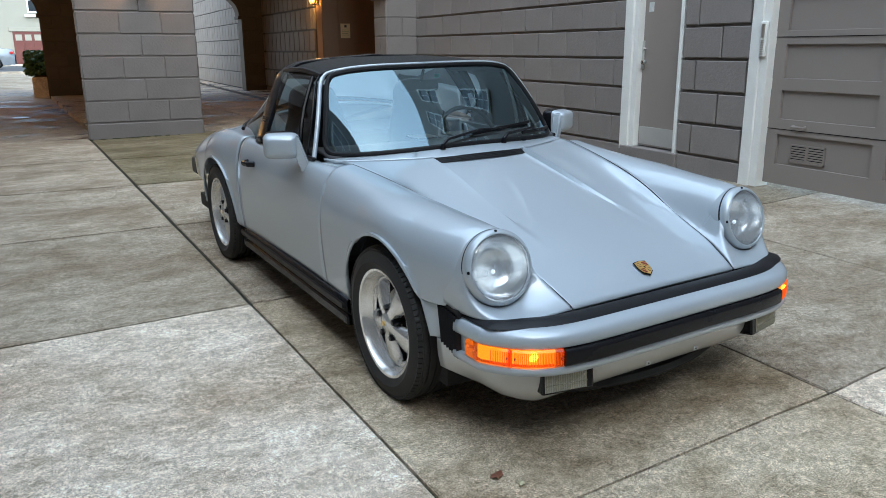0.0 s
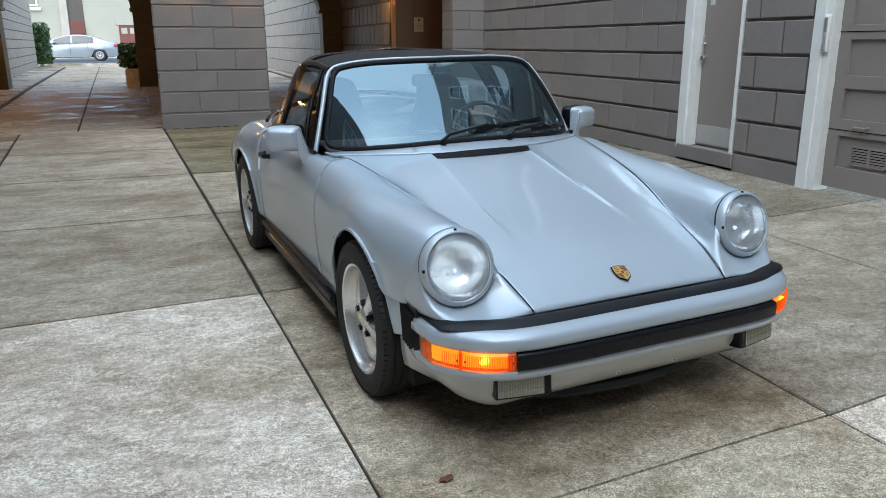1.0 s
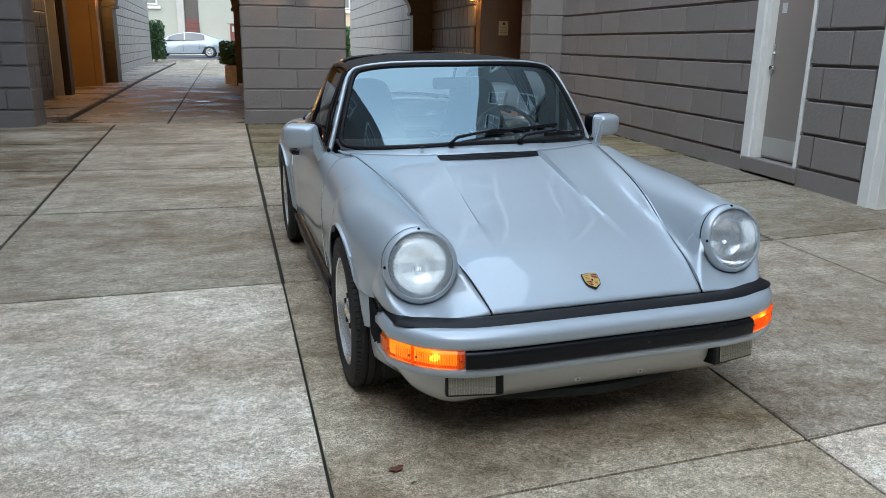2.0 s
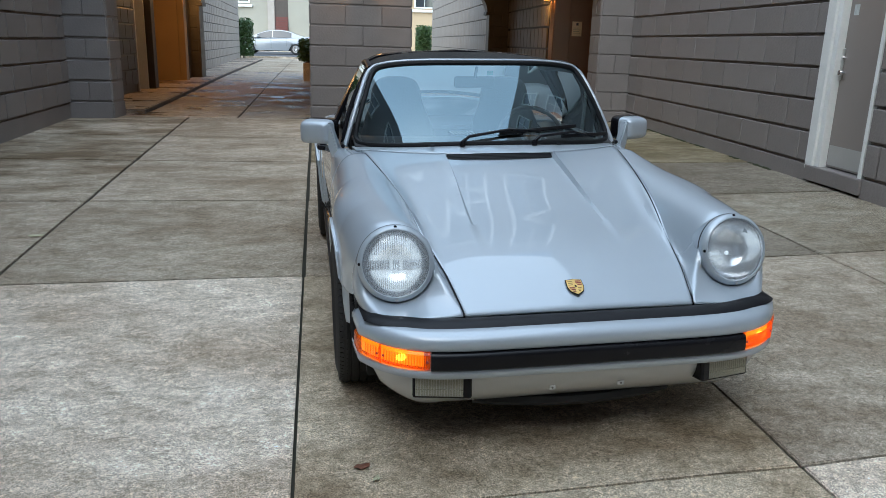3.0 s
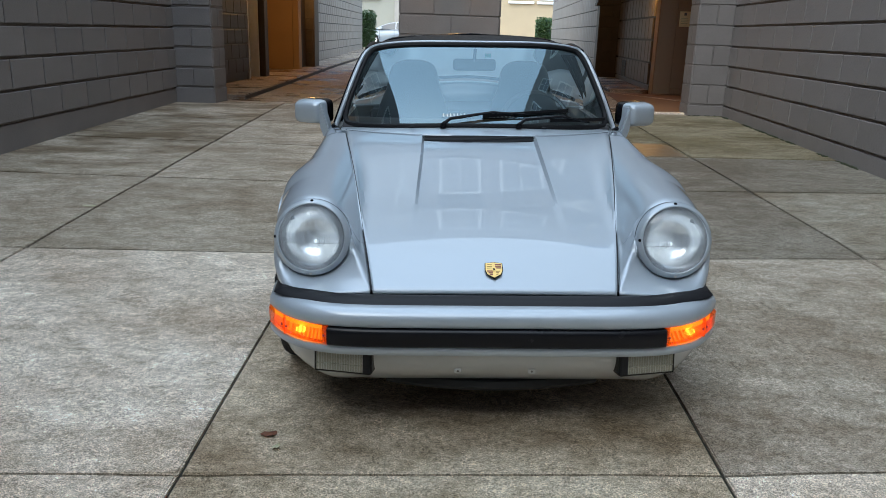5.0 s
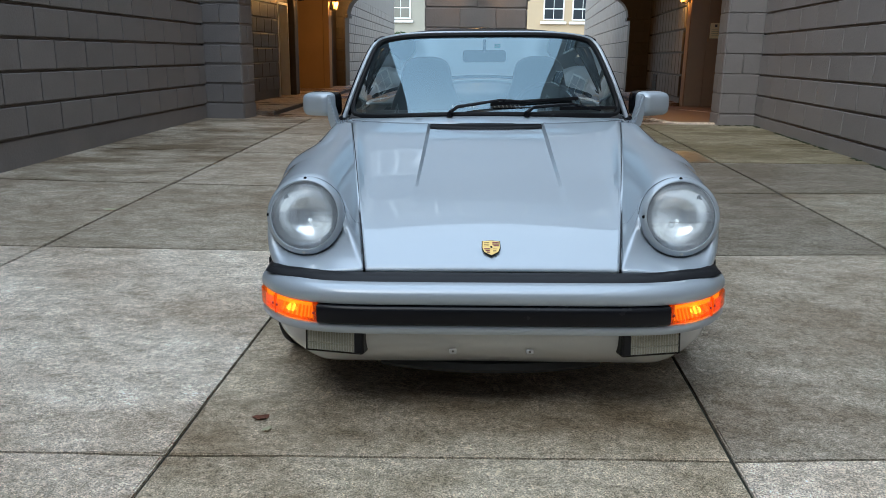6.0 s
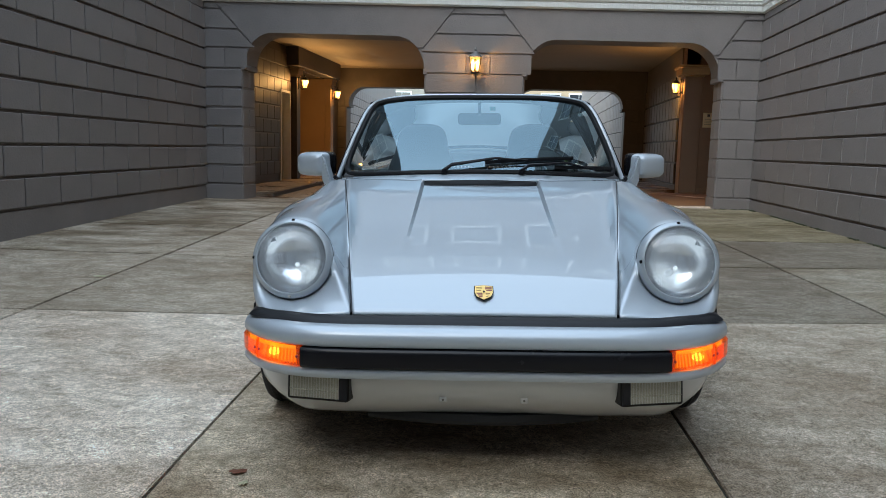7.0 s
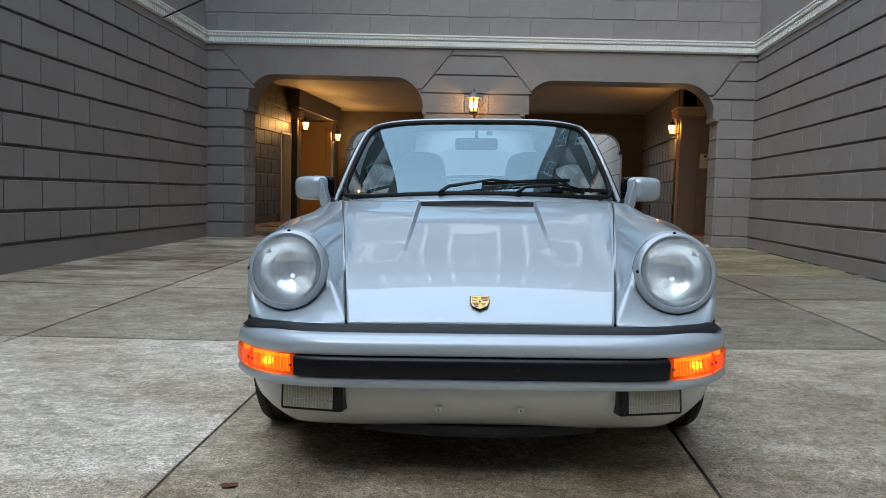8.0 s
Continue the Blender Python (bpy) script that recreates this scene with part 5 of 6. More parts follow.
# front wings
for s in (1, -1):
    # dark tube laid in the panel gap in place of the shade inside it
    part("hood_seal", tube(bmesh.new(), [(s * (f_hx(y) + 0.0003), y, z_in(f_hx(y), y) - 0.0022) for y in lin(0.125, 1.385, 40)], 0.0032, 6), M_RUBBER, car, "dark filler standing for the shaded gap beside the bonnet", smooth=True)
    rows = []
    for y in y_list(0.118, 1.395, 60):
        row = []
        x0, x1 = f_hx(y) + 0.003, f_xs(y)
        for i in range(17):
            x = x0 + (x1 - x0) * i / 16
            z = z_in(x, y)
            row.append((s * (x - tuck_in(x, y, z)), shear(x, y, z), z))
        zc = z_in(x1, y)
        for i in range(1, 33):
            x, z = side_pt(y, i / 16)
            z = z + (zc - f_zs(y)) * max(0.0, 1 - i / 8)
            yy = shear(x, y, z)
            x -= tuck_in(x, y, z)
            row.append((s * x, yy, z))
        rows.append(row)
    lamp_inv = pose(s * 0.612, 0.255, 0.646, -15.5, 0, s * 3).inverted()

    def in_lamp(p):
        """The lamp's opening, and the sector below and outside it that the wing nose covers."""
        q = lamp_inv @ p
        if q.xz.length < 0.106 and abs(q.y) < 0.16:
            return True
        turn = math.degrees(math.atan2(q.z, s * q.x)) % 360
        return (214 < turn < 330 and q.y < 0.13 and p.z < 0.62) or (turn >= 330 and q.y < 0.055)

    panel("front_wing", rows, car, smooth=60, cut=in_lamp)
    # doors
    rows = []
    for y in lin(1.402, 2.628, 30):
        row = []
        for i in range(6):
            x = f_xs(y) - 0.03 + 0.03 * i / 5
            row.append((s * x, y - 0.03 * step(0.5, 0.8, 0.82), f_zs(y) - 0.004 * (1 - i / 5)))
        for i in range(1, 33):
            x, z = side_pt(y, i / 16)
            lean = 0.03 * step(0.3, 0.82, z)
            row.append((s * x, y - lean + 0.03 * (1 - 1), z))
        rows.append(row)
    door = panel("door", rows, car, label="silver car door")
    # door handle
    hx = s * (side_pt(2.4, 0.55)[0])
    bm = tube(bmesh.new(), [(s * 0.79, 2.33, 0.715), (s * 0.822, 2.35, 0.715), (s * 0.826, 2.42, 0.713), (s * 0.79, 2.445, 0.712)], 0.012, 8, 1.3)
    part("door_handle", bm, M_TRIM, door, "black pull handle", smooth=True)
    # rear quarter
    rows = []
    for y in y_list(2.636, 4.2, 50):
        row = []
        for i in range(9):
            x = f_xs(y) * (0.62 + 0.38 * i / 8)
            row.append((s * x, y, f_zs(y) + (f_zc(y) - f_zs(y)) * 0.75 * (1 - i / 8) ** 1.5 * step(2.55, 3.05, y)))
        for i in range(1, 33):
            x, z = side_pt(y, i / 16)
            row.append((s * x, y, z))
        rows.append(row)
    panel("rear_wing", rows, car, smooth=60)
    # arch lips
    for c in (FRONT_Y, REAR_Y):
        pts = []
        for k in range(3, 42):
            a = math.pi * (k / 44)
            y, z = c + f_arch * math.cos(a), 0.312 + f_arch * math.sin(a)
            if z < 0.50 and y < FRONT_Y - 0.25:
                continue
            pts.append((s * (side_pt(y, 2.0)[0] - 0.006), y, max(z, 0.3)))
        part("arch_lip", tube(bmesh.new(), pts, 0.0045, 6), M_PAINT, car, smooth=True)
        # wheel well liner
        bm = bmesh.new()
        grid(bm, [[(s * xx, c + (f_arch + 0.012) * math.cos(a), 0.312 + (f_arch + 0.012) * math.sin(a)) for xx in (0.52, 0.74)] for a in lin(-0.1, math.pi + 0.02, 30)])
        part("wheel_well", bm, M_NEARBLACK, car, "black wheel well")
    part("wheel_well_end", boxed(s * 0.50, s * 0.52, FRONT_Y - 0.37, FRONT_Y + 0.37, 0.12, 0.60), M_NEARBLACK, car)
    part("wheel_well_end", boxed(s * 0.50, s * 0.52, REAR_Y - 0.37, REAR_Y + 0.37, 0.12, 0.62), M_NEARBLACK, car)
    # sill with black rubber strip
    rows = [[(s * xx, y, zz) for xx, zz in ((0.775, 0.30), (0.792, 0.285), (0.792, 0.235), (0.772, 0.215), (0.70, 0.205))] for y in lin(FRONT_Y + 0.36, REAR_Y - 0.35, 12)]
    panel("sill", rows, car, M_TRIM, "satin black sill cover")
    part("sill_strip", boxed(s * 0.79, s * 0.803, FRONT_Y + 0.38, REAR_Y - 0.37, 0.245, 0.275, 0.004), M_RUBBER, car, "black rubber sill strip")
    part("sill_lower", boxed(s * 0.74, s * 0.785, FRONT_Y + 0.37, REAR_Y - 0.36, 0.165, 0.215, 0.008), M_TRIM, car)
    # wheels
    wheel(car, s * 0.708, FRONT_Y, 0.306, s, 0.185)
    wheel(car, s * 0.722, REAR_Y, 0.306, s, 0.205)

# cowl between hood and windscreen
def ws_base(u):
    return Vector((0.672 * u, 1.375 + 0.10 * u * u + 0.135 * u ** 4, 0.872 - 0.034 * u * u))


def ws_top(u):
    return Vector((0.540 * u, 1.765 + 0.050 * u * u + 0.03 * u ** 4, 1.228 - 0.024 * u ** 4))


rows = []
for j in range(9):
    v = j / 8
    row = []
    for i in range(-30, 31):
        u = i / 30
        x = 0.66 * u
        a = Vector((x, hood_back(x) + 0.008, z_in(x, min(hood_back(x), 1.5)) - 0.0))
        b = ws_base(u)
        b.z -= 0.004
        row.append(a.lerp(b, v))
    rows.append(row)
panel("cowl", rows, car, label="silver cowl panel under the windscreen")
for s in (1, -1):
    rows = []
    for j in range(7):
        y = 1.40 + 0.03 * j
        row = []
        for i in range(7):
            a = Vector((s * (f_hx(1.40) + 0.01 + 0.03 * j * 0.2), 1.40 + 0.03 * j, 0.815))
            x = f_hx(1.4) - 0.01 + (f_xs(y) - f_hx(1.4) + 0.01) * i / 6
            row.append((s * x, y, 0.822 - 0.0))
        rows.append(row)
    panel("cowl_corner", rows, car)

# air inlet grille
bm = bmesh.new()
grid(bm, [[(x, hood_back(x) - 0.030 + 0.040 * v, z_in(x, 1.26) - 0.0185 + 0.0215 * v) for x in lin(-0.252, 0.252, 15)] for v in (0, 1)])
inlet = part("air_inlet", bm, M_SEAL, car, "black air inlet at the back of the bonnet")
for k in range(4):
    part("inlet_slat", tube(bmesh.new(), [(x, hood_back(x) - 0.024 + 0.009 * k, z_in(x, 1.26) - 0.0145 + 0.0048 * k) for x in lin(-0.25, 0.25, 9)], 0.0012, 5), M_SEAL, inlet)

# ---- windscreen and cabin ----
def ws_pt(u, v):
    p = ws_base(u).lerp(ws_top(u), v)
    p += Vector((0, -0.018, 0.012)) * math.sin(math.pi * v)
    return p


def ws_round(u, v):
    """The same surface with its corners drawn in."""
    w = 2 * v - 1
    f = 1 - 0.055 * abs(u) ** 7 * abs(w) ** 7
    return ws_pt(u * f, (w * f + 1) / 2)


rows = [[ws_round(-1 + 2 * i / 60, j / 24) for i in range(61)] for j in range(25)]
bm = bmesh.new()
grid(bm, rows)
screen = part("windscreen", outward(bm, (0, 2.2, 0.6)), M_GLASS, car, "curved laminated windscreen", smooth=60)
screen.visible_shadow = False
ease = lambda t: math.sin(math.pi / 2 * t)
span = [ease(t) for t in lin(-1, 1, 41)]
loop = [ws_round(u, 0) for u in span[:-1]] + [ws_round(1, (w + 1) / 2) for w in span[:-1]] + [ws_round(-u, 1) for u in span[:-1]] + [ws_round(-1, (1 - w) / 2) for w in span[:-1]]
loop.append(loop[0])
loop.append(loop[1])
part("screen_gasket", tube(bmesh.new(), loop, 0.013, 8, 1.0, False), M_SEAL, screen, "black rubber screen seal", smooth=True)


def ws_edge(u, w, grow):
    """Points just outside the glass: u across, w from -1 at the base to 1 at the top."""
    f = 1 - 0.055 * abs(u) ** 7 * max(w, 0.0) ** 7
    return ws_pt(u * f * (1 + grow), (w * f * (1 + grow * 1.2) + 1) / 2) + Vector((0, 0.012, 0.004))


frame_line = [ws_edge(-1, w, 0.042) for w in span[:-1]] + [ws_edge(u, 1, 0.042) for u in span[:-1]] + [ws_edge(1, -w, 0.042) for w in span]
part("windscreen_frame", tube(bmesh.new(), frame_line, [0.012 if p.z < 1.19 else 0.009 for p in frame_line], 10), M_PAINT, car, "silver windscreen frame", smooth=60)
for s in (1, -1):
    part("rain_gutter", tube(bmesh.new(), [ws_edge(s, w, 0.072) + Vector((0, 0.012, 0)) for w in lin(-0.9, 0.95, 12)], 0.005, 6), M_TRIM, car, smooth=True)

rows = []
for j in range(13):
    v = j / 12
    row = []
    for i in range(-14, 15):
        u = i / 14
        a = ws_pt(u * 1.05, 1) + Vector((0, 0.035, 0.014))
        b = Vector((0.550 * u, 2.43, 1.262 - 0.062 * abs(u) ** 3.2))
        p = a.lerp(b, v)
        p.z += 0.012 * math.sin(math.pi * v) * (1 - 0.5 * u * u)
        if abs(u) > 0.9:
            p.z -= 0.02 * (abs(u) - 0.9) / 0.1
        row.append(p)
    rows.append(row)
roof = panel("roof_panel", rows, car, M_VINYL, "black grained vinyl lift-out roof", t=0.03)
for s in (1, -1):
    rail = [Vector((s * (0.556 - 0.008 * t), 1.86 + 0.56 * t, 1.196 + 0.02 * math.sin(math.pi * t))) for t in lin(0, 1, 8)]
    part("roof_seal", tube(bmesh.new(), rail, 0.014, 8), M_RUBBER, roof, smooth=True)


def hoop(u, y, grow=0.0):
    """The roll hoop's cross line, u from -1 to 1."""
    a = abs(u)
    x = curve_of([(0, 0), (0.4, 0.44), (0.55, 0.545), (0.68, 0.60), (0.85, 0.685), (1.0, 0.745)])(a)
    z = curve_of([(0, 1.268), (0.4, 1.240), (0.55, 1.19), (0.68, 1.11), (0.85, 0.95), (1.0, 0.825)])(a)
    lean = -0.12 * (1.27 - z) / 0.45
    return Vector((math.copysign(x + grow, u) if a > 0 else 0.0, y + lean, z + grow))


rows = [[hoop(u, y, g) for u in lin(-1, 1, 49)] for y, g in ((2.40, -0.012), (2.405, 0.004), (2.44, 0.007), (2.50, 0.006), (2.535, 0.002), (2.54, -0.014))]
bar = panel("roll_hoop", rows, car, M_TRIM, "satin black roll hoop", t=0.01)
for s in (1, -1):
    for k in range(3):
        p = hoop(s * 0.86, 2.47, 0.012)
        part("hoop_vent", boxed(p.x - 0.003, p.x + 0.003, p.y - 0.022, p.y + 0.022, p.z - 0.014 + k * 0.012, p.z - 0.010 + k * 0.012), M_RUBBER, bar)
# rear glass
rows = [[hoop(u * (1 - 0.04 * v), 2.53, -0.008).lerp(Vector((0.72 * u if abs(u) < 1 else 0.70 * u, 3.22 - 0.42 * u * u, 0.965 - 0.11 * u * u)), v) + Vector((0, 0, 0.03 * math.sin(math.pi * v))) for u in lin(-1, 1, 33)] for v in lin(0, 1, 10)]
bm = bmesh.new()
grid(bm, rows)
rg = part("rear_window", outward(bm, (0, 2.6, 0.6)), M_SIDEGLASS, car, "wraparound rear window", smooth=60)
rg.visible_shadow = False
part("rear_window_seal", tube(bmesh.new(), rows[-1], 0.012, 6), M_RUBBER, rg, smooth=True)
# rear deck and tail
rows = [[(u * f_xs(y) * 0.66, y, f_zc(y) - 0.05 * u * u) for u in lin(-1, 1, 13)] for y in lin(2.95, 4.2, 16)]
panel("engine_lid", rows, car, label="silver engine lid")
part("rear_bumper", boxed(-0.69, 0.69, 4.12, 4.30, 0.36, 0.52, 0.05, 3), M_PAINT, car, smooth=True)
for s in (1, -1):
    part("rear_bellows", boxed(s * 0.68, s * 0.745, 3.95, 4.10, 0.40, 0.52, 0.02, 2), M_RUBBER, car)
part("underbody", boxed(-0.70, 0.70, 0.45, 4.1, 0.15, 0.24), M_NEARBLACK, car, "dark underside")
part("body_tub", boxed(-0.70, 0.70, 1.45, 3.0, 0.24, 0.36), M_NEARBLACK, car)
part("luggage_floor", boxed(-0.42, 0.42, 0.16, 1.4, 0.24, 0.47), M_NEARBLACK, car)
part("parcel_shelf", boxed(-0.62, 0.62, 2.62, 3.2, 0.55, 0.80, 0.02), M_SEAT, car)

def shell(sections, n=28, power=5.0):
    """A closed shell of rounded-rectangle sections (y, half width, half height)."""
    bm = bmesh.new()
    rows = []
    for y, a, b in sections:
        ring = []
        for k in range(n):
            c, d = math.cos(2 * math.pi * k / n), math.sin(2 * math.pi * k / n)
            ring.append((a * math.copysign(abs(c) ** (2 / power), c), y, b * math.copysign(abs(d) ** (2 / power), d)))
        rows.append(ring)
    vs = grid(bm, rows, close=True)
    bm.faces.new(vs[0])
    bm.faces.new(vs[-1][::-1])
    return bm


# side windows
for s in (1, -1):
    def side_win(t, v):
        low = Vector((s * 0.705, 1.66 + (2.46 - 1.66) * t, 0.828))
        ta = ws_pt(s, 0.95) + Vector((s * 0.02, 0.03, 0))
        high = ta.lerp(Vector((s * 0.560, 2.42, 1.195)), t)
        return low.lerp(high, v) + Vector((s * 0.02 * math.sin(math.pi * v), 0, 0))
    bm = bmesh.new()
    grid(bm, [[side_win(t, v) for t in lin(0.0, 1, 12)] for v in lin(0, 1, 8)])
    sg = part("side_window", outward(bm, (0, 2.0, 0.8)), M_SIDEGLASS, car, "closed side window", smooth=60)
    sg.visible_shadow = False
    part("window_post", tube(bmesh.new(), [side_win(0.17 + 0.05 * (1 - v), v) for v in lin(0, 1, 6)], 0.011, 8), M_TRIM, sg, smooth=True)
    part("belt_seal", tube(bmesh.new(), [side_win(t, 0) + Vector((s * 0.01, 0, 0.004)) for t in lin(-0.05, 1.05, 8)], 0.010, 6), M_RUBBER, sg, smooth=True)
    # door mirror
    mir = part("door_mirror", shell([(0.024, 0.085, 0.0615), (0.012, 0.085, 0.0615), (0.0, 0.083, 0.060), (-0.030, 0.077, 0.055), (-0.046, 0.068, 0.047), (-0.053, 0.050, 0.033), (-0.055, 0.02, 0.012)]), M_PAINT, car, "silver door mirror with a black rim", smooth=60)
    mir.matrix_basis = pose(s * 0.838, 1.715, 0.893, 0, 0, s * 25)
    part("mirror_rim", shell([(0.078, 0.082, 0.058), (0.073, 0.087, 0.063), (0.030, 0.0875, 0.0635), (0.0215, 0.0865, 0.0625), (0.0215, 0.05, 0.03)]), M_TRIM, mir, smooth=50)
    part("mirror_glass", shell([(0.080, 0.078, 0.054), (0.0775, 0.078, 0.054)]), M_CHROME, mir)
    bm = prism(bmesh.new(), [(-s * 0.066, 0.052), (-s * 0.084, 0.048), (-s * 0.132, -0.098), (-s * 0.128, -0.124), (-s * 0.088, -0.124), (-s * 0.082, -0.07), (-s * 0.066, -0.052)], -0.036, 0.006)
    bmesh.ops.bevel(bm, geom=list(bm.edges), offset=0.007, segments=2, affect="EDGES")
    part("mirror_foot", bm, M_PAINT, mir, smooth=50)

# ---- bumper, indicators and valance ----
def bump_path(x):
    return -0.02 + 0.25 * (abs(x) / 0.776) ** 7


def bump_line(n=60, x_end=0.748, y_end=0.31):
    pts = [(x, bump_path(x)) for x in [x_end * math.sin(a) for a in lin(-math.pi / 2, math.pi / 2, n)]]
    ya = pts[0][1]
    left = [(-x_end - 0.012 * t, ya + (y_end - ya) * t) for t in (1.0, 0.75, 0.5, 0.25)]
    return left + pts + [(-x, y) for x, y in left[::-1]]


def sweep(profile, line, closed=False):
    """Sweep (inset, z) pairs along a plan line; inset runs inwards from the line."""
    rows = []
    for i, (x, y) in enumerate(line):
        a, b = line[max(i - 1, 0)], line[min(i + 1, len(line) - 1)]
        tx, ty = b[0] - a[0], b[1] - a[1]
        ln = math.hypot(tx, ty)
        nx, ny = -ty / ln, tx / ln
        rows.append([(x + nx * d, y + ny * d, z) for d, z in profile])
    bm = bmesh.new()
    vs = grid(bm, rows, close=closed)
    if closed:
        bm.faces.new(vs[0])
        bm.faces.new(vs[-1])
        bmesh.ops.recalc_face_normals(bm, faces=bm.faces)
    return bm


BL = bump_line()
bumper = part("front_bumper", sweep([(0.10, 0.487), (0.05, 0.488), (0.022, 0.484), (0.008, 0.474), (0.001, 0.460), (0.0, 0.440), (0.004, 0.432), (0.018, 0.430), (0.018, 0.368), (0.002, 0.366), (-0.002, 0.360), (-0.002, 0.348), (0.004, 0.338), (0.02, 0.333), (0.10, 0.333)], BL), M_PAINT, car, "silver impact bumper", smooth=35)
thick(bumper, 0.006)


def bump_seg(x0, x1, n=24):
    return [(x, bump_path(x)) for x in lin(x0, x1, n)]


part("rub_strip", sweep([(0.018, 0.4295), (-0.004, 0.4275), (-0.009, 0.423), (-0.012, 0.414), (-0.012, 0.376), (-0.006, 0.370), (0.018, 0.3685)], bump_seg(-0.532, 0.532, 50), True), M_TRIM, bumper, "black rubbing strip", smooth=35)
seal_line = [(x, y + 0.052 * (1 - step(0.60, 0.76, abs(x)))) for x, y in bump_line(60, 0.732, 0.295)]
part("nose_seal", sweep([(0.066, 0.500), (0.048, 0.504), (0.028, 0.501), (0.012, 0.495), (0.004, 0.4875), (0.066, 0.482)], seal_line, True), M_RUBBER, car, "black rubber seal over the bumper", smooth=50)
for s in (1, -1):
    seg = [(s * x, bump_path(x)) for x in lin(0.536, 0.748, 20)] + [(s * (0.748 + 0.012 * t), bump_path(0.748) + (0.31 - bump_path(0.748)) * t) for t in (0.15, 0.3, 0.45)]
    seg = seg if s > 0 else seg[::-1]
    ind = part("indicator", sweep([(0.017, 0.4295), (0.003, 0.4295), (-0.004, 0.423), (-0.004, 0.376), (0.003, 0.3690), (0.017, 0.3690)], seg, True), M_AMBER, bumper, "lit amber indicator lens", smooth=35)
    ind.visible_shadow = False
    part("indicator_reflector", sweep([(0.0175, 0.425), (0.0145, 0.423), (0.0145, 0.376), (0.0175, 0.374)], seg[2:-2], True), M_AMBERBACK, ind, smooth=35)
    for k in range(40):
        x = 0.546 + 0.180 * k / 39
        if abs(x - 0.684) < 0.005:
            continue
        rib = part("lens_rib", boxed(s * x - 0.0009, s * x + 0.0009, bump_path(x) - 0.0050, bump_path(x) - 0.003, 0.378, 0.421), M_AMBERRIB, ind)
        rib.visible_shadow = False
    part("lens_divider", boxed(s * 0.684 - 0.0025, s * 0.684 + 0.0025, bump_path(0.684) - 0.0062, bump_path(0.684) + 0.012, 0.370, 0.429), M_AMBERRIB, ind)
    for x in (0.545, 0.676, 0.694):
        part("lens_screw", boxed(s * x - 0.004, s * x + 0.004, bump_path(x) - 0.0068, bump_path(x) - 0.003, 0.395, 0.404, 0.002), M_MAROON, ind)
    for x, wd in ((0.622, 1.0),):
        bm = bmesh.new()
        bmesh.ops.create_uvsphere(bm, u_segments=14, v_segments=8, radius=0.012 * wd, matrix=Matrix.Translation((s * x, bump_path(x) + 0.009, 0.402)) @ Matrix.Diagonal((1.5, 0.5, 1.0, 1)))
        part("bulb", bm, M_AMBERHOT, ind, "glowing bulb", smooth=True)
    # bellows
    bel = part("bumper_bellows", boxed(s * 0.712, s * 0.748, 0.290, 0.405, 0.350, 0.510, 0.006), M_RUBBER, car, "ribbed black bumper bellows")
    for k in range(7):
        rows = [[(s * (0.722 + 0.004 * k / 6 + 0.036 * math.sin(math.pi * t) ** 0.6), 0.280 + 0.0165 * k + 0.022 * v + 0.0155 * t, 0.340 + 0.004 * k + (0.146 - 0.002 * k) * v) for t in lin(0, 1, 9)] for v in lin(0, 1, 5)]
        bm = bmesh.new()
        grid(bm, rows)
        bmesh.ops.contextual_create(bm, geom=[e for e in bm.edges if len(e.link_faces) == 1])
        part("rib", bm, M_RUBBER, bel, smooth=50)
    # front corner panel between bellows and arch
    rows = []
    for k in range(14):
        row = []
        for t in lin(0, 1, 8):
            z = 0.499 + (0.372 - 0.499) * k / 13
            y1 = FRONT_Y - math.sqrt(max(f_arch ** 2 - (z - 0.312) ** 2, 0.0))
            y0 = 0.392 + 0.022 * (z - 0.372) / 0.127
            q = (0.50 - z) / 0.28
            row.append((s * (0.757 - 0.050 * q * q + 0.027 * t ** 1.6), y0 + (y1 - y0) * t, z))
        rows.append(row)
    panel("corner_panel", rows, car, M_PAINT, t=0.006)

VSIDE = [(0.738, 0.275), (0.745, 0.315), (0.750, 0.355), (0.754, 0.392), (0.757, 0.424)]
VL = [(-x, y) for x, y in VSIDE[::-1]] + [(x, bump_path(x) + 0.03 + 0.032 * (1 - step(0.45, 0.70, abs(x)))) for x in lin(-0.722, 0.722, 61)] + VSIDE
rows = []
for x, y in VL:
    row = []
    side = step(0.24, 0.44, y) if abs(x) > 0.73 else 0.0
    pull = step(0.34, 0.76, abs(x))
    top_z = 0.340 + 0.030 * side
    low_z = 0.186 + 0.018 * pull + 0.055 * side
    for t in lin(0, 1, 16):
        tuck = t ** 2.2
        row.append((x * (1 - (0.045 + 0.10 * tuck) * pull * (1 - 0.85 * side)), y + 0.10 * tuck * (1 - pull) - 0.012 * math.sin(math.pi * t) * (1 - pull) + 0.05 * tuck * pull * (1 - side), top_z + (low_z - top_z) * t))
    rows.append(row)
valance = panel("front_valance", rows, car, M_PAINT2, "pale silver valance below the bumper", t=0.006)
part("chin_spoiler", sweep([(0.0, 0.19), (-0.008, 0.172), (0.0, 0.158), (0.05, 0.162), (0.06, 0.19)], [(x, 0.100 + 0.12 * (x / 0.5) ** 2) for x in lin(-0.36, 0.36, 24)], True), M_NEARBLACK, car, "black rubber chin spoiler")
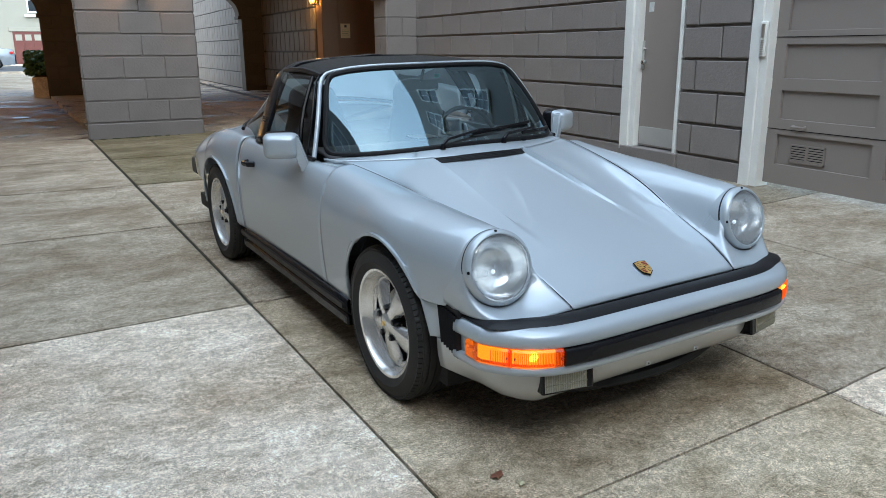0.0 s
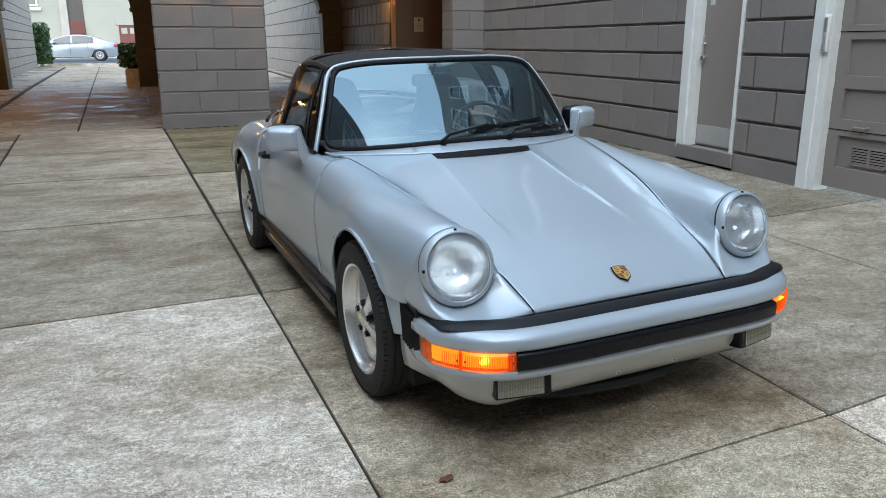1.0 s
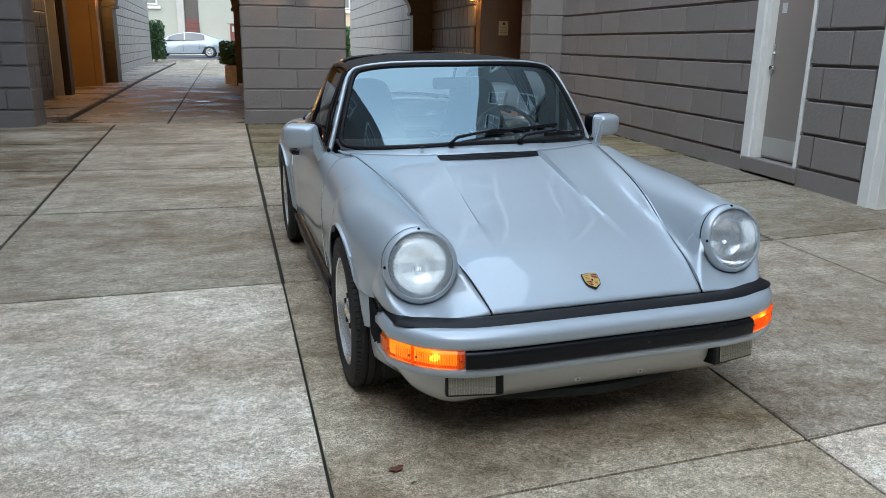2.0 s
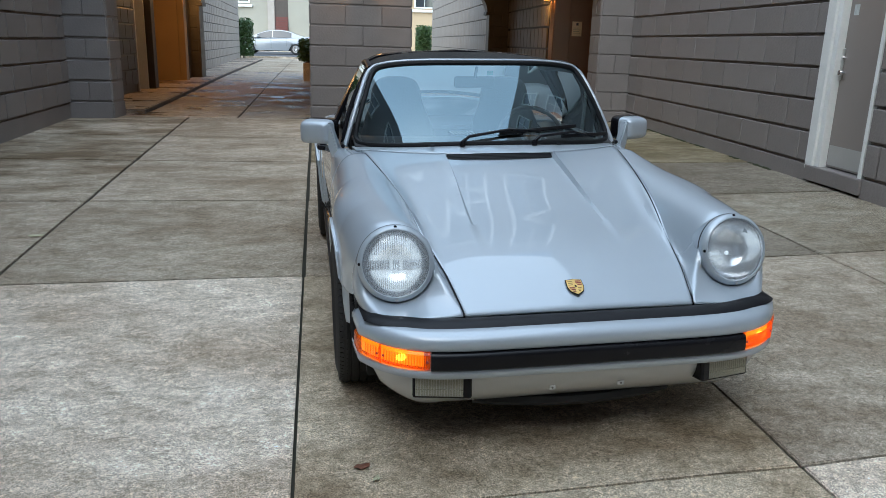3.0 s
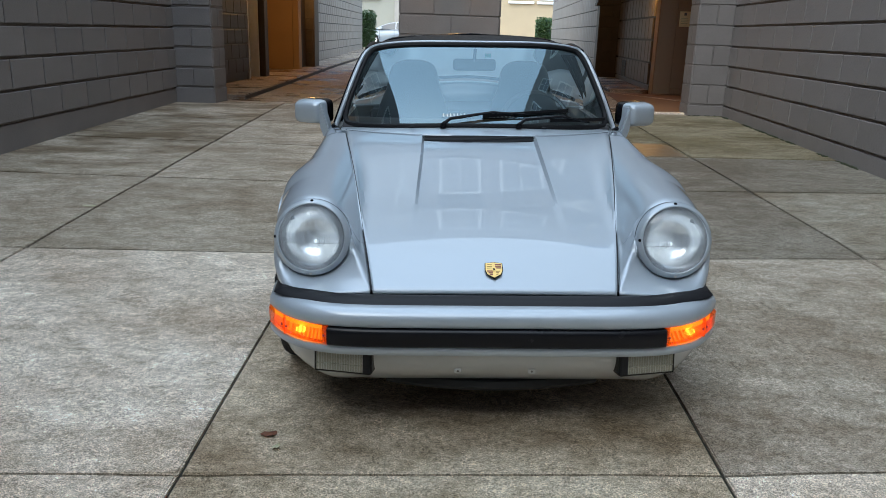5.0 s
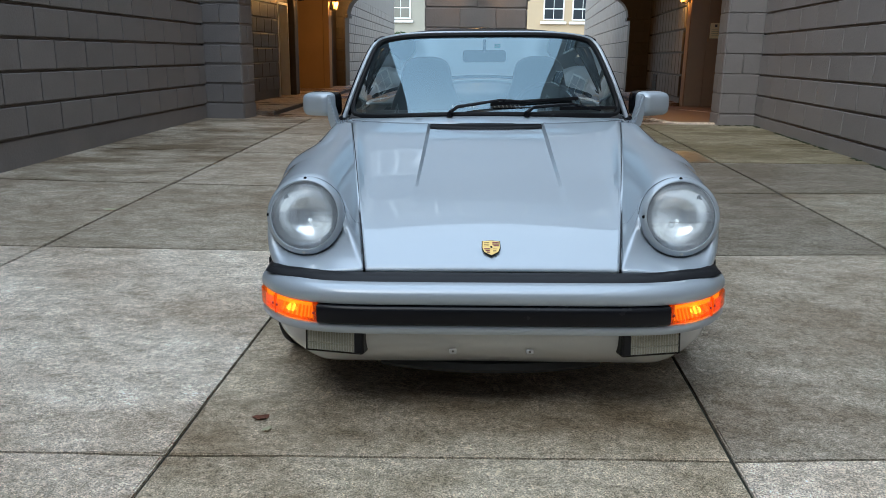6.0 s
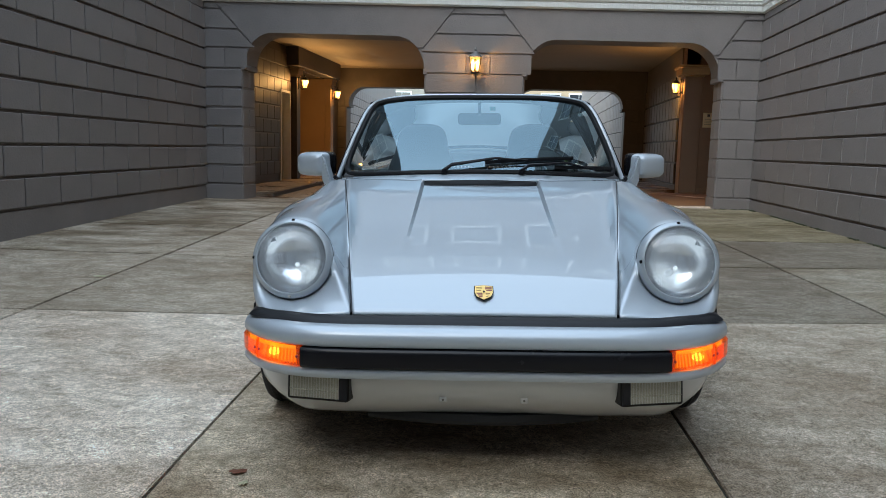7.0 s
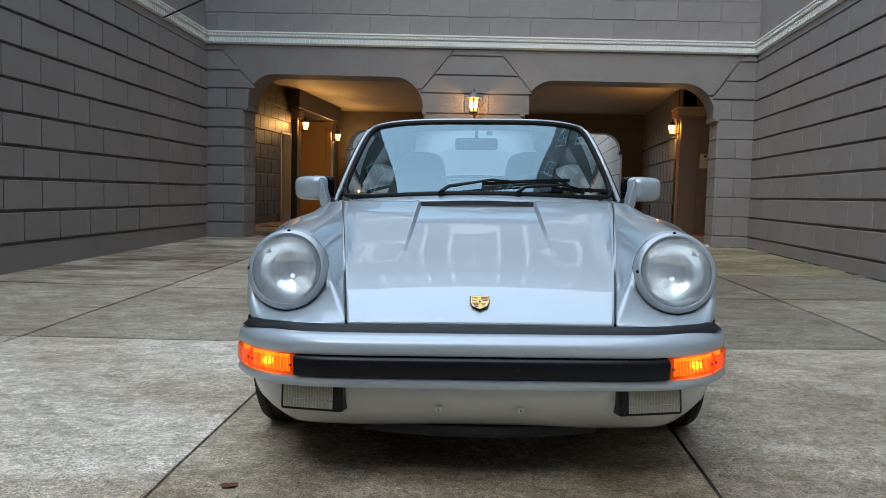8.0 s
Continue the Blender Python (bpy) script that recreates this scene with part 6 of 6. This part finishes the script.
for s in (1, -1):
    fy = bump_path(0.49) + 0.062
    fog = part("fog_light", boxed(-0.096, 0.096, -0.028, 0.05, -0.043, 0.043, 0.008, 2), M_TRIM, valance, "rectangular fog light with ribbed glass")
    fog.matrix_basis = pose(s * 0.487, fy - 0.002, 0.298, -6, 0, s * 11)
    f0, f1 = sorted((-s * 0.068, s * 0.086))
    part("fog_reflector", boxed(f0, f1, -0.0295, -0.024, -0.034, 0.034), M_FOG, fog)
    for k in range(18):
        x = f0 + 0.004 + k * (f1 - f0 - 0.008) / 17
        part("fog_rib", tube(bmesh.new(), [(x, -0.031, -0.033), (x, -0.031, 0.033)], 0.0030, 8), M_FOGRIB, fog, smooth=True)
    part("fog_bar", tube(bmesh.new(), [(f0, -0.033, -0.010), (f1, -0.033, -0.010)], 0.0015, 6), M_FOGRIB, fog)
    part("plate_fixing", boxed(s * 0.12 - 0.012, s * 0.12 + 0.012, 0.0295, 0.034, 0.256, 0.272, 0.003), M_PAINT2, valance)
    bm = lathe(bmesh.new(), [(0.0, 0.0), (0.0035, 0.0), (0.0035, 0.004)], 10, "y")
    bmesh.ops.translate(bm, verts=bm.verts, vec=(s * 0.12, 0.028, 0.264))
    part("fixing_screw", bm, M_LEAD, valance)

# ---- headlights ----
for s in (1, -1):
    hl = new("headlight")
    hl.parent = car
    hl.matrix_basis = pose(s * 0.612, 0.255, 0.646, -15.5, 0, s * 3)
    tagged(hl, "round lit headlight with fluted glass in a silver rim")
    part("trim_ring", lathe(bmesh.new(), [(0.126, 0.080), (0.1283, 0.045), (0.1297, 0.014), (0.1295, 0.0), (0.128, -0.006), (0.123, -0.0125), (0.1185, -0.0165), (0.115, -0.0185), (0.1130, -0.0183), (0.1115, -0.0155), (0.111, 0.0)], 64, "y"), M_PAINT, hl, smooth=40)
    part("ring_seal", lathe(bmesh.new(), [(0.1297, 0.022), (0.1309, 0.018), (0.1297, 0.014)], 48, "y"), M_RUBBER, hl, smooth=True)
    part("reflector", lathe(bmesh.new(), [(0.111, 0.0), (0.102, 0.03), (0.077, 0.055), (0.04, 0.07), (0.0, 0.075)], 48, "y"), M_REFLECT, hl, smooth=50)
    part("bezel", lathe(bmesh.new(), [(0.1150, -0.010), (0.1122, -0.0135), (0.110, -0.010), (0.110, 0.0)], 48, "y"), M_CHROME, hl, smooth=40)
    g = part("headlight_glass", outward(lathe(bmesh.new(), [(0.111, -0.008), (0.0985, -0.016), (0.0765, -0.024), (0.044, -0.030), (0.0, -0.032)], 48, "y"), (0, 0.2, 0)), M_SEALED, hl, "domed headlight glass", smooth=60)
    g.visible_shadow = False
    dome = lambda x, z: -0.008 - 0.024 * max(0.0, 1 - (x * x + z * z) / 0.111 ** 2)
    # flutes: fine over the crown, a strong band across the middle, faint below
    for count, za, zb, wide, thick_r in ((26, 0.030, 0.098, 0.094, 0.0013), (34, -0.018, 0.012, 0.090, 0.0021), (22, -0.085, -0.045, 0.070, 0.0007)):
        for k in range(count):
            x = -wide + 2 * wide * k / (count - 1)
            hz = math.sqrt(max(0.099 ** 2 - x * x, 0))
            a, b = max(za, -hz), min(zb, hz)
            if b - a < 0.01 or (count == 34 and k in (13, 14, 19, 20)):
                continue
            rbs = part("lens_flute", tube(bmesh.new(), [(x, dome(x, z) + 0.003, z) for z in lin(a, b, 4)], thick_r, 4), M_FLUTE, hl)
            rbs.visible_shadow = False
    for z in (-0.020,):
        hx = math.sqrt(0.098 ** 2 - z * z)
        rbs = part("lens_ridge", tube(bmesh.new(), [(x, dome(x, z) + 0.003, z) for x in lin(-hx, hx, 9)], 0.0008, 4), M_FLUTE, hl)
        rbs.visible_shadow = False
    for a in (88, 205, 325):
        bm = lathe(bmesh.new(), [(0.0, -0.004), (0.0035, -0.003), (0.005, 0.0), (0.005, 0.004)], 10, "y")
        bmesh.ops.translate(bm, verts=bm.verts, vec=(0.072 * math.cos(radians(a)), -0.0225, 0.072 * math.sin(radians(a))))
        part("aiming_nub", bm, M_FLUTE, hl, smooth=True)
    part("rim_fluting", lathe(bmesh.new(), [(0.1095, -0.0085), (0.1028, -0.0135), (0.1022, -0.0125), (0.108, -0.007)], 48, "y"), M_FLUTE, hl, "fine fluting round the edge of the glass").visible_shadow = False
    bm = bmesh.new()
    bmesh.ops.create_uvsphere(bm, u_segments=16, v_segments=10, radius=0.008, matrix=Matrix.Translation((0.004, 0.048, -0.014)))
    part("bulb", bm, M_BEAMHOT, hl, "glowing bulb", smooth=True)
    beam = bpy.data.lights.new("headlight_lamp", "POINT")
    beam.energy, beam.color, beam.shadow_soft_size = 0.009, (0.92, 0.96, 1.0), 0.03
    lamp = new("headlight_lamp", beam)
    lamp.parent = hl
    lamp.matrix_basis = pose(0.006, 0.020, -0.020)
    for a in (90, 180 if s < 0 else 0, 270) if s < 0 else (90, 180, 270):
        bm = lathe(bmesh.new(), [(0.0, -0.0225), (0.005, -0.022), (0.006, -0.018)], 10, "y")
        bmesh.ops.translate(bm, verts=bm.verts, vec=(0.1215 * math.cos(radians(a)), 0.0065, 0.1215 * math.sin(radians(a))))
        part("rim_screw", bm, M_TRIM if a != 270 else M_STEEL, hl)

# wing nose: the skin between the bumper seal and each headlight's rim
k_t = [0.0, 0.12, 0.25, 0.38, 0.50, 0.62, 0.74, 0.87, 1.0]
n_ang = curve_of(list(zip(k_t, (202, 232, 260, 287, 310, 332, 352, 374, 396))))
n_x = curve_of(list(zip(k_t, (0.4075, 0.49, 0.575, 0.645, 0.697, 0.728, 0.743, 0.751, 0.757))))
n_y = curve_of(list(zip(k_t, (0.116, 0.116, 0.116, 0.136, 0.178, 0.234, 0.296, 0.365, 0.445))))
n_z = curve_of(list(zip(k_t, (0.498, 0.498, 0.498, 0.498, 0.498, 0.499, 0.502, 0.510, 0.535))))
for s in (1, -1):
    hm = pose(s * 0.612, 0.255, 0.646, -15.5, 0, s * 3)
    # the fillet from the seam beside the bonnet up to the rim, melting into the wing behind
    rows = []
    for k in range(22):
        w = k / 22
        a = radians(138 + (202 - 138) * w)
        y = 0.36 + (0.117 - 0.36) * w
        low_pt = Vector((f_hx(y) + 0.0045, y, z_in(f_hx(y) + 0.0045, y) + 0.0015))
        up_pt = hm @ Vector((s * 0.1285 * math.cos(a), 0.012, 0.1285 * math.sin(a)))
        up_pt.x *= s
        row = []
        for v in lin(0, 1, 11):
            p = low_pt.lerp(up_pt, v)
            zw = wing_top(p.x, p.y)
            p.z = max(zw + (p.z - zw) * step(0.0, 0.9, w), zw + 0.0012)
            row.append((s * p.x, p.y, p.z))
        rows.append(row)
    for t in lin(0, 1, 41):
        a = radians(n_ang(t))
        up_pt = hm @ Vector((s * 0.1285 * math.cos(a), 0.012, 0.1285 * math.sin(a)))
        low_pt = Vector((s * n_x(t), n_y(t), n_z(t)))
        out = ((up_pt + low_pt) / 2 - Vector((s * 0.56, 0.42, 0.60))).normalized()
        rows.append([low_pt.lerp(up_pt, v) + out * 0.010 * step(0.0, 0.35, t) * math.sin(math.pi * v) for v in lin(0, 1, 11)])
    panel("wing_nose", rows, car, M_PAINT, t=0.004, smooth=60)

# ---- badge, washers, wipers ----
by = 0.195
badge = new("bonnet_badge")
badge.parent = car
badge.matrix_basis = pose(0.0, by, z_in(0, by) + 0.005, 27, 0, 0)
tagged(badge, "small gilt and maroon shield badge")
sh = [(-0.027, 0.030), (0.0, 0.034), (0.027, 0.030), (0.028, 0.0), (0.022, -0.020), (0.0, -0.036), (-0.022, -0.020), (-0.028, 0.0)]
part("badge_back", prism(bmesh.new(), [(x * 1.1, y * 1.1) for x, y in sh], 0, 0.002, "z"), M_TRIM, badge)
part("badge_shield", prism(bmesh.new(), sh, 0.002, 0.004, "z"), M_GOLD, badge)
for k in range(3):
    z = 0.006 + 0.008 * k
    part("badge_bar", prism(bmesh.new(), [(0.004, z), (0.025, z), (0.025, z + 0.005), (0.004, z + 0.005)], 0.004, 0.0046, "z"), M_MAROON, badge)
    part("badge_bar", prism(bmesh.new(), [(-0.023 + 0.004 * k, -0.004 - 0.008 * k), (-0.004, -0.004 - 0.008 * k), (-0.004, -0.009 - 0.008 * k), (-0.022 + 0.004 * k, -0.009 - 0.008 * k)], 0.004, 0.0046, "z"), M_MAROON, badge)
    part("badge_bar", prism(bmesh.new(), [(-0.023, z), (-0.006, z + 0.001), (-0.006, z + 0.003), (-0.023, z + 0.0015)], 0.004, 0.0046, "z"), M_SOIL, badge)
    part("badge_bar", prism(bmesh.new(), [(0.006, -0.006 - 0.007 * k), (0.020 - 0.003 * k, -0.006 - 0.007 * k), (0.019 - 0.003 * k, -0.008 - 0.007 * k), (0.006, -0.008 - 0.007 * k)], 0.004, 0.0046, "z"), M_SOIL, badge)
part("badge_centre", prism(bmesh.new(), [(-0.008, 0.009), (0.008, 0.009), (0.008, -0.002), (0.0, -0.010), (-0.008, -0.002)], 0.0046, 0.0054, "z"), M_GOLD, badge)
part("badge_mark", prism(bmesh.new(), [(-0.003, 0.006), (0.003, 0.004), (0.004, -0.003), (-0.002, -0.005)], 0.0054, 0.0058, "z"), M_TRIM, badge)
for s in (1, -1):
    part("washer_jet", boxed(s * 0.31 - 0.012, s * 0.31 + 0.012, 1.352, 1.372, 0.862, 0.872, 0.004, 2), M_TRIM, car)
for px, py, tip, name in ((-0.165, 1.372, (0.30, 0.13), "wiper"), (0.190, 1.375, (0.62, 0.04), "wiper")):
    wp = part("wiper", lathe(bmesh.new(), [(0.0, 0.026), (0.011, 0.024), (0.014, 0.0)], 12, "z"), M_TRIM, car, "black wiper arm and blade", smooth=40)
    wp.matrix_basis = pose(px, py - 0.01, 0.862)
    tipu, tipv = tip[0] / 0.66, tip[1]
    loc = lambda u, v, o: ws_pt(u, v) + Vector((0, -0.5, 0.55)).normalized() * o - Vector((px, py - 0.01, 0.862))
    arm = [(0, 0, 0.020), loc(px / 0.67 + 0.05, 0.035, 0.030), loc((px / 0.67 + tipu) / 2, 0.06 + tipv * 0.3, 0.035), loc(tipu - 0.12, tipv * 0.8, 0.022)]
    part("wiper_arm", tube(bmesh.new(), arm, [0.009, 0.008, 0.006, 0.004], 8), M_TRIM, wp, smooth=True)
    b0, b1 = tipu - 0.42, min(tipu + 0.22, 0.97)
    part("wiper_blade", tube(bmesh.new(), [loc(u, 0.045 + (tipv) * (0.35 + 0.65 * (u - b0) / (b1 - b0)), 0.012) for u in lin(b0, b1, 10)], 0.006, 6, 1.6), M_RUBBER, wp, smooth=True)

# ---- interior ----
def seat(x):
    st = part("seat", boxed(-0.24, 0.24, 2.0, 2.45, 0.34, 0.50, 0.05, 3), M_SEAT, car, "dark leather seat with a tall headrest", smooth=True)
    st.matrix_basis = pose(x, 0, 0)
    prof = curve_of([(0, 0.23), (0.35, 0.24), (0.60, 0.205), (0.75, 0.165), (0.88, 0.148), (0.94, 0.132), (0.98, 0.10), (1.0, 0.05)])
    rows = []
    for k in range(25):
        t = 1 - (1 - k / 24) ** 1.7
        w, z, yb = prof(t), 0.45 + 0.66 * t, 2.42 + 0.16 * t
        row = []
        for q in range(16):
            a = 2 * math.pi * q / 16
            row.append((w * math.copysign(abs(math.cos(a)) ** 0.5, math.cos(a)), yb + 0.055 * math.copysign(abs(math.sin(a)) ** 0.7, math.sin(a)) * (1 - 0.3 * t), z))
        rows.append(row)
    bm = bmesh.new()
    vs = grid(bm, rows, close=True)
    bm.faces.new(vs[-1])
    part("backrest", bm, M_SEAT, st, smooth=60)


seat(-0.34)
seat(0.34)
rows = [[(u * 0.66, y + 0.14 * u * u * (1 if y < 1.6 else 0.6), z) for u in lin(-1, 1, 17)] for y, z in ((1.42, 0.845), (1.50, 0.86), (1.62, 0.865), (1.72, 0.86), (1.76, 0.84), (1.76, 0.62))]
panel("dashboard", rows, car, M_SEAT, "black dashboard", t=0.02)
for x0, x1 in ((-0.17, -0.03), (0.04, 0.20)):
    gr = part("demister_grille", boxed(x0, x1, 1.60, 1.73, 0.876, 0.884, 0.003), M_RUBBER, car, "black slotted grille on the dashboard")
    for k in range(7):
        part("grille_slat", boxed(x0 + 0.008 + k * (x1 - x0 - 0.016) / 7, x0 + 0.013 + k * (x1 - x0 - 0.016) / 7, 1.605, 1.725, 0.884, 0.888), M_STEEL, gr)
part("inspection_sticker", boxed(0.05, 0.08, 1.80, 1.802, 1.165, 1.185), mat("green_sticker", (0.05, 0.35, 0.28), 0.5), car, "small green sticker inside the windscreen")
bm = bmesh.new()
ringp = [(0.19 * math.cos(a), 0, 0.19 * math.sin(a)) for a in lin(0, 2 * math.pi, 40)]
tube(bm, ringp, 0.012, 8, 1.0, False)
wheel_s = part("steering_wheel", bm, M_SEAT, car, "black steering wheel", smooth=True)
wheel_s.matrix_basis = pose(0.34, 1.93, 0.80, -22, 0, 0)
for a in (0.2, math.pi - 0.2, 1.5 * math.pi):
    part("spoke", tube(bmesh.new(), [(0, 0.01, 0), (0.19 * math.cos(a), 0, 0.19 * math.sin(a))], 0.012, 6), M_SEAT, wheel_s)
part("hub", lathe(bmesh.new(), [(0.0, -0.02), (0.05, -0.015), (0.055, 0.02), (0.0, 0.02)], 20, "y"), M_SEAT, wheel_s, smooth=True)
mirror = part("rear_view_mirror", boxed(-0.112, 0.112, 1.855, 1.895, 1.093, 1.155, 0.018, 4), M_SEAT, car, smooth=True)
part("mirror_stalk", tube(bmesh.new(), [(0, 1.86, 1.15), (0, 1.83, 1.205)], 0.008, 6), M_TRIM, mirror)

# ---- parked sedan in the street ----
def sedan(m):
    t = thing("sedan_car", "pale silver four-door sedan parked across the street", "car", m)
    low = [(-2.4, 0.30), (-2.38, 0.58), (-2.25, 0.72), (-1.9, 0.84), (-1.45, 0.93), (0.0, 0.98), (1.45, 1.04), (2.05, 1.06), (2.3, 1.0), (2.4, 0.7), (2.38, 0.32)]
    fw = curve_of([(-2.4, 0.55), (-2.1, 0.78), (-1.4, 0.90), (1.4, 0.90), (2.1, 0.80), (2.4, 0.62)])
    top = curve_of(low[1:-1])
    rows = []
    for x in lin(-2.38, 2.38, 50):
        z1 = top(x)
        zb = 0.24
        for c in (-1.4, 1.38):
            if abs(x - c) < 0.37:
                zb = max(zb, 0.33 + math.sqrt(0.37 ** 2 - (x - c) ** 2))
        w = fw(x)
        rows.append([(x, -w * 0.97, zb), (x, -w, 0.62), (x, -w * 0.97, z1 - 0.08), (x, -w * 0.85, z1), (x, 0, z1 + 0.03), (x, w * 0.85, z1), (x, w * 0.97, z1 - 0.08), (x, w, 0.62), (x, w * 0.97, zb)])
    bm = bmesh.new()
    grid(bm, rows)
    part("body", bm, M_SEDAN, t, smooth=50)
    cab = curve_of([(-1.45, 0.94), (-0.8, 1.27), (-0.3, 1.41), (0.3, 1.46), (0.9, 1.40), (1.5, 1.20), (2.0, 1.07)])
    rows = [[(x, -0.82, min(0.98, cab(x))), (x, -0.62 - 0.4 * (1.46 - cab(x)), cab(x) - 0.03), (x, -0.5, cab(x)), (x, 0.5, cab(x)), (x, 0.62 + 0.4 * (1.46 - cab(x)), cab(x) - 0.03), (x, 0.82, min(0.98, cab(x)))] for x in lin(-1.45, 2.0, 30)]
    bm = bmesh.new()
    grid(bm, rows)
    part("roof", bm, M_SEDAN, t, smooth=50)
    for a, b in ((-0.92, -0.05), (0.02, 1.12)):
        rows = [[(x, -0.828 + (0.19 - 0.4 * (1.46 - cab(x))) * v, 1.01 + (max(cab(x) - 0.06, 1.02) - 1.01) * v) for x in lin(a, b, 8)] for v in (0, 1)]
        bm = bmesh.new()
        grid(bm, rows)
        part("side_window", bm, M_PANE, t)
    for c in (-1.4, 1.38):
        for s in (-1, 1):
            w = part("wheel", lathe(bmesh.new(), [(0.22, -0.1), (0.32, -0.1), (0.335, -0.06), (0.335, 0.06), (0.32, 0.1), (0.22, 0.1)], 24, "y"), M_TYRE, t, smooth=True)
            w.matrix_basis = pose(c, s * 0.80, 0.335)
            part("rim", lathe(bmesh.new(), [(0.0, s * 0.07), (0.06, s * 0.08), (0.22, s * 0.085), (0.225, s * 0.05)], 24, "y"), M_ALLOY, w)
            for k in range(8):
                an = 2 * math.pi * k / 8
                part("rim_slot", boxed(0.12 * math.cos(an) - 0.02, 0.12 * math.cos(an) + 0.02, s * 0.083 - 0.004, s * 0.083 + 0.004, 0.12 * math.sin(an) - 0.02, 0.12 * math.sin(an) + 0.02), M_TRIM, w)
    part("tail_light", boxed(2.18, 2.36, -0.80, -0.60, 0.80, 0.93, 0.02), glow("tail_lens", (0.4, 0.02, 0.02), 0.1), t)
    part("head_light", boxed(-2.30, -2.05, -0.80, -0.62, 0.66, 0.76, 0.02), M_CHROME, t)
    part("door_mirror", boxed(-0.95, -0.82, -1.0, -0.86, 1.0, 1.1, 0.02), M_SEDAN, t)
    part("door_line", boxed(-0.105, -0.095, -0.906, -0.898, 0.35, 1.0), M_TRIM, t)
    part("door_line", boxed(-1.02, -1.01, -0.906, -0.898, 0.35, 1.0), M_TRIM, t)
    part("door_line", boxed(0.80, 0.81, -0.906, -0.898, 0.5, 1.0), M_TRIM, t)
    part("underbody", boxed(-2.1, 2.1, -0.75, 0.75, 0.2, 0.5), M_NEARBLACK, t)
    return t


sedan(pose(-6.67, 46.8, 0.40, 0, 0, 0))

# ---- drain cover, moss at the wall feet ----
cover = new("drain_cover", finish(lathe(bmesh.new(), [(0.0, 0.006), (0.15, 0.006), (0.16, 0.003), (0.16, -0.03)], 32, "z"), "drain_cover", M_STEEL, 40))
cover.matrix_basis = pose(-2.71, 14.45, ground_z(-2.71, 14.45))
tagged(cover, "round pale metal drain cover set in the damp drive", "drain cover")


def moss_strip(x0, y0, x1, y1, seed):
    """Irregular clumps of moss along the foot of a wall."""
    rnd = random.Random(seed)
    ln = math.hypot(x1 - x0, y1 - y0)
    bm = bmesh.new()
    for k in range(int(ln * 46)):
        t = rnd.random()
        if math.sin(t * ln * 2.3 + seed) + 0.5 * math.sin(t * ln * 7.1) < -0.35:
            continue
        x, y = x0 + (x1 - x0) * t + rnd.uniform(-0.012, 0.012), y0 + (y1 - y0) * t + rnd.uniform(-0.012, 0.012)
        w = rnd.uniform(0.008, 0.026)
        bmesh.ops.create_icosphere(bm, subdivisions=1, radius=1.0, matrix=Matrix.Translation((x, y, ground_z(x, y) + 0.001)) @ Matrix.Rotation(rnd.uniform(0, 6), 4, "Z") @ Matrix.Diagonal((w * 1.5, w * 0.7, w * 0.55, 1)))
    ob = new("moss", finish(bm, "moss", M_MOSS))
    tagged(ob, "dark green moss along the foot of a wall", "moss", kind="stuff")


moss_strip(-1.66, ARCH_Y - 0.022, -0.09, ARCH_Y - 0.022, 1)
moss_strip(2.92, ARCH_Y - 0.022, 3.44, ARCH_Y - 0.022, 2)
moss_strip(3.46 - 0.045, ARCH_Y - 0.1, 3.46 + 4.8 * dxr - 0.04, ARCH_Y + 4.8 * dyr, 3)

# ---- small litter on the ground ----
def leaf_on_ground(x, y, size, material, label, turn):
    bm = bmesh.new()
    pts = [(math.cos(a) * size * (1 + 0.25 * math.sin(3 * a)), math.sin(a) * size * 0.6) for a in lin(0, 2 * math.pi, 13)[:-1]]
    c = bm.verts.new((0, 0, 0.012))
    vs = [bm.verts.new((p, q, 0.004 + 0.006 * abs(math.sin(2 * k)))) for k, (p, q) in enumerate(pts)]
    for a, b in zip(vs, vs[1:] + vs[:1]):
        bm.faces.new((c, a, b))
    ob = new("fallen_leaf", finish(bm, "fallen_leaf", material))
    ob.matrix_basis = pose(x, y, ground_z(x, y) + 0.001, 0, 0, turn)
    m = ob.modifiers.new("thickness", "SOLIDIFY")
    m.thickness = 0.002
    tagged(ob, label, "leaf", "fallen leaves")


leaf_on_ground(-0.732, -0.008, 0.026, M_SOIL, "curled red-brown dead leaf on the concrete", 20)
leaf_on_ground(-0.685, -0.081, 0.016, M_PALELEAF, "scrap of pale paper litter on the concrete", 60)
leaf_on_ground(-2.957, 2.924, 0.045, M_PALELEAF, "pale dry leaf on the concrete", 10)
